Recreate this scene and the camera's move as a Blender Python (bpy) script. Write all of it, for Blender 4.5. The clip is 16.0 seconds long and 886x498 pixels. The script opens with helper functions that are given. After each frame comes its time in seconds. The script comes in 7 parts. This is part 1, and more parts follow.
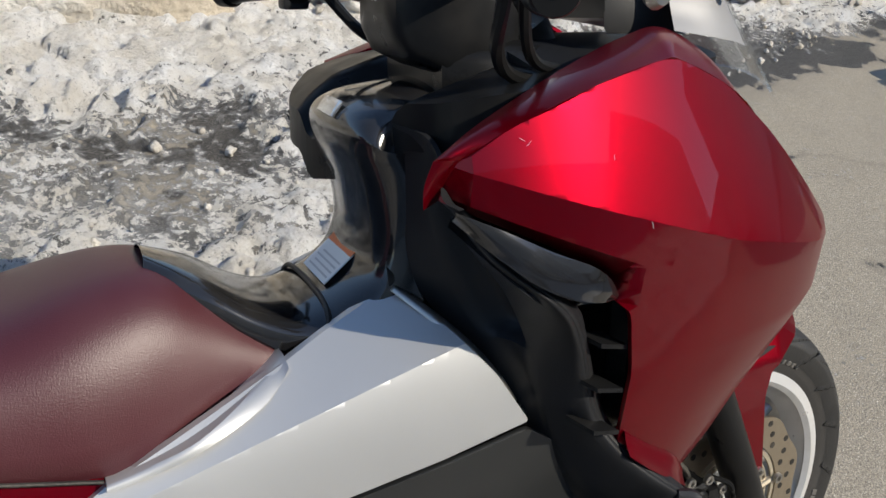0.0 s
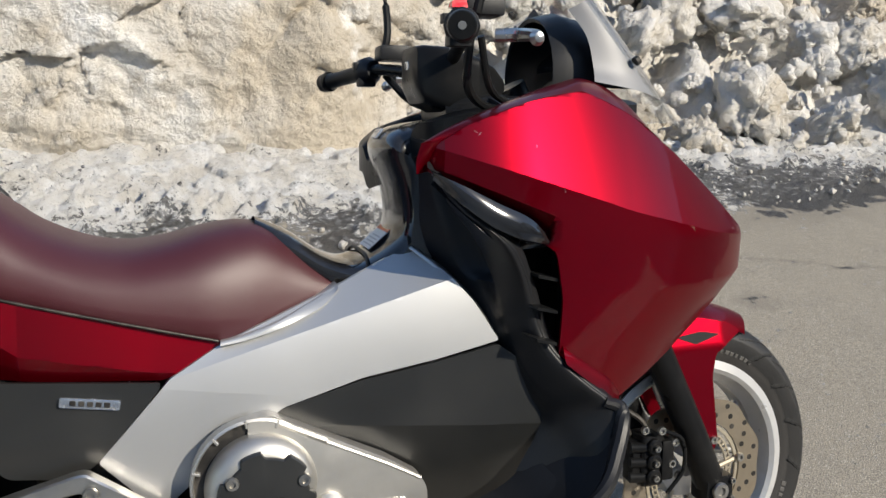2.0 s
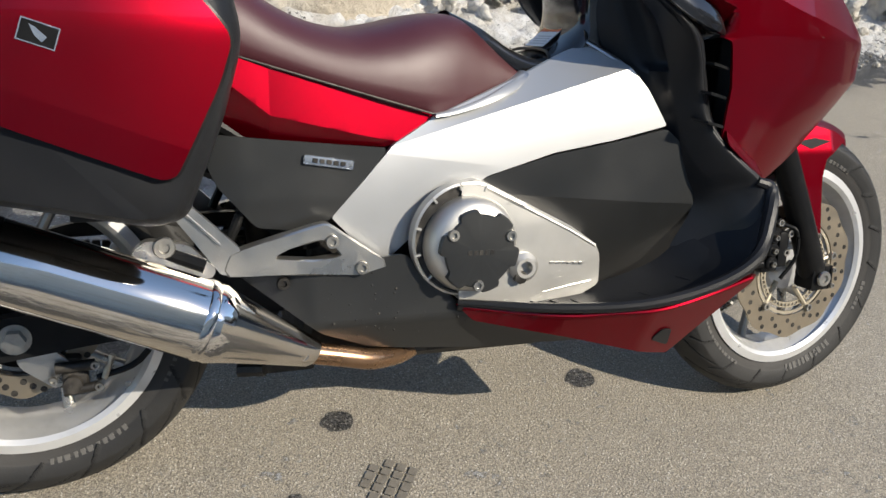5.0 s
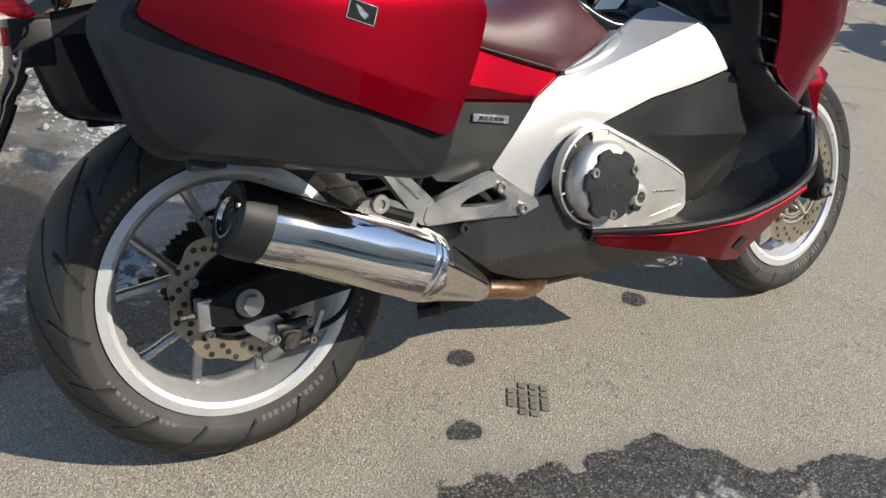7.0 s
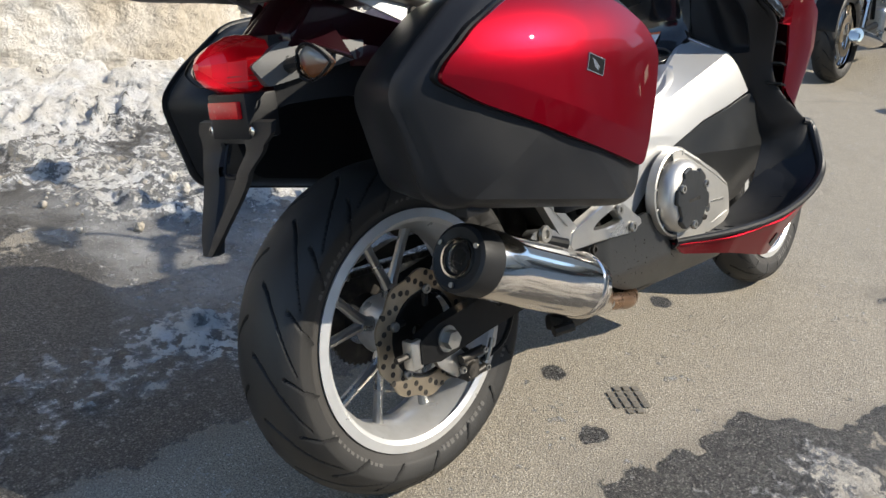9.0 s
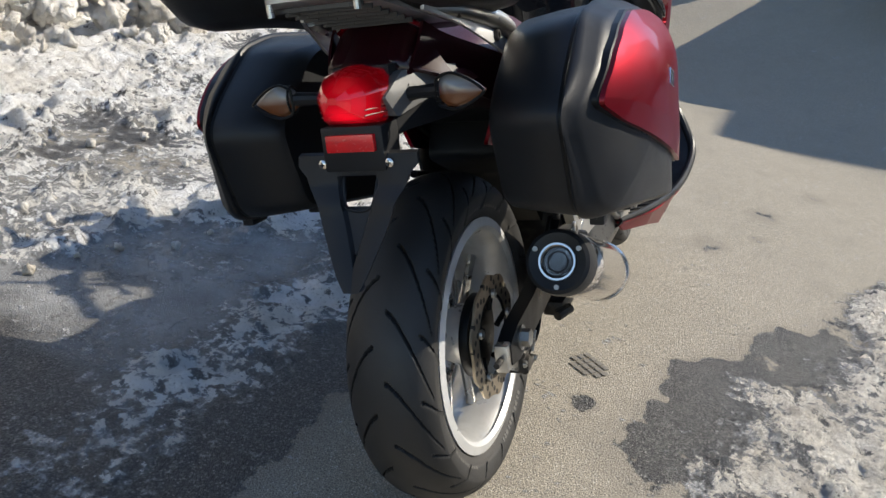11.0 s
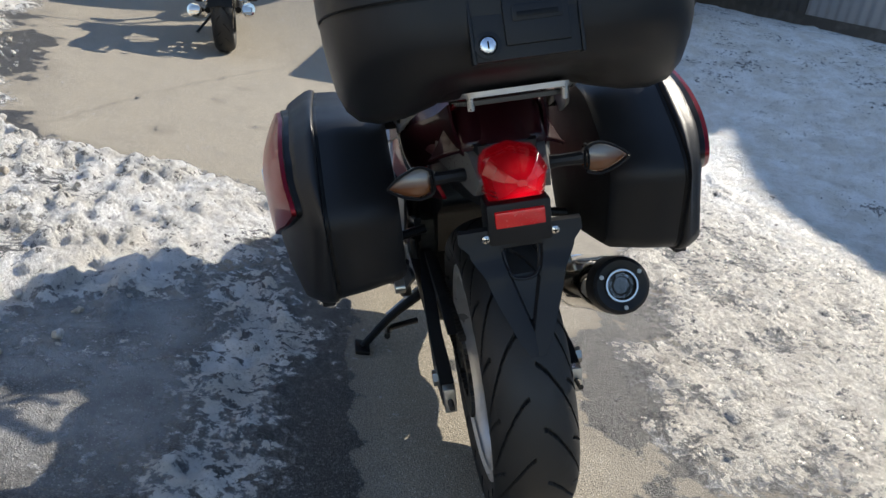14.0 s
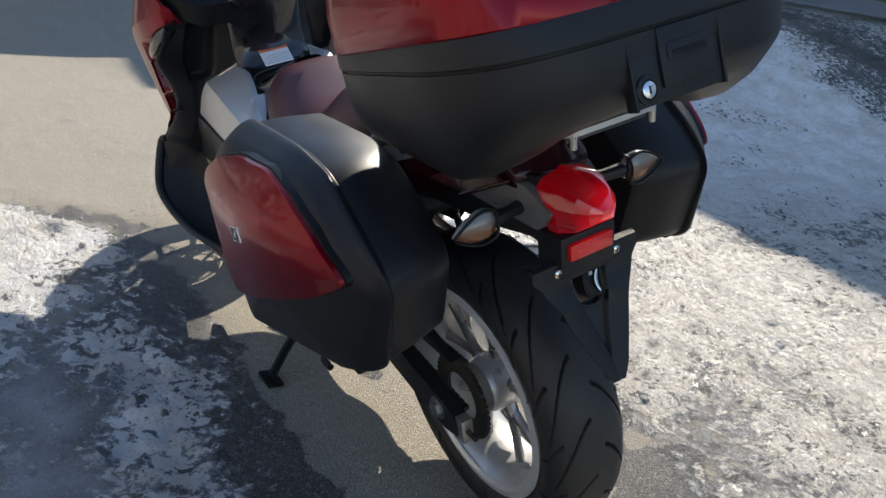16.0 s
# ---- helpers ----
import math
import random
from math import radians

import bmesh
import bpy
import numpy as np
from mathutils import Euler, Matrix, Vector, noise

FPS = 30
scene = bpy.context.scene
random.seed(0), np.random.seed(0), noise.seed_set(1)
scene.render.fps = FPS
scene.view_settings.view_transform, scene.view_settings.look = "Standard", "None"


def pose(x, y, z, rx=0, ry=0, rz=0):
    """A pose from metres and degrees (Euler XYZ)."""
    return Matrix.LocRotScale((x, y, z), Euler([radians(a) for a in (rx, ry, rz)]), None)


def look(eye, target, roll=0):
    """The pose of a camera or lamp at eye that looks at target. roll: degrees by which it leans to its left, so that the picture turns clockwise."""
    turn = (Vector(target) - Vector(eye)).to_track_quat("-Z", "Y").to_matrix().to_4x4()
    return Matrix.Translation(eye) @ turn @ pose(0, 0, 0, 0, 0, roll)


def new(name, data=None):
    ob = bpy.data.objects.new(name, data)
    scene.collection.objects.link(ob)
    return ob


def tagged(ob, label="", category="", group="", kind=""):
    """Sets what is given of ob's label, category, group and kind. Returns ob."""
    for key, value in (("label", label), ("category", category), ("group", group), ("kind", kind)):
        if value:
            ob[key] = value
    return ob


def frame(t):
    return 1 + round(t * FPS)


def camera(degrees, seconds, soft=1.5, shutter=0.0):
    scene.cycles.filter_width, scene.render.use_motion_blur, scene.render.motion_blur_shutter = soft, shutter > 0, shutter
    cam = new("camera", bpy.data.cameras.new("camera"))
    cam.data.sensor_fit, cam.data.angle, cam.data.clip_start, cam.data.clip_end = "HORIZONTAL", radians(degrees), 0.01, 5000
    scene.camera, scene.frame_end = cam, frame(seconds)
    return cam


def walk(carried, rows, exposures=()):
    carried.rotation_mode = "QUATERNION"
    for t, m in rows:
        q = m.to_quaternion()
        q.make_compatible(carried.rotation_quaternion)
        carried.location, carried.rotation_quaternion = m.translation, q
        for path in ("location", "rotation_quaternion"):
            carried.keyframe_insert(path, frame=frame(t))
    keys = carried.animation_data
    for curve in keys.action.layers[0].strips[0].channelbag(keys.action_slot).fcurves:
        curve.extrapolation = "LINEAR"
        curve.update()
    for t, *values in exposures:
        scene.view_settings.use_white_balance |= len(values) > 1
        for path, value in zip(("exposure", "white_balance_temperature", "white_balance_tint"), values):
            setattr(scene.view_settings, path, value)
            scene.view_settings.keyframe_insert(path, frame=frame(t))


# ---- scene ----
cam = camera(55.4, 16.0)
PATH = [
    (0, (0.637, -0.530, 1.319), (1.477, 0.897, 0.197), 10.1),
    (0.5, (0.666, -0.712, 1.343), (1.427, 0.829, 0.321), 11.4),
    (1, (0.713, -0.876, 1.363), (1.320, 0.789, 0.436), 7.9),
    (1.5, (0.678, -0.986, 1.352), (1.250, 0.732, 0.503), 6.1),
    (2, (0.612, -1.095, 1.337), (1.195, 0.633, 0.517), 5.8),
    (2.5, (0.582, -1.145, 1.299), (1.169, 0.574, 0.461), 6.7),
    (3, (0.551, -1.155, 1.235), (1.129, 0.561, 0.386), 5.2),
    (3.5, (0.463, -1.146, 1.203), (1.027, 0.558, 0.321), 5.4),
    (4, (0.417, -1.155, 1.177), (0.952, 0.550, 0.278), 6.3),
    (4.5, (0.307, -1.194, 1.166), (0.884, 0.475, 0.229), 7.1),
    (5, (0.173, -1.209, 1.170), (0.863, 0.385, 0.177), 8.9),
    (5.2, (0.123, -1.201, 1.167), (0.849, 0.364, 0.156), 9.9),
    (7.5, (-0.561, -1.112, 1.109), (0.581, 0.231, 0.165), 8.7),
    (8, (-0.655, -1.013, 1.091), (0.588, 0.276, 0.201), 9.0),
    (8.5, (-0.794, -0.930, 1.096), (0.510, 0.318, 0.235), 8.4),
    (9, (-0.985, -0.873, 1.102), (0.388, 0.311, 0.258), 7.9),
    (9.2, (-1.031, -0.847, 1.109), (0.377, 0.301, 0.272), 8.0),
    (11.3, (-1.441, -0.205, 1.077), (0.347, 0.274, 0.319), 11.2),
    (11.5, (-1.476, -0.129, 1.080), (0.331, 0.310, 0.342), 11.8),
    (12, (-1.544, 0.049, 1.089), (0.308, 0.357, 0.398), 12.0),
    (12.5, (-1.650, 0.199, 1.100), (0.235, 0.315, 0.442), 11.7),
    (13, (-1.636, 0.311, 1.100), (0.260, 0.242, 0.467), 11.5),
    (13.5, (-1.560, 0.429, 1.090), (0.319, 0.197, 0.447), 11.0),
    (14, (-1.506, 0.563, 1.084), (0.338, 0.181, 0.412), 11.4),
    (14.5, (-1.459, 0.727, 1.108), (0.335, 0.162, 0.428), 12.3),
    (15, (-1.330, 0.816, 1.103), (0.399, 0.083, 0.413), 11.7),
    (15.5, (-1.205, 0.906, 1.101), (0.450, 0.028, 0.402), 10.5),
    (16, (-1.130, 1.062, 1.107), (0.397, -0.024, 0.407), 9.5),
]
walk(cam, [(t, look(eye, target, roll)) for t, eye, target, roll in PATH], ((0, 0.47), (1.5, 0.41), (3, 0.45), (5, 0.56), (7.5, 0.71), (9, 0.76), (11.5, 0.76), (13.5, 0.77), (15, 0.87), (16, 0.84)))
LEAN = 17.06

# ---- light: low spring sun from ahead on the right ----
SUN_AZ, SUN_EL = radians(139), radians(40)          # clockwise from +y, above the ground
world = bpy.data.worlds.new("sky")
scene.world = world
world.use_nodes = True
wn = world.node_tree.nodes
sky = wn.new("ShaderNodeTexSky")
sky.sky_type, sky.sun_disc = "NISHITA", False
sky.sun_elevation, sky.sun_rotation = SUN_EL, SUN_AZ
sky.air_density, sky.dust_density, sky.ozone_density = 1.0, 0.15, 1.5
wn["Background"].inputs["Strength"].default_value = 0.15
world.node_tree.links.new(sky.outputs[0], wn["Background"].inputs["Color"])
sun_data = bpy.data.lights.new("sun", "SUN")
sun_data.energy, sun_data.angle, sun_data.color = 4.2, radians(0.53), (1.0, 0.915, 0.77)
sun = new("sun", sun_data)
SUN_DIR = Vector((math.sin(SUN_AZ) * math.cos(SUN_EL), math.cos(SUN_AZ) * math.cos(SUN_EL), math.sin(SUN_EL)))
sun.rotation_euler = (-SUN_DIR).to_track_quat("-Z", "Y").to_euler()


# ---- materials ----
def material(name, a, b=None, rough=0.5, metal=0.0, coat=0.0, scale=6.0, grain=250.0, bump=0.0, rvar=0.1, dirt=0.0, dirt_colour=(0.30, 0.27, 0.23), spec=0.5, coat_rough=0.04):
    """Principled paint: colour from a to b in soft patches, grain bump, patchy gloss, dust where dirt > 0."""
    m = bpy.data.materials.new(name)
    m.use_nodes = True
    n, l = m.node_tree.nodes, m.node_tree.links
    p = n["Principled BSDF"]
    geo = n.new("ShaderNodeTexCoord")
    big = n.new("ShaderNodeTexNoise")
    big.inputs["Scale"].default_value, big.inputs["Detail"].default_value = scale, 5.0
    l.new(geo.outputs["Object"], big.inputs["Vector"])
    mix = n.new("ShaderNodeMix")
    mix.data_type = "RGBA"
    mix.inputs["A"].default_value, mix.inputs["B"].default_value = (*a, 1), (*(b or a), 1)
    l.new(big.outputs["Fac"], mix.inputs["Factor"])
    colour = mix.outputs["Result"]
    fine = n.new("ShaderNodeTexNoise")
    fine.inputs["Scale"].default_value, fine.inputs["Detail"].default_value = grain, 3.0
    l.new(geo.outputs["Object"], fine.inputs["Vector"])
    if dirt:
        ramp = n.new("ShaderNodeMapRange")
        ramp.inputs["From Min"].default_value, ramp.inputs["From Max"].default_value = 0.48, 0.75
        ramp.inputs["To Max"].default_value = dirt
        l.new(big.outputs["Fac"], ramp.inputs["Value"])
        dust = n.new("ShaderNodeMix")
        dust.data_type = "RGBA"
        dust.inputs["B"].default_value = (*dirt_colour, 1)
        l.new(colour, dust.inputs["A"])
        l.new(ramp.outputs["Result"], dust.inputs["Factor"])
        colour = dust.outputs["Result"]
    l.new(colour, p.inputs["Base Color"])
    r = n.new("ShaderNodeMapRange")
    r.inputs["From Min"].default_value, r.inputs["From Max"].default_value = 0.3, 0.7
    r.inputs["To Min"].default_value, r.inputs["To Max"].default_value = max(0.02, rough - rvar), min(1, rough + rvar)
    l.new(big.outputs["Fac"], r.inputs["Value"])
    l.new(r.outputs["Result"], p.inputs["Roughness"])
    p.inputs["Metallic"].default_value = metal
    p.inputs["Coat Weight"].default_value = coat
    p.inputs["Coat Roughness"].default_value = coat_rough
    p.inputs["Specular IOR Level"].default_value = spec
    if bump:
        bn = n.new("ShaderNodeBump")
        bn.inputs["Strength"].default_value, bn.inputs["Distance"].default_value = 1.0, bump
        l.new(fine.outputs["Fac"], bn.inputs["Height"])
        l.new(bn.outputs["Normal"], p.inputs["Normal"])
    return m


RED = material("candy_red_paint", (0.178, 0.0006, 0.0064), (0.200, 0.0007, 0.0080), rough=0.39, metal=0.86, coat=0.42, rvar=0.02, scale=3, coat_rough=0.012, spec=0.0)
SILVER = material("silver_paint", (0.51, 0.51, 0.505), (0.57, 0.57, 0.565), rough=0.46, metal=0.70, coat=0.35, rvar=0.03, scale=5)
BLACK = material("textured_black_plastic", (0.010, 0.0105, 0.012), (0.014, 0.0145, 0.016), rough=0.42, rvar=0.07, bump=0.0002, grain=900, dirt=0.010, scale=9, spec=0.26)
GREY = material("dark_grey_plastic", (0.0125, 0.0130, 0.0128), (0.0175, 0.0180, 0.0178), rough=0.37, rvar=0.05, bump=0.00010, grain=900, dirt=0.014, scale=7, spec=0.65)
GLOSS = material("gloss_black_plastic", (0.008, 0.008, 0.010), (0.012, 0.012, 0.012), rough=0.14, rvar=0.05, coat=0.45, dirt=0.05, scale=12)
LEATHER = material("maroon_vinyl", (0.050, 0.0105, 0.0145), (0.064, 0.0145, 0.019), rough=0.42, rvar=0.05, bump=0.0003, grain=700, scale=5, dirt=0.03)
RUBBER = material("tyre_rubber", (0.010, 0.010, 0.010), (0.021, 0.020, 0.019), rough=0.6, rvar=0.10, bump=0.0003, grain=260, scale=14, dirt=0.08, dirt_colour=(0.06, 0.056, 0.05))
# near black that paints the shade in tread grooves, outlet bore and vent
SHADE_BLACK = material("painted_shade_black", (0.004, 0.004, 0.004), (0.006, 0.006, 0.006), rough=0.8)
SIDEWALL = material("dusty_sidewall_rubber", (0.024, 0.0225, 0.021), (0.042, 0.039, 0.036), rough=0.7, rvar=0.08, bump=0.0003, grain=200, scale=18)
CHROME = material("polished_steel", (0.72, 0.69, 0.65), (0.62, 0.57, 0.50), rough=0.09, metal=1.0, rvar=0.04, scale=10)
ALU = material("cast_aluminium", (0.60, 0.585, 0.55), (0.46, 0.445, 0.415), rough=0.33, metal=0.95, rvar=0.1, bump=0.0003, grain=400, dirt=0.15, scale=18)
CAST = material("bead_blasted_casting", (0.60, 0.585, 0.55), (0.48, 0.465, 0.435), rough=0.46, metal=0.90, rvar=0.06, bump=0.0002, grain=500, dirt=0.12, scale=16)
WHEEL = material("silver_wheel_paint", (0.58, 0.58, 0.58), (0.48, 0.475, 0.46), rough=0.34, metal=0.55, rvar=0.08, dirt=0.22, dirt_colour=(0.16, 0.15, 0.14), scale=22)
SPOKE = material("silver_spoke", (0.48, 0.475, 0.46), (0.36, 0.355, 0.34), rough=0.30, metal=0.8, rvar=0.07, dirt=0.2, dirt_colour=(0.14, 0.13, 0.12), scale=22)
# the body's red again, with the shade under the top case in its colour
SHADED_RED = material("shaded_red_paint", (0.016, 0.0018, 0.004), (0.022, 0.002, 0.005), rough=0.45, rvar=0.05, scale=10, spec=0.1, coat=0.55, coat_rough=0.05)
COWL = material("satin_grey_paint", (0.22, 0.22, 0.225), (0.26, 0.26, 0.265), rough=0.6, metal=0.3, rvar=0.05, scale=8)
LAMPSIDE = material("dusty_grey_plastic", (0.095, 0.095, 0.095), (0.125, 0.124, 0.122), rough=0.45, rvar=0.05, scale=12)
LETTER = material("scuffed_letter_rubber", (0.075, 0.071, 0.066), (0.12, 0.114, 0.105), rough=0.75, scale=40)
LIP = material("machined_rim", (0.70, 0.70, 0.70), (0.58, 0.58, 0.57), rough=0.35, metal=0.45, rvar=0.08, dirt=0.08, scale=25)
DISC = material("brake_steel", (0.42, 0.36, 0.27), (0.30, 0.25, 0.19), rough=0.42, metal=0.9, scale=30)
RINGSTEEL = material("tan_ring_steel", (0.50, 0.44, 0.34), (0.42, 0.37, 0.28), rough=0.5, metal=0.7, scale=40)
COPPER = material("heat_tinted_pipe", (0.42, 0.24, 0.13), (0.30, 0.20, 0.13), rough=0.3, metal=0.95, scale=25)
FORK = material("black_fork_paint", (0.007, 0.0073, 0.008), (0.011, 0.011, 0.011), rough=0.34, rvar=0.08, dirt=0.015, scale=20, spec=0.14)
STEEL = material("zinc_bolt", (0.45, 0.44, 0.41), (0.30, 0.285, 0.26), rough=0.42, metal=1.0, scale=60)
IRON = material("dark_oily_metal", (0.014, 0.0135, 0.013), (0.05, 0.045, 0.04), rough=0.5, metal=0.5, dirt=0.2, scale=35, bump=0.0005)
LENS = material("red_lens", (0.15, 0.001, 0.003), (0.11, 0.0008, 0.002), rough=0.10, coat=0.8, scale=40, rvar=0.03, spec=0.4)
RIB = material("deep_red_lens_rib", (0.11, 0.001, 0.003), (0.07, 0.001, 0.002), rough=0.5, scale=50)
REFLEX = material("red_reflector", (0.72, 0.008, 0.012), (0.62, 0.006, 0.010), rough=0.2, coat=0.5, scale=200)
PRINT = material("grey_print", (0.42, 0.42, 0.42), (0.5, 0.5, 0.5), rough=0.5)
AMBER = material("amber_lens", (0.70, 0.20, 0.02), (0.6, 0.15, 0.02), rough=0.15, coat=1.0)
SMOKE = material("clear_indicator_lens", (0.2, 0.08, 0.03), rough=0.12, coat=0.7, spec=0.4, scale=70, rvar=0.03)
WHITE = material("white_label", (0.75, 0.75, 0.73), (0.68, 0.68, 0.66), rough=0.4)
ORANGE = material("orange_print", (0.75, 0.16, 0.03), (0.7, 0.14, 0.03), rough=0.4)
BADGE = material("chrome_badge", (0.55, 0.58, 0.62), (0.75, 0.77, 0.8), rough=0.2, metal=0.9, scale=90)
ZINC = material("grey_corrugated_steel", (0.38, 0.38, 0.39), (0.30, 0.29, 0.29), rough=0.45, metal=0.4, scale=1.5, dirt=0.3)
RUST = material("rusty_frame_paint", (0.16, 0.05, 0.03), (0.10, 0.045, 0.03), rough=0.7, scale=6, dirt=0.3)
TRUCK = material("dirty_brown_chassis", (0.045, 0.035, 0.028), (0.09, 0.075, 0.06), rough=0.7, scale=6, dirt=0.3)
CANVAS = material("grey_beige_bed_panel", (0.42, 0.39, 0.34), (0.34, 0.31, 0.27), rough=0.7, scale=4, dirt=0.2)
RENDERED = material("pale_wall_render", (0.52, 0.54, 0.56), (0.44, 0.45, 0.46), rough=0.85, scale=1.2, dirt=0.3, bump=0.004, grain=40)
DARKDOOR = material("dark_gate_sheet", (0.05, 0.045, 0.042), (0.08, 0.07, 0.06), rough=0.6, scale=3)
BLUE = material("blue_tank_paint", (0.02, 0.04, 0.14), (0.03, 0.05, 0.16), rough=0.3, metal=0.4, coat=1.0)

def lit_lens(m, bulb, power, reach_m):
    """A lens lit from within: the glow falls off away from the bulb."""
    n, l = m.node_tree.nodes, m.node_tree.links
    p = n["Principled BSDF"]
    place, away, fall = n.new("ShaderNodeTexCoord"), n.new("ShaderNodeVectorMath"), n.new("ShaderNodeMapRange")
    away.operation = "DISTANCE"
    away.inputs[1].default_value = bulb
    fall.interpolation_type = "SMOOTHERSTEP"
    fall.inputs["From Min"].default_value, fall.inputs["From Max"].default_value = 0.006, reach_m
    fall.inputs["To Min"].default_value, fall.inputs["To Max"].default_value = power, power * 0.09
    l.new(place.outputs["Object"], away.inputs[0])
    l.new(away.outputs["Value"], fall.inputs["Value"])
    p.inputs["Emission Color"].default_value = (1.0, 0.004, 0.02, 1)
    l.new(fall.outputs["Result"], p.inputs["Emission Strength"])


def two_tone(m, low, high, z0, z1):
    """Colour of a lens that passes from its lower to its upper part."""
    n, l = m.node_tree.nodes, m.node_tree.links
    place, axes, fall, mix = n.new("ShaderNodeTexCoord"), n.new("ShaderNodeSeparateXYZ"), n.new("ShaderNodeMapRange"), n.new("ShaderNodeMix")
    mix.data_type = "RGBA"
    mix.inputs["A"].default_value, mix.inputs["B"].default_value = (*low, 1), (*high, 1)
    fall.inputs["From Min"].default_value, fall.inputs["From Max"].default_value = z0, z1
    l.new(place.outputs["Object"], axes.inputs[0])
    l.new(axes.outputs["Z"], fall.inputs["Value"])
    l.new(fall.outputs["Result"], mix.inputs["Factor"])
    l.new(mix.outputs["Result"], n["Principled BSDF"].inputs["Base Color"])


lit_lens(LENS, (-0.292, -0.006, 0.792), 0.62, 0.052)
two_tone(SMOKE, (0.15, 0.055, 0.020), (0.19, 0.185, 0.175), 0.790, 0.806)

DAMP = material("damp_asphalt", (0.12, 0.11, 0.092), (0.20, 0.18, 0.15), rough=0.5, scale=60, bump=0.001, grain=300)

GLASS = bpy.data.materials.new("clear_screen")
GLASS.use_nodes = True
gn, gl = GLASS.node_tree.nodes, GLASS.node_tree.links
clear, shine, both_ways, rim_gloss = gn.new("ShaderNodeBsdfTransparent"), gn.new("ShaderNodeBsdfGlossy"), gn.new("ShaderNodeMixShader"), gn.new("ShaderNodeLayerWeight")
clear.inputs["Color"].default_value = (0.95, 0.96, 0.965, 1)
shine.inputs["Roughness"].default_value = 0.05
rim_gloss.inputs["Blend"].default_value = 0.12
gl.new(rim_gloss.outputs["Facing"], both_ways.inputs[0])
gl.new(clear.outputs[0], both_ways.inputs[1])
gl.new(shine.outputs[0], both_ways.inputs[2])
gl.new(both_ways.outputs[0], gn["Material Output"].inputs["Surface"])


def ground_material():
    """Asphalt that turns into wet asphalt, thin ice and snow by the sheet's own cover values."""
    m = bpy.data.materials.new("asphalt_and_snow")
    m.use_nodes = True
    n, l = m.node_tree.nodes, m.node_tree.links
    p = n["Principled BSDF"]
    co = n.new("ShaderNodeTexCoord").outputs["Object"]

    def noise_tex(scale, detail=4.0, rough=0.55):
        t = n.new("ShaderNodeTexNoise")
        t.inputs["Scale"].default_value, t.inputs["Detail"].default_value, t.inputs["Roughness"].default_value = scale, detail, rough
        l.new(co, t.inputs["Vector"])
        return t.outputs["Fac"]

    def ramp(v, lo, hi, a=0.0, b=1.0):
        t = n.new("ShaderNodeMapRange")
        t.inputs["From Min"].default_value, t.inputs["From Max"].default_value = lo, hi
        t.inputs["To Min"].default_value, t.inputs["To Max"].default_value = a, b
        l.new(v, t.inputs["Value"])
        return t.outputs["Result"]

    def mix(f, a, b):
        t = n.new("ShaderNodeMix")
        t.data_type = "RGBA"
        for key, v in (("A", a), ("B", b)):
            if isinstance(v, tuple):
                t.inputs[key].default_value = (*v, 1)
            else:
                l.new(v, t.inputs[key])
        l.new(f, t.inputs["Factor"])
        return t.outputs["Result"]

    def maths(op, a, b):
        t = n.new("ShaderNodeMath")
        t.operation = op
        for i, v in enumerate((a, b)):
            if isinstance(v, (int, float)):
                t.inputs[i].default_value = v
            else:
                l.new(v, t.inputs[i])
        return t.outputs[0]

    def cover(name):
        t = n.new("ShaderNodeAttribute")
        t.attribute_name = name
        return t.outputs["Fac"]

    snow, wet = cover("snow"), cover("wet")
    def cells(scale):
        t = n.new("ShaderNodeTexVoronoi")
        t.inputs["Scale"].default_value = scale
        l.new(co, t.inputs["Vector"])
        g = n.new("ShaderNodeSeparateColor")
        l.new(t.outputs["Color"], g.inputs["Color"])
        return g.outputs["Red"], t.outputs["Distance"]

    grit, grit_d = cells(330)
    stones, stone_d = cells(190)
    asphalt = mix(noise_tex(0.9, 6), (0.385, 0.342, 0.268), (0.470, 0.420, 0.335))
    asphalt = mix(ramp(noise_tex(5, 7, 0.7), 0.50, 0.72, 0.0, 0.55), asphalt, (0.295, 0.268, 0.222))
    asphalt = mix(ramp(noise_tex(260, 4, 0.7), 0.40, 0.60, 0.85, 0.0), asphalt, (0.135, 0.120, 0.098))
    asphalt = mix(ramp(grit, 0.0, 0.22, 0.55, 0.0), asphalt, (0.115, 0.103, 0.086))
    pebble = maths("MULTIPLY", ramp(stones, 0.76, 0.80), ramp(stone_d, 0.16, 0.36, 1.0, 0.0))
    asphalt = mix(maths("MULTIPLY", pebble, 0.8), asphalt, (0.64, 0.61, 0.55))
    asphalt = mix(maths("MULTIPLY", ramp(stones, 0.18, 0.24, 1.0, 0.0), ramp(stone_d, 0.14, 0.36, 0.85, 0.0)), asphalt, (0.085, 0.078, 0.070))
    asphalt = mix(ramp(noise_tex(55, 4, 0.7), 0.60, 0.72, 0.0, 0.5), asphalt, (0.15, 0.135, 0.11))
    edge = maths("ADD", wet, ramp(noise_tex(11, 7, 0.62), 0.3, 0.7, -0.24, 0.24))
    asphalt = mix(ramp(stone_d, 0.46, 0.70, 0.0, 0.25), asphalt, (0.19, 0.17, 0.138))
    wetness = ramp(edge, 0.47, 0.52)
    stain = ramp(wet, 0.05, 0.42, 0.0, 0.5)
    asphalt = mix(stain, asphalt, (0.185, 0.165, 0.135))
    damp = mix(ramp(noise_tex(36, 6, 0.65), 0.35, 0.7), (0.018, 0.017, 0.016), (0.066, 0.061, 0.054))
    damp = mix(ramp(stones, 0.25, 1.0, 0.0, 0.75), damp, (0.17, 0.16, 0.145))
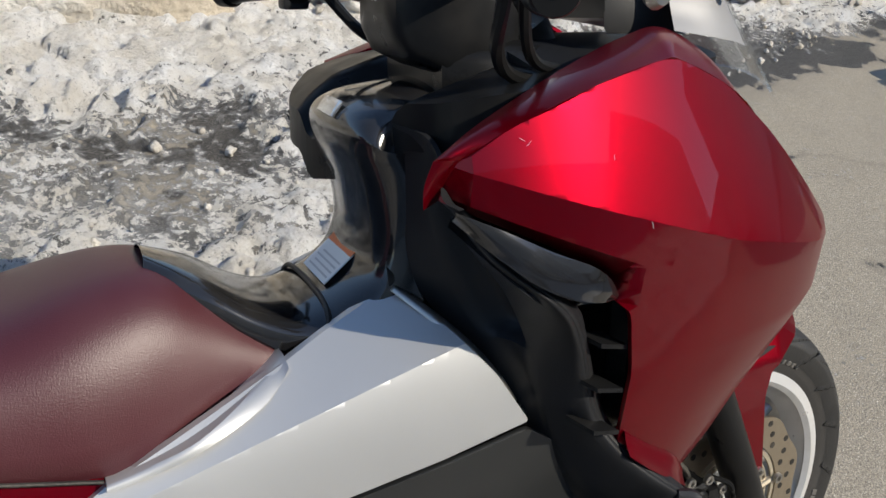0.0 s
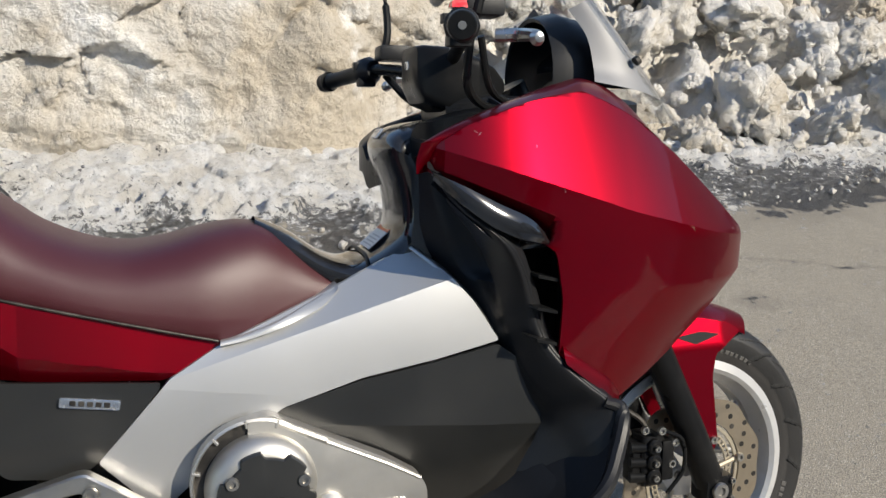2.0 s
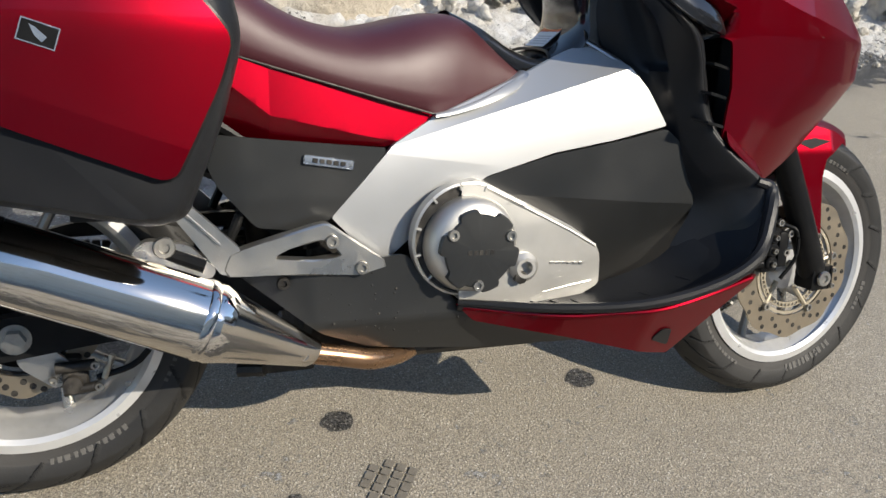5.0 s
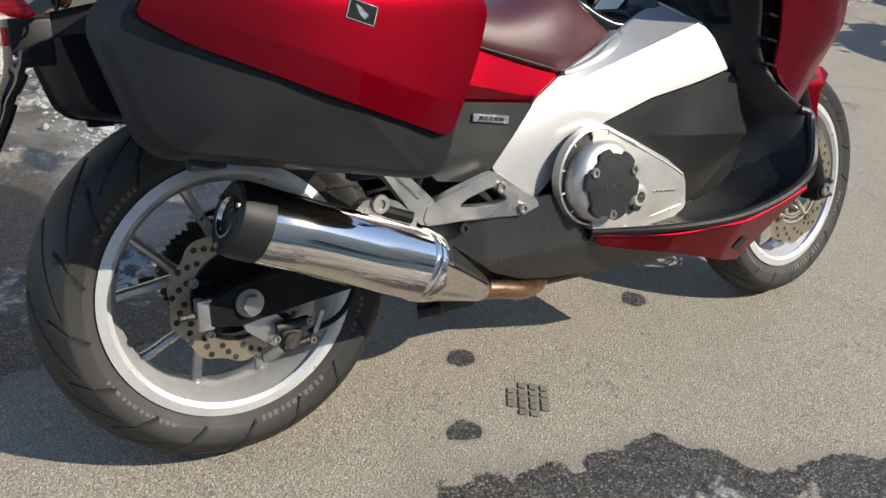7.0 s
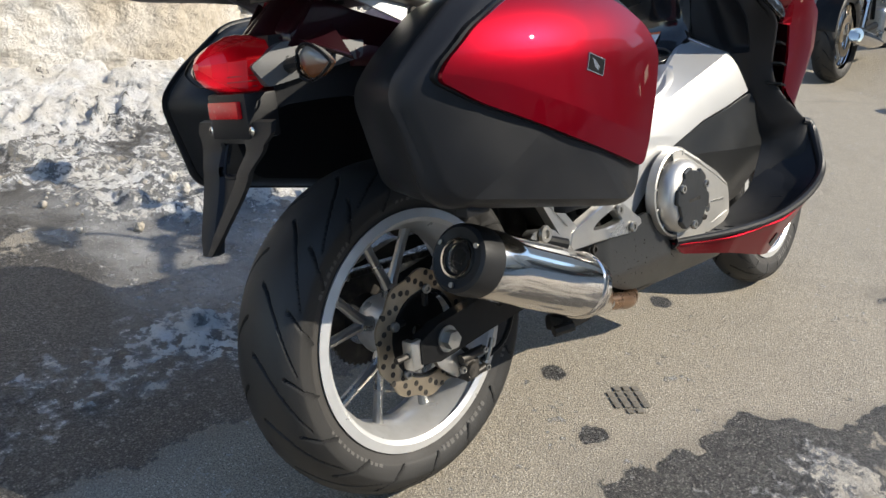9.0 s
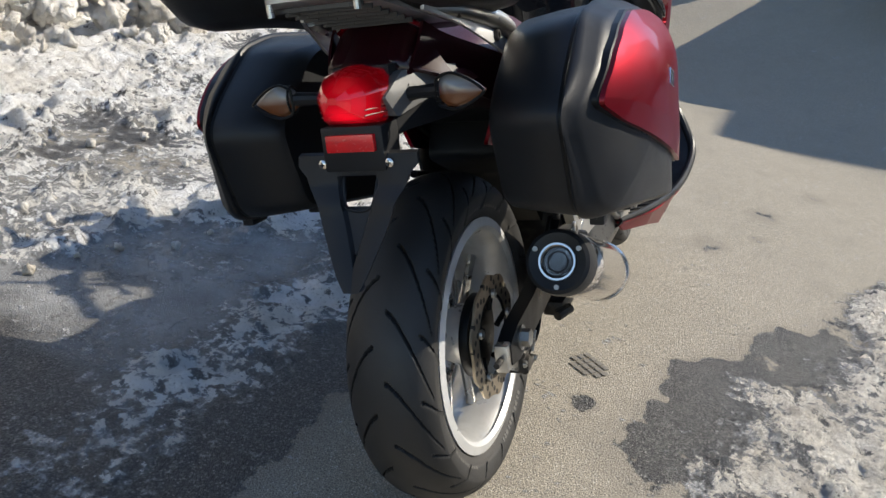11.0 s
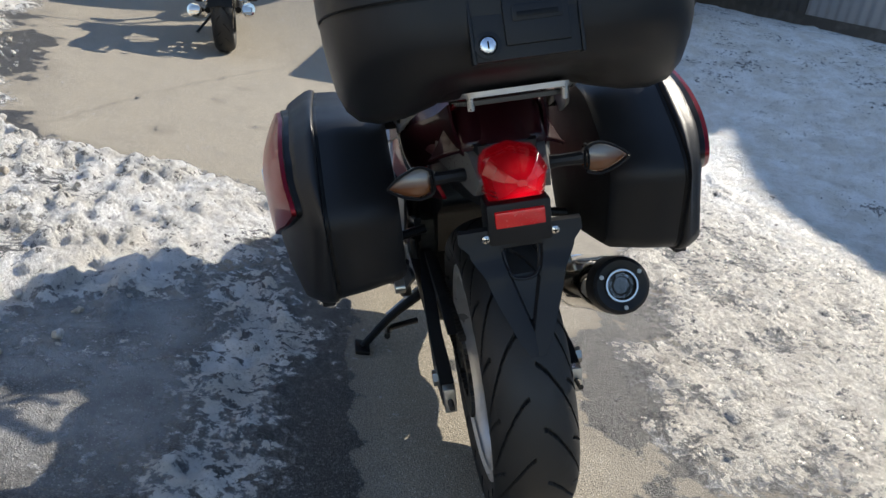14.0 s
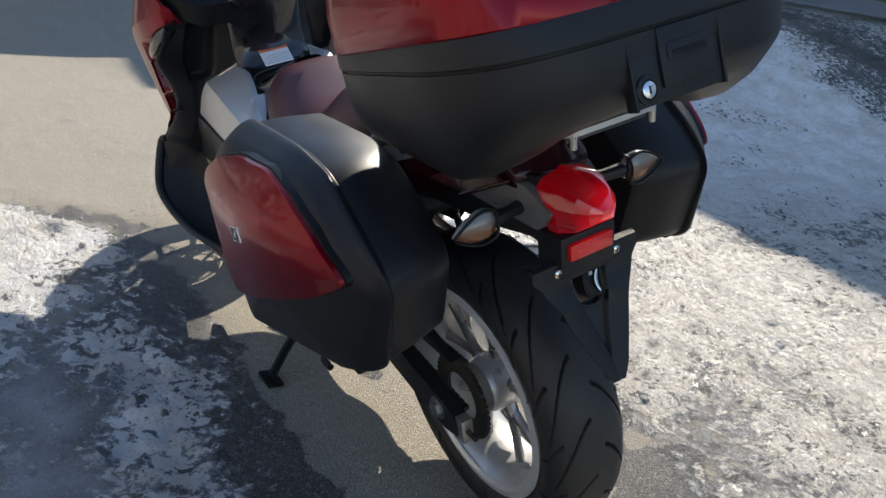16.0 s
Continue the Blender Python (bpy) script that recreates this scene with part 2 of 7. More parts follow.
    damp = mix(ramp(stone_d, 0.38, 0.62, 0.0, 0.8), damp, (0.010, 0.0095, 0.009))
    damp = mix(maths("MULTIPLY", pebble, 0.5), damp, (0.36, 0.35, 0.33))
    damp = mix(ramp(noise_tex(150, 4, 0.7), 0.58, 0.70, 0.0, 0.45), damp, (0.22, 0.21, 0.195))
    colour = mix(wetness, asphalt, damp)
    dirt = cover("dirt")
    lumps = noise_tex(28, 9, 0.74)
    flecks = maths("ADD", snow, ramp(lumps, 0.3, 0.7, -0.46, 0.46))
    flecks = maths("ADD", flecks, ramp(noise_tex(3.5, 5, 0.6), 0.3, 0.7, -0.16, 0.16))
    ice = ramp(flecks, 0.30, 0.44)
    film = maths("MULTIPLY", cover("film"), ramp(noise_tex(6, 6, 0.6), 0.34, 0.52, 0.35, 0.9))
    filmcol = mix(ramp(noise_tex(7, 6, 0.6), 0.35, 0.65), (0.160, 0.158, 0.152), (0.300, 0.297, 0.288))
    filmcol = mix(ramp(noise_tex(60, 5, 0.65), 0.60, 0.70, 0.0, 0.6), filmcol, (0.42, 0.42, 0.41))
    filmcol = mix(ramp(noise_tex(24, 8, 0.72), 0.54, 0.66, 0.0, 0.65), filmcol, (0.075, 0.073, 0.068))
    filmcol = mix(maths("MULTIPLY", pebble, 0.55), filmcol, (0.62, 0.62, 0.60))
    colour = mix(film, colour, filmcol)
    icecol = mix(ramp(noise_tex(14, 7, 0.65), 0.38, 0.62), (0.115, 0.115, 0.115), (0.43, 0.43, 0.43))
    colour = mix(maths("MULTIPLY", ice, 0.85), colour, icecol)
    crust = ramp(flecks, 0.53, 0.59)
    clean = mix(ramp(noise_tex(5, 7, 0.65), 0.38, 0.62), (0.93, 0.92, 0.90), (0.74, 0.70, 0.63))
    clean = mix(ramp(noise_tex(13, 9, 0.75), 0.55, 0.68, 0, 0.55), clean, (0.34, 0.315, 0.28))
    foul = mix(ramp(noise_tex(9, 8, 0.7), 0.36, 0.62), (0.86, 0.81, 0.72), (0.56, 0.51, 0.44))
    foul = mix(ramp(noise_tex(34, 8, 0.72), 0.52, 0.66, 0, 0.75), foul, (0.27, 0.24, 0.20))
    foul = mix(ramp(noise_tex(70, 5, 0.7), 0.60, 0.70, 0, 0.7), foul, (0.86, 0.84, 0.79))
    snowcol = mix(dirt, clean, foul)
    snowcol = mix(ramp(noise_tex(110, 4, 0.65), 0.58, 0.68, 0, 0.6), snowcol, (0.20, 0.18, 0.15))
    colour = mix(crust, colour, snowcol)
    l.new(colour, p.inputs["Base Color"])
    dry = mix(wetness, (0.88, 0.88, 0.88), (0.30, 0.30, 0.30))
    gloss = mix(ice, dry, (0.24, 0.24, 0.24))
    gloss = mix(film, gloss, (0.22, 0.22, 0.22))
    gloss = mix(crust, gloss, (0.42, 0.42, 0.42))
    l.new(gloss, p.inputs["Roughness"])
    fine = maths("ADD", maths("MULTIPLY", grit_d, 0.0020), maths("SUBTRACT", maths("MULTIPLY", noise_tex(190, 5, 0.65), 0.0030), maths("MULTIPLY", stone_d, 0.0012)))
    coarse = maths("ADD", maths("MULTIPLY", lumps, 0.040), maths("MULTIPLY", noise_tex(75, 7, 0.68), 0.026))
    height = maths("ADD", fine, maths("MULTIPLY", coarse, maths("ADD", maths("MULTIPLY", crust, 0.92), maths("MULTIPLY", ice, 0.08))))
    bn = n.new("ShaderNodeBump")
    bn.inputs["Distance"].default_value = 1.0
    bn.inputs["Strength"].default_value = 0.95
    l.new(height, bn.inputs["Height"])
    l.new(bn.outputs["Normal"], p.inputs["Normal"])
    return m


GROUND = ground_material()


def snow_material():
    """Old ploughed snow: white core, cream crust, brown grit in bands and specks."""
    m = bpy.data.materials.new("dirty_packed_snow")
    m.use_nodes = True
    n, l = m.node_tree.nodes, m.node_tree.links
    p = n["Principled BSDF"]
    co = n.new("ShaderNodeNewGeometry").outputs["Position"]

    def tex(scale, detail, lo, hi, a=0.0, b=1.0, rough=0.6):
        t, r = n.new("ShaderNodeTexNoise"), n.new("ShaderNodeMapRange")
        t.inputs["Scale"].default_value, t.inputs["Detail"].default_value, t.inputs["Roughness"].default_value = scale, detail, rough
        l.new(co, t.inputs["Vector"])
        for key, v in zip(("From Min", "From Max", "To Min", "To Max"), (lo, hi, a, b)):
            r.inputs[key].default_value = v
        l.new(t.outputs["Fac"], r.inputs["Value"])
        return r.outputs["Result"]

    colour = None
    for base, f in (((0.66, 0.635, 0.59), None), ((0.52, 0.455, 0.36), tex(1.1, 7, 0.42, 0.60)), ((0.84, 0.815, 0.77), tex(3.0, 7, 0.55, 0.65)), ((0.40, 0.335, 0.25), tex(3.6, 9, 0.57, 0.72, 0, 0.7, 0.75)), ((0.22, 0.18, 0.135), tex(17, 8, 0.61, 0.76, 0, 0.75, 0.7)), ((0.12, 0.10, 0.08), tex(80, 4, 0.68, 0.78, 0, 0.6))):
        if f is None:
            colour = n.new("ShaderNodeRGB").outputs[0]
            colour.default_value = (*base, 1)
            continue
        x = n.new("ShaderNodeMix")
        x.data_type = "RGBA"
        x.inputs["B"].default_value = (*base, 1)
        l.new(colour, x.inputs["A"])
        l.new(f, x.inputs["Factor"])
        colour = x.outputs["Result"]
    l.new(colour, p.inputs["Base Color"])
    p.inputs["Roughness"].default_value = 0.6
    add = n.new("ShaderNodeMath")
    add.operation = "ADD"
    l.new(tex(9, 10, 0.2, 0.8, 0, 0.050, 0.62), add.inputs[0])
    l.new(tex(42, 8, 0.2, 0.8, 0, 0.013, 0.66), add.inputs[1])
    bn = n.new("ShaderNodeBump")
    bn.inputs["Distance"].default_value, bn.inputs["Strength"].default_value = 1.0, 0.9
    l.new(add.outputs[0], bn.inputs["Height"])
    l.new(bn.outputs["Normal"], p.inputs["Normal"])
    return m


SNOW = snow_material()


# ---- mesh tools ----
def mesh_of(name, bm, mat, sharp=35):
    me = bpy.data.meshes.new(name)
    bmesh.ops.recalc_face_normals(bm, faces=bm.faces[:])
    bm.to_mesh(me)
    bm.free()
    me.materials.append(mat)
    me.polygons.foreach_set("use_smooth", [True] * len(me.polygons))
    me.set_sharp_from_angle(angle=radians(sharp))
    own = me.attributes.get("skin_normal")
    if own:
        flat = [0.0] * (3 * len(me.loops))
        own.data.foreach_get("vector", flat)
        corner = [Vector(c.vector) for c in me.corner_normals]
        given = [Vector(flat[3 * i:3 * i + 3]) for i in range(len(me.loops))]
        me.attributes.remove(own)
        me.normals_split_custom_set([tuple(g if g.length > 0.5 else c) for g, c in zip(given, corner)])
    return me


def part(name, bm, mat, parent, label="", sharp=35):
    ob = new(name, mesh_of(name, bm, mat, sharp))
    ob.parent = parent
    return tagged(ob, label)


def thing(name, label, category, m=Matrix(), group="", kind=""):
    ob = new(name)
    ob.empty_display_size = 0.1
    ob.matrix_world = m
    return tagged(ob, label, category, group, kind)


def single(name, bm, mat, label, category, m=Matrix(), group="", kind="", sharp=35):
    ob = new(name, mesh_of(name, bm, mat, sharp))
    ob.matrix_world = m
    return tagged(ob, label, category, group, kind)


def lerp(table, x):
    """Smooth value at x from rows (x, value)."""
    if x <= table[0][0]:
        return table[0][1]
    for (a, u), (b, v) in zip(table, table[1:]):
        if x <= b:
            k = (x - a) / (b - a)
            return u + (v - u) * k * k * (3 - 2 * k)
    return table[-1][1]


def line(table, x):
    if x <= table[0][0]:
        return table[0][1]
    for (a, u), (b, v) in zip(table, table[1:]):
        if x <= b:
            return u + (v - u) * (x - a) / (b - a)
    return table[-1][1]


def fillet(pts, r=0.015, n=4):
    """A closed outline with its corners rounded."""
    out = []
    k = len(pts)
    for i in range(k):
        p, a, b = Vector(pts[i]), Vector(pts[i - 1]), Vector(pts[(i + 1) % k])
        da, db = a - p, b - p
        c = min(r, da.length * 0.45, db.length * 0.45)
        s, e = p + da.normalized() * c, p + db.normalized() * c
        for j in range(n + 1):
            t = j / n
            out.append(tuple(s * (1 - t) ** 2 + p * 2 * t * (1 - t) + e * t * t))
    return out


def spline(pts, n):
    """n + 1 points along a smooth open curve through pts."""
    v = [Vector(p) for p in pts]
    v = [v[0] * 2 - v[1]] + v + [v[-1] * 2 - v[-2]]
    m = len(pts) - 1
    out = []
    for i in range(n + 1):
        s = min(i / n * m, m - 1e-6)
        k, t = int(s), s - int(s)
        a, b, c, d = v[k:k + 4]
        out.append(0.5 * (2 * b + (c - a) * t + (2 * a - 5 * b + 4 * c - d) * t * t + (3 * b - a - 3 * c + d) * t ** 3))
    return out


def panel(outline, depth, thick=0.006, cell=0.02, axis="y", round_edge=0.003, cuts=(), folds=()):
    """A shell over an outline in x and z (axis y) or x and y (axis z), at the depth that the function gives; its back lies thick further."""
    bm = bmesh.new()
    place = (lambda a, b: Vector((a, 0, b))) if axis == "y" else (lambda a, b: Vector((a, b, 0)))
    face = bm.faces.new([bm.verts.new(place(*p)) for p in outline])
    if round_edge:
        bmesh.ops.inset_region(bm, faces=[face], thickness=abs(round_edge), depth=0, use_boundary=True, use_even_offset=True)
    for k, no in ((0, Vector((1, 0, 0))), (1, Vector((0, 0, 1)) if axis == "y" else Vector((0, 1, 0)))):
        lo, hi = min(p[k] for p in outline), max(p[k] for p in outline)
        c = lo + cell
        while c < hi - cell * 0.2:
            bmesh.ops.bisect_plane(bm, geom=bm.verts[:] + bm.edges[:] + bm.faces[:], plane_co=no * c, plane_no=no, dist=1e-6)
            c += cell
    for (a, b), (c, d) in cuts:
        no = place(d - b, a - c).normalized()
        bmesh.ops.bisect_plane(bm, geom=bm.verts[:] + bm.edges[:] + bm.faces[:], plane_co=place(a, b), plane_no=no, dist=1e-5)
    for fold in folds:
        for a, b in fold[1:-1]:
            bmesh.ops.bisect_plane(bm, geom=bm.verts[:] + bm.edges[:] + bm.faces[:], plane_co=place(a, b), plane_no=Vector((1, 0, 0)), dist=1e-6)
        for (a, b), (c, d) in zip(fold, fold[1:]):
            lo = -9 if (a, b) == fold[0] else a
            hi = 9 if (c, d) == fold[-1] else c
            faces = [f for f in bm.faces if lo < f.calc_center_median().x < hi]
            geom = faces + list({e for f in faces for e in f.edges}) + list({v for f in faces for v in f.verts})
            bmesh.ops.bisect_plane(bm, geom=geom, plane_co=place(a, b), plane_no=place(d - b, a - c).normalized(), dist=1e-6)
    front = list(bm.verts)
    rim = [e for e in bm.edges if e.is_boundary]
    rimv = {v for e in rim for v in e.verts}
    back = {}
    for v in front:
        a, b = (v.co.x, v.co.z) if axis == "y" else (v.co.x, v.co.y)
        d = depth(a, b)
        sign = 1 if thick > 0 else -1
        inset = sign * round_edge if v in rimv else 0
        if axis == "y":
            v.co.y = d + inset
            back[v] = Vector((a, d + thick, b))
        else:
            v.co.z = d + inset
            back[v] = Vector((a, b, d + thick))
    layer = bm.loops.layers.float_vector.new("skin_normal")
    flat = (lambda v: (v.co.x, v.co.z)) if axis == "y" else (lambda v: (v.co.x, v.co.y))
    e = 0.0006
    for f in bm.faces:
        if any(v in rimv for v in f.verts):
            continue
        mid = f.calc_center_median()
        ca, cb = (mid.x, mid.z) if axis == "y" else (mid.x, mid.y)
        for lp in f.loops:
            a, b = flat(lp.vert)
            k = min(0.5, 0.0014 / max(1e-6, math.hypot(ca - a, cb - b)))
            a, b = a + (ca - a) * k, b + (cb - b) * k
            ga, gb = (depth(a + e, b) - depth(a - e, b)) / (2 * e), (depth(a, b + e) - depth(a, b - e)) / (2 * e)
            no = Vector((ga, -1, gb)) if axis == "y" else Vector((ga, gb, -1))
            lp[layer] = no.normalized() * (1 if thick > 0 else -1)
    made = {v: bm.verts.new(q) for v, q in back.items()}
    for f in list(bm.faces):
        bm.faces.new([made[v] for v in reversed(f.verts)])
    for e in rim:
        a, b = e.verts
        bm.faces.new((a, b, made[b], made[a]))
    return bm


def reach(table, x):
    """Straight lines through the rows, carried on past both ends."""
    rows = list(zip(table, table[1:]))
    for (a, u), (b, v) in rows:
        if x <= b or (b, v) == table[-1]:
            return u + (v - u) * (x - a) / (b - a)


def mirrored(bm):
    """The same mesh for the machine's other side."""
    other = bm.copy()
    for v in other.verts:
        v.co.y = -v.co.y
    bmesh.ops.reverse_faces(other, faces=other.faces[:])
    layer = other.loops.layers.float_vector.get("skin_normal")
    if layer:
        for f in other.faces:
            for lp in f.loops:
                lp[layer] = lp[layer] * Vector((1, -1, 1))
    return other


def both(name, bm, mat, parent, label="", sharp=35):
    other = mirrored(bm)
    return part(name, bm, mat, parent, label, sharp), part(name, other, mat, parent, label, sharp)


def grid_shell(rows, thick=None, close=False):
    """Quads over rows of points; thick: a vector by which a second skin lies behind."""
    bm = bmesh.new()
    def skin(off):
        return [[bm.verts.new(Vector(p) + off) for p in r] for r in rows]
    a = skin(Vector((0, 0, 0)))
    n, m = len(rows), len(rows[0])
    def faces(g, flip):
        for i in range(n - 1):
            for j in range(m if close else m - 1):
                q = [g[i][j], g[i][(j + 1) % m], g[i + 1][(j + 1) % m], g[i + 1][j]]
                bm.faces.new(q[::-1] if flip else q)
    faces(a, False)
    if thick is not None:
        b = skin(Vector(thick))
        faces(b, True)
        for i in range(n - 1):
            bm.faces.new((a[i][0], a[i + 1][0], b[i + 1][0], b[i][0]))
            bm.faces.new((a[i][-1], b[i][-1], b[i + 1][-1], a[i + 1][-1]))
        for j in range(m - 1):
            bm.faces.new((a[0][j], b[0][j], b[0][j + 1], a[0][j + 1]))
            bm.faces.new((a[-1][j], a[-1][j + 1], b[-1][j + 1], b[-1][j]))
    elif close:
        bm.faces.new(a[0][::-1])
        bm.faces.new(a[-1])
    return bm


def strip(ca, cb, bulge=(0, 0, 0), n=24, m=8, thick=(0.008, 0, 0)):
    """A shell between two curves, pushed out along bulge in its middle."""
    a, b, w = spline(ca, n), spline(cb, n), Vector(bulge)
    rows = [[a[i].lerp(b[i], j / m) + w * math.sin(math.pi * j / m) for j in range(m + 1)] for i in range(n + 1)]
    return grid_shell(rows, thick)


def tube(pts, r, n=10, smooth=0, ends=True):
    """A round bar along points; r is a number or one for each point."""
    path = spline(pts, smooth) if smooth else [Vector(p) for p in pts]
    rad = [r] * len(path) if isinstance(r, (int, float)) else [line([(i / (len(r) - 1), q) for i, q in enumerate(r)], k / (len(path) - 1)) for k in range(len(path))]
    rows, up = [], Vector((0, 0, 1))
    for i, p in enumerate(path):
        d = (path[min(i + 1, len(path) - 1)] - path[max(i - 1, 0)]).normalized()
        s = d.cross(up if abs(d.z) < 0.95 else Vector((0, 1, 0))).normalized()
        t = s.cross(d)
        rows.append([p + (s * math.cos(q) + t * math.sin(q)) * rad[i] for q in (2 * math.pi * j / n for j in range(n))])
    return grid_shell(rows, close=True)


def lathe(profile, n=48, centre=(0, 0, 0), axis="y", closed=True):
    """Turns rows (radius, along) round an axis; the profile closes on itself, or with end caps if closed is False."""
    bm = bmesh.new()
    c = Vector(centre)
    rings = []
    for k in range(n):
        q = 2 * math.pi * k / n
        ring = []
        for r, y in profile:
            v = (r * math.cos(q), y, r * math.sin(q)) if axis == "y" else ((y, r * math.cos(q), r * math.sin(q)) if axis == "x" else (r * math.cos(q), r * math.sin(q), y))
            ring.append(bm.verts.new(c + Vector(v)))
        rings.append(ring)
    m = len(profile)
    for k in range(n):
        a, b = rings[k], rings[(k + 1) % n]
        for j in range(m if closed else m - 1):
            bm.faces.new((a[j], a[(j + 1) % m], b[(j + 1) % m], b[j]))
    if not closed:
        for j in (0, m - 1):
            if profile[j][0] > 1e-5:
                bm.faces.new([r[j] for r in rings])
    bmesh.ops.remove_doubles(bm, verts=bm.verts[:], dist=1e-6)
    return bm


def box(lo, hi, bevel=0.004, seg=2):
    bm = bmesh.new()
    bmesh.ops.create_cube(bm, size=1)
    for v in bm.verts:
        v.co = Vector([a + (b - a) * (q + 0.5) for a, b, q in zip(lo, hi, v.co)])
    if bevel:
        bmesh.ops.bevel(bm, geom=bm.edges[:], offset=bevel, segments=seg, affect="EDGES", profile=0.6)
    return bm


def moved(bm, m):
    bmesh.ops.transform(bm, matrix=m, verts=bm.verts[:])
    return bm


def joined(*parts):
    out = bmesh.new()
    for bm in parts:
        me = bpy.data.meshes.new("tmp")
        bm.to_mesh(me)
        bm.free()
        out.from_mesh(me)
        bpy.data.meshes.remove(me)
    return out


def ring_loft(rings):
    return grid_shell(rings, close=True)


def bolt(parent, p, r=0.008, out=-1, mat=None, name="bolt"):
    """A hex-socket screw head that faces sideways."""
    h = 0.006
    bm = lathe([(r * 0.45, -h * 0.35), (r * 0.5, -h), (r * 0.9, -h), (r, -h * 0.6), (r, 0), (0.0005, 0), (0.0005, -h * 0.35)], 12)
    if out > 0:
        bmesh.ops.rotate(bm, verts=bm.verts[:], cent=(0, 0, 0), matrix=Matrix.Rotation(math.pi, 3, "Z"))
    return part(name, moved(bm, Matrix.Translation(p)), mat or STEEL, parent)


# ---- ground: one sheet out to the horizon, level by the machine, rising to the far right ----
def rise(x, y):
    s = x * 0.8 - y * 0.6
    k = min(1.0, max(0.0, (s - 3.3) / 4.4))
    return 0.95 * k * k * (3 - 2 * k)


def fbm(x, y, z=0.0, octaves=4):
    return noise.fractal((x, y, z), 1.0, 2.0, octaves)


def soft(v, lo, hi):
    k = min(1.0, max(0.0, (v - lo) / (hi - lo)))
    return k * k * (3 - 2 * k)


SNOW_EDGE = [(-6, 1.5), (-1.0, 1.45), (-0.2, 1.35), (0.5, 1.05), (1.0, 0.75), (1.4, 0.36), (1.62, 0.40), (1.9, 0.66), (2.06, 1.02), (2.10, 1.30), (2.3, 1.78), (3.0, 2.05), (3.6, 2.10), (4.6, 2.5), (7, 2.9), (12, 3.5)]
ICE_EDGE = [(-6, -0.24), (-1.0, -0.20), (0.0, -0.14), (0.27, -0.11), (0.42, -0.19), (0.56, -0.26), (0.8, -0.26), (0.93, -0.41), (1.3, -0.52), (1.45, -0.62), (2.0, -0.95), (2.75, -1.12), (3.6, -1.38), (4.75, -1.62), (9, -1.6), (14, -1.0)]
SPOTS = ((0.545, 0.037, 0.040), (1.116, 0.078, 0.045), (0.42, -0.17, 0.05), (2.95, 0.75, 0.07), (3.05, 0.35, 0.05), (2.60, 1.18, 0.10), (3.45, 1.0, 0.08), (3.9, 0.9, 0.07), (2.7, 0.2, 0.04), (1.83, -0.34, 0.11), (2.40, -0.53, 0.12), (2.05, -0.52, 0.06), (2.93, -0.76, 0.10))


def covers(x, y):
    """Snow and wetness of the ground at a place."""
    big, small = fbm(x * 0.9, y * 0.9, 3.1), fbm(x * 3.2, y * 3.2, 7.7)
    e = line(SNOW_EDGE, x) + 0.16 * small
    left = soft(y, e - 0.10, e + 0.16)
    near = 0.30 * (1 - soft(x, 1.0, 1.4)) * soft(y, 1.2, 1.5) * (1 - soft(y, 1.95, 2.2)) + 0.18 * (1 - soft(x, 0.3, 0.7)) * (1 - soft(y, 1.2, 1.5))
    snow = left * (0.80 - near + 0.22 * big - 0.30 * soft(small, 0.0, 0.5) * soft(y, 0, 1) * (1 - soft(y, 2.0, 2.7)))
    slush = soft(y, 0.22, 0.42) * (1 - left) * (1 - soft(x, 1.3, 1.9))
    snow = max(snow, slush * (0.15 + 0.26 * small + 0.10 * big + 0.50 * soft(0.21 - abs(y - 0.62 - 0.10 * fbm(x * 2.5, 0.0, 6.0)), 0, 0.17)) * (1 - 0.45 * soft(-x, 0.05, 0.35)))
    c = line(ICE_EDGE, x) + 0.10 * small
    right = soft(-y, -c, -c + 0.18)
    gap = 0.20 - 0.19 * soft(x, 1.1, 1.7)
    deep = soft(-y, -c + gap, -c + gap + 0.22)
    snow = max(snow, deep * (0.76 + 0.16 * soft(x - 0.5 * y, 2.4, 3.8) - 0.16 * (1 - soft(x, 0.6, 1.8)) * (1 - soft(-y, 0.7, 1.1)) + 0.16 * big + 0.26 * small - 0.22 * soft(0.12 - abs(y + 1.15 + 0.1 * big), 0, 0.1)) * (1 - 0.12 * soft(x, 4.2, 5.2)))
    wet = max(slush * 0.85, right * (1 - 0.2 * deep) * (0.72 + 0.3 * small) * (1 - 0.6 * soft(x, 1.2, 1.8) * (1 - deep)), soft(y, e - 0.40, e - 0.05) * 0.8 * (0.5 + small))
    for k, (sx, sy, r) in enumerate(SPOTS):
        d = math.hypot(x - sx, (y - sy) * 1.3) + 0.4 * r * fbm(x * 14, y * 14, 2.0)
        wet = max(wet, (0.9 if k < 3 else 0.42) * (1 - soft(d, r * 0.4, r * 1.3)))
    crack = abs(y - (1.75 - 0.22 * (x - 2.0) - 0.16 * (x - 2.0) ** 2 * 0.3 + 0.05 * fbm(x * 4, 0.0, 5)))
    if 1.9 < x < 5.2 and crack < 0.016:
        wet = max(wet, 0.40)
    pool = 1 - soft(math.hypot((x - 3.75) / 1.05, (y - 2.40) / 0.42) + 0.35 * small, 0.55, 1.0)
    bare = soft(-y - 0.12 * (x - 5.0) + 0.15 * small, 5.3, 5.7) * soft(x, 1.0, 2.5)
    return snow * (1 - 0.62 * pool) * (1 - 0.75 * bare), max(wet, 0.95 * pool, 0.7 * bare)


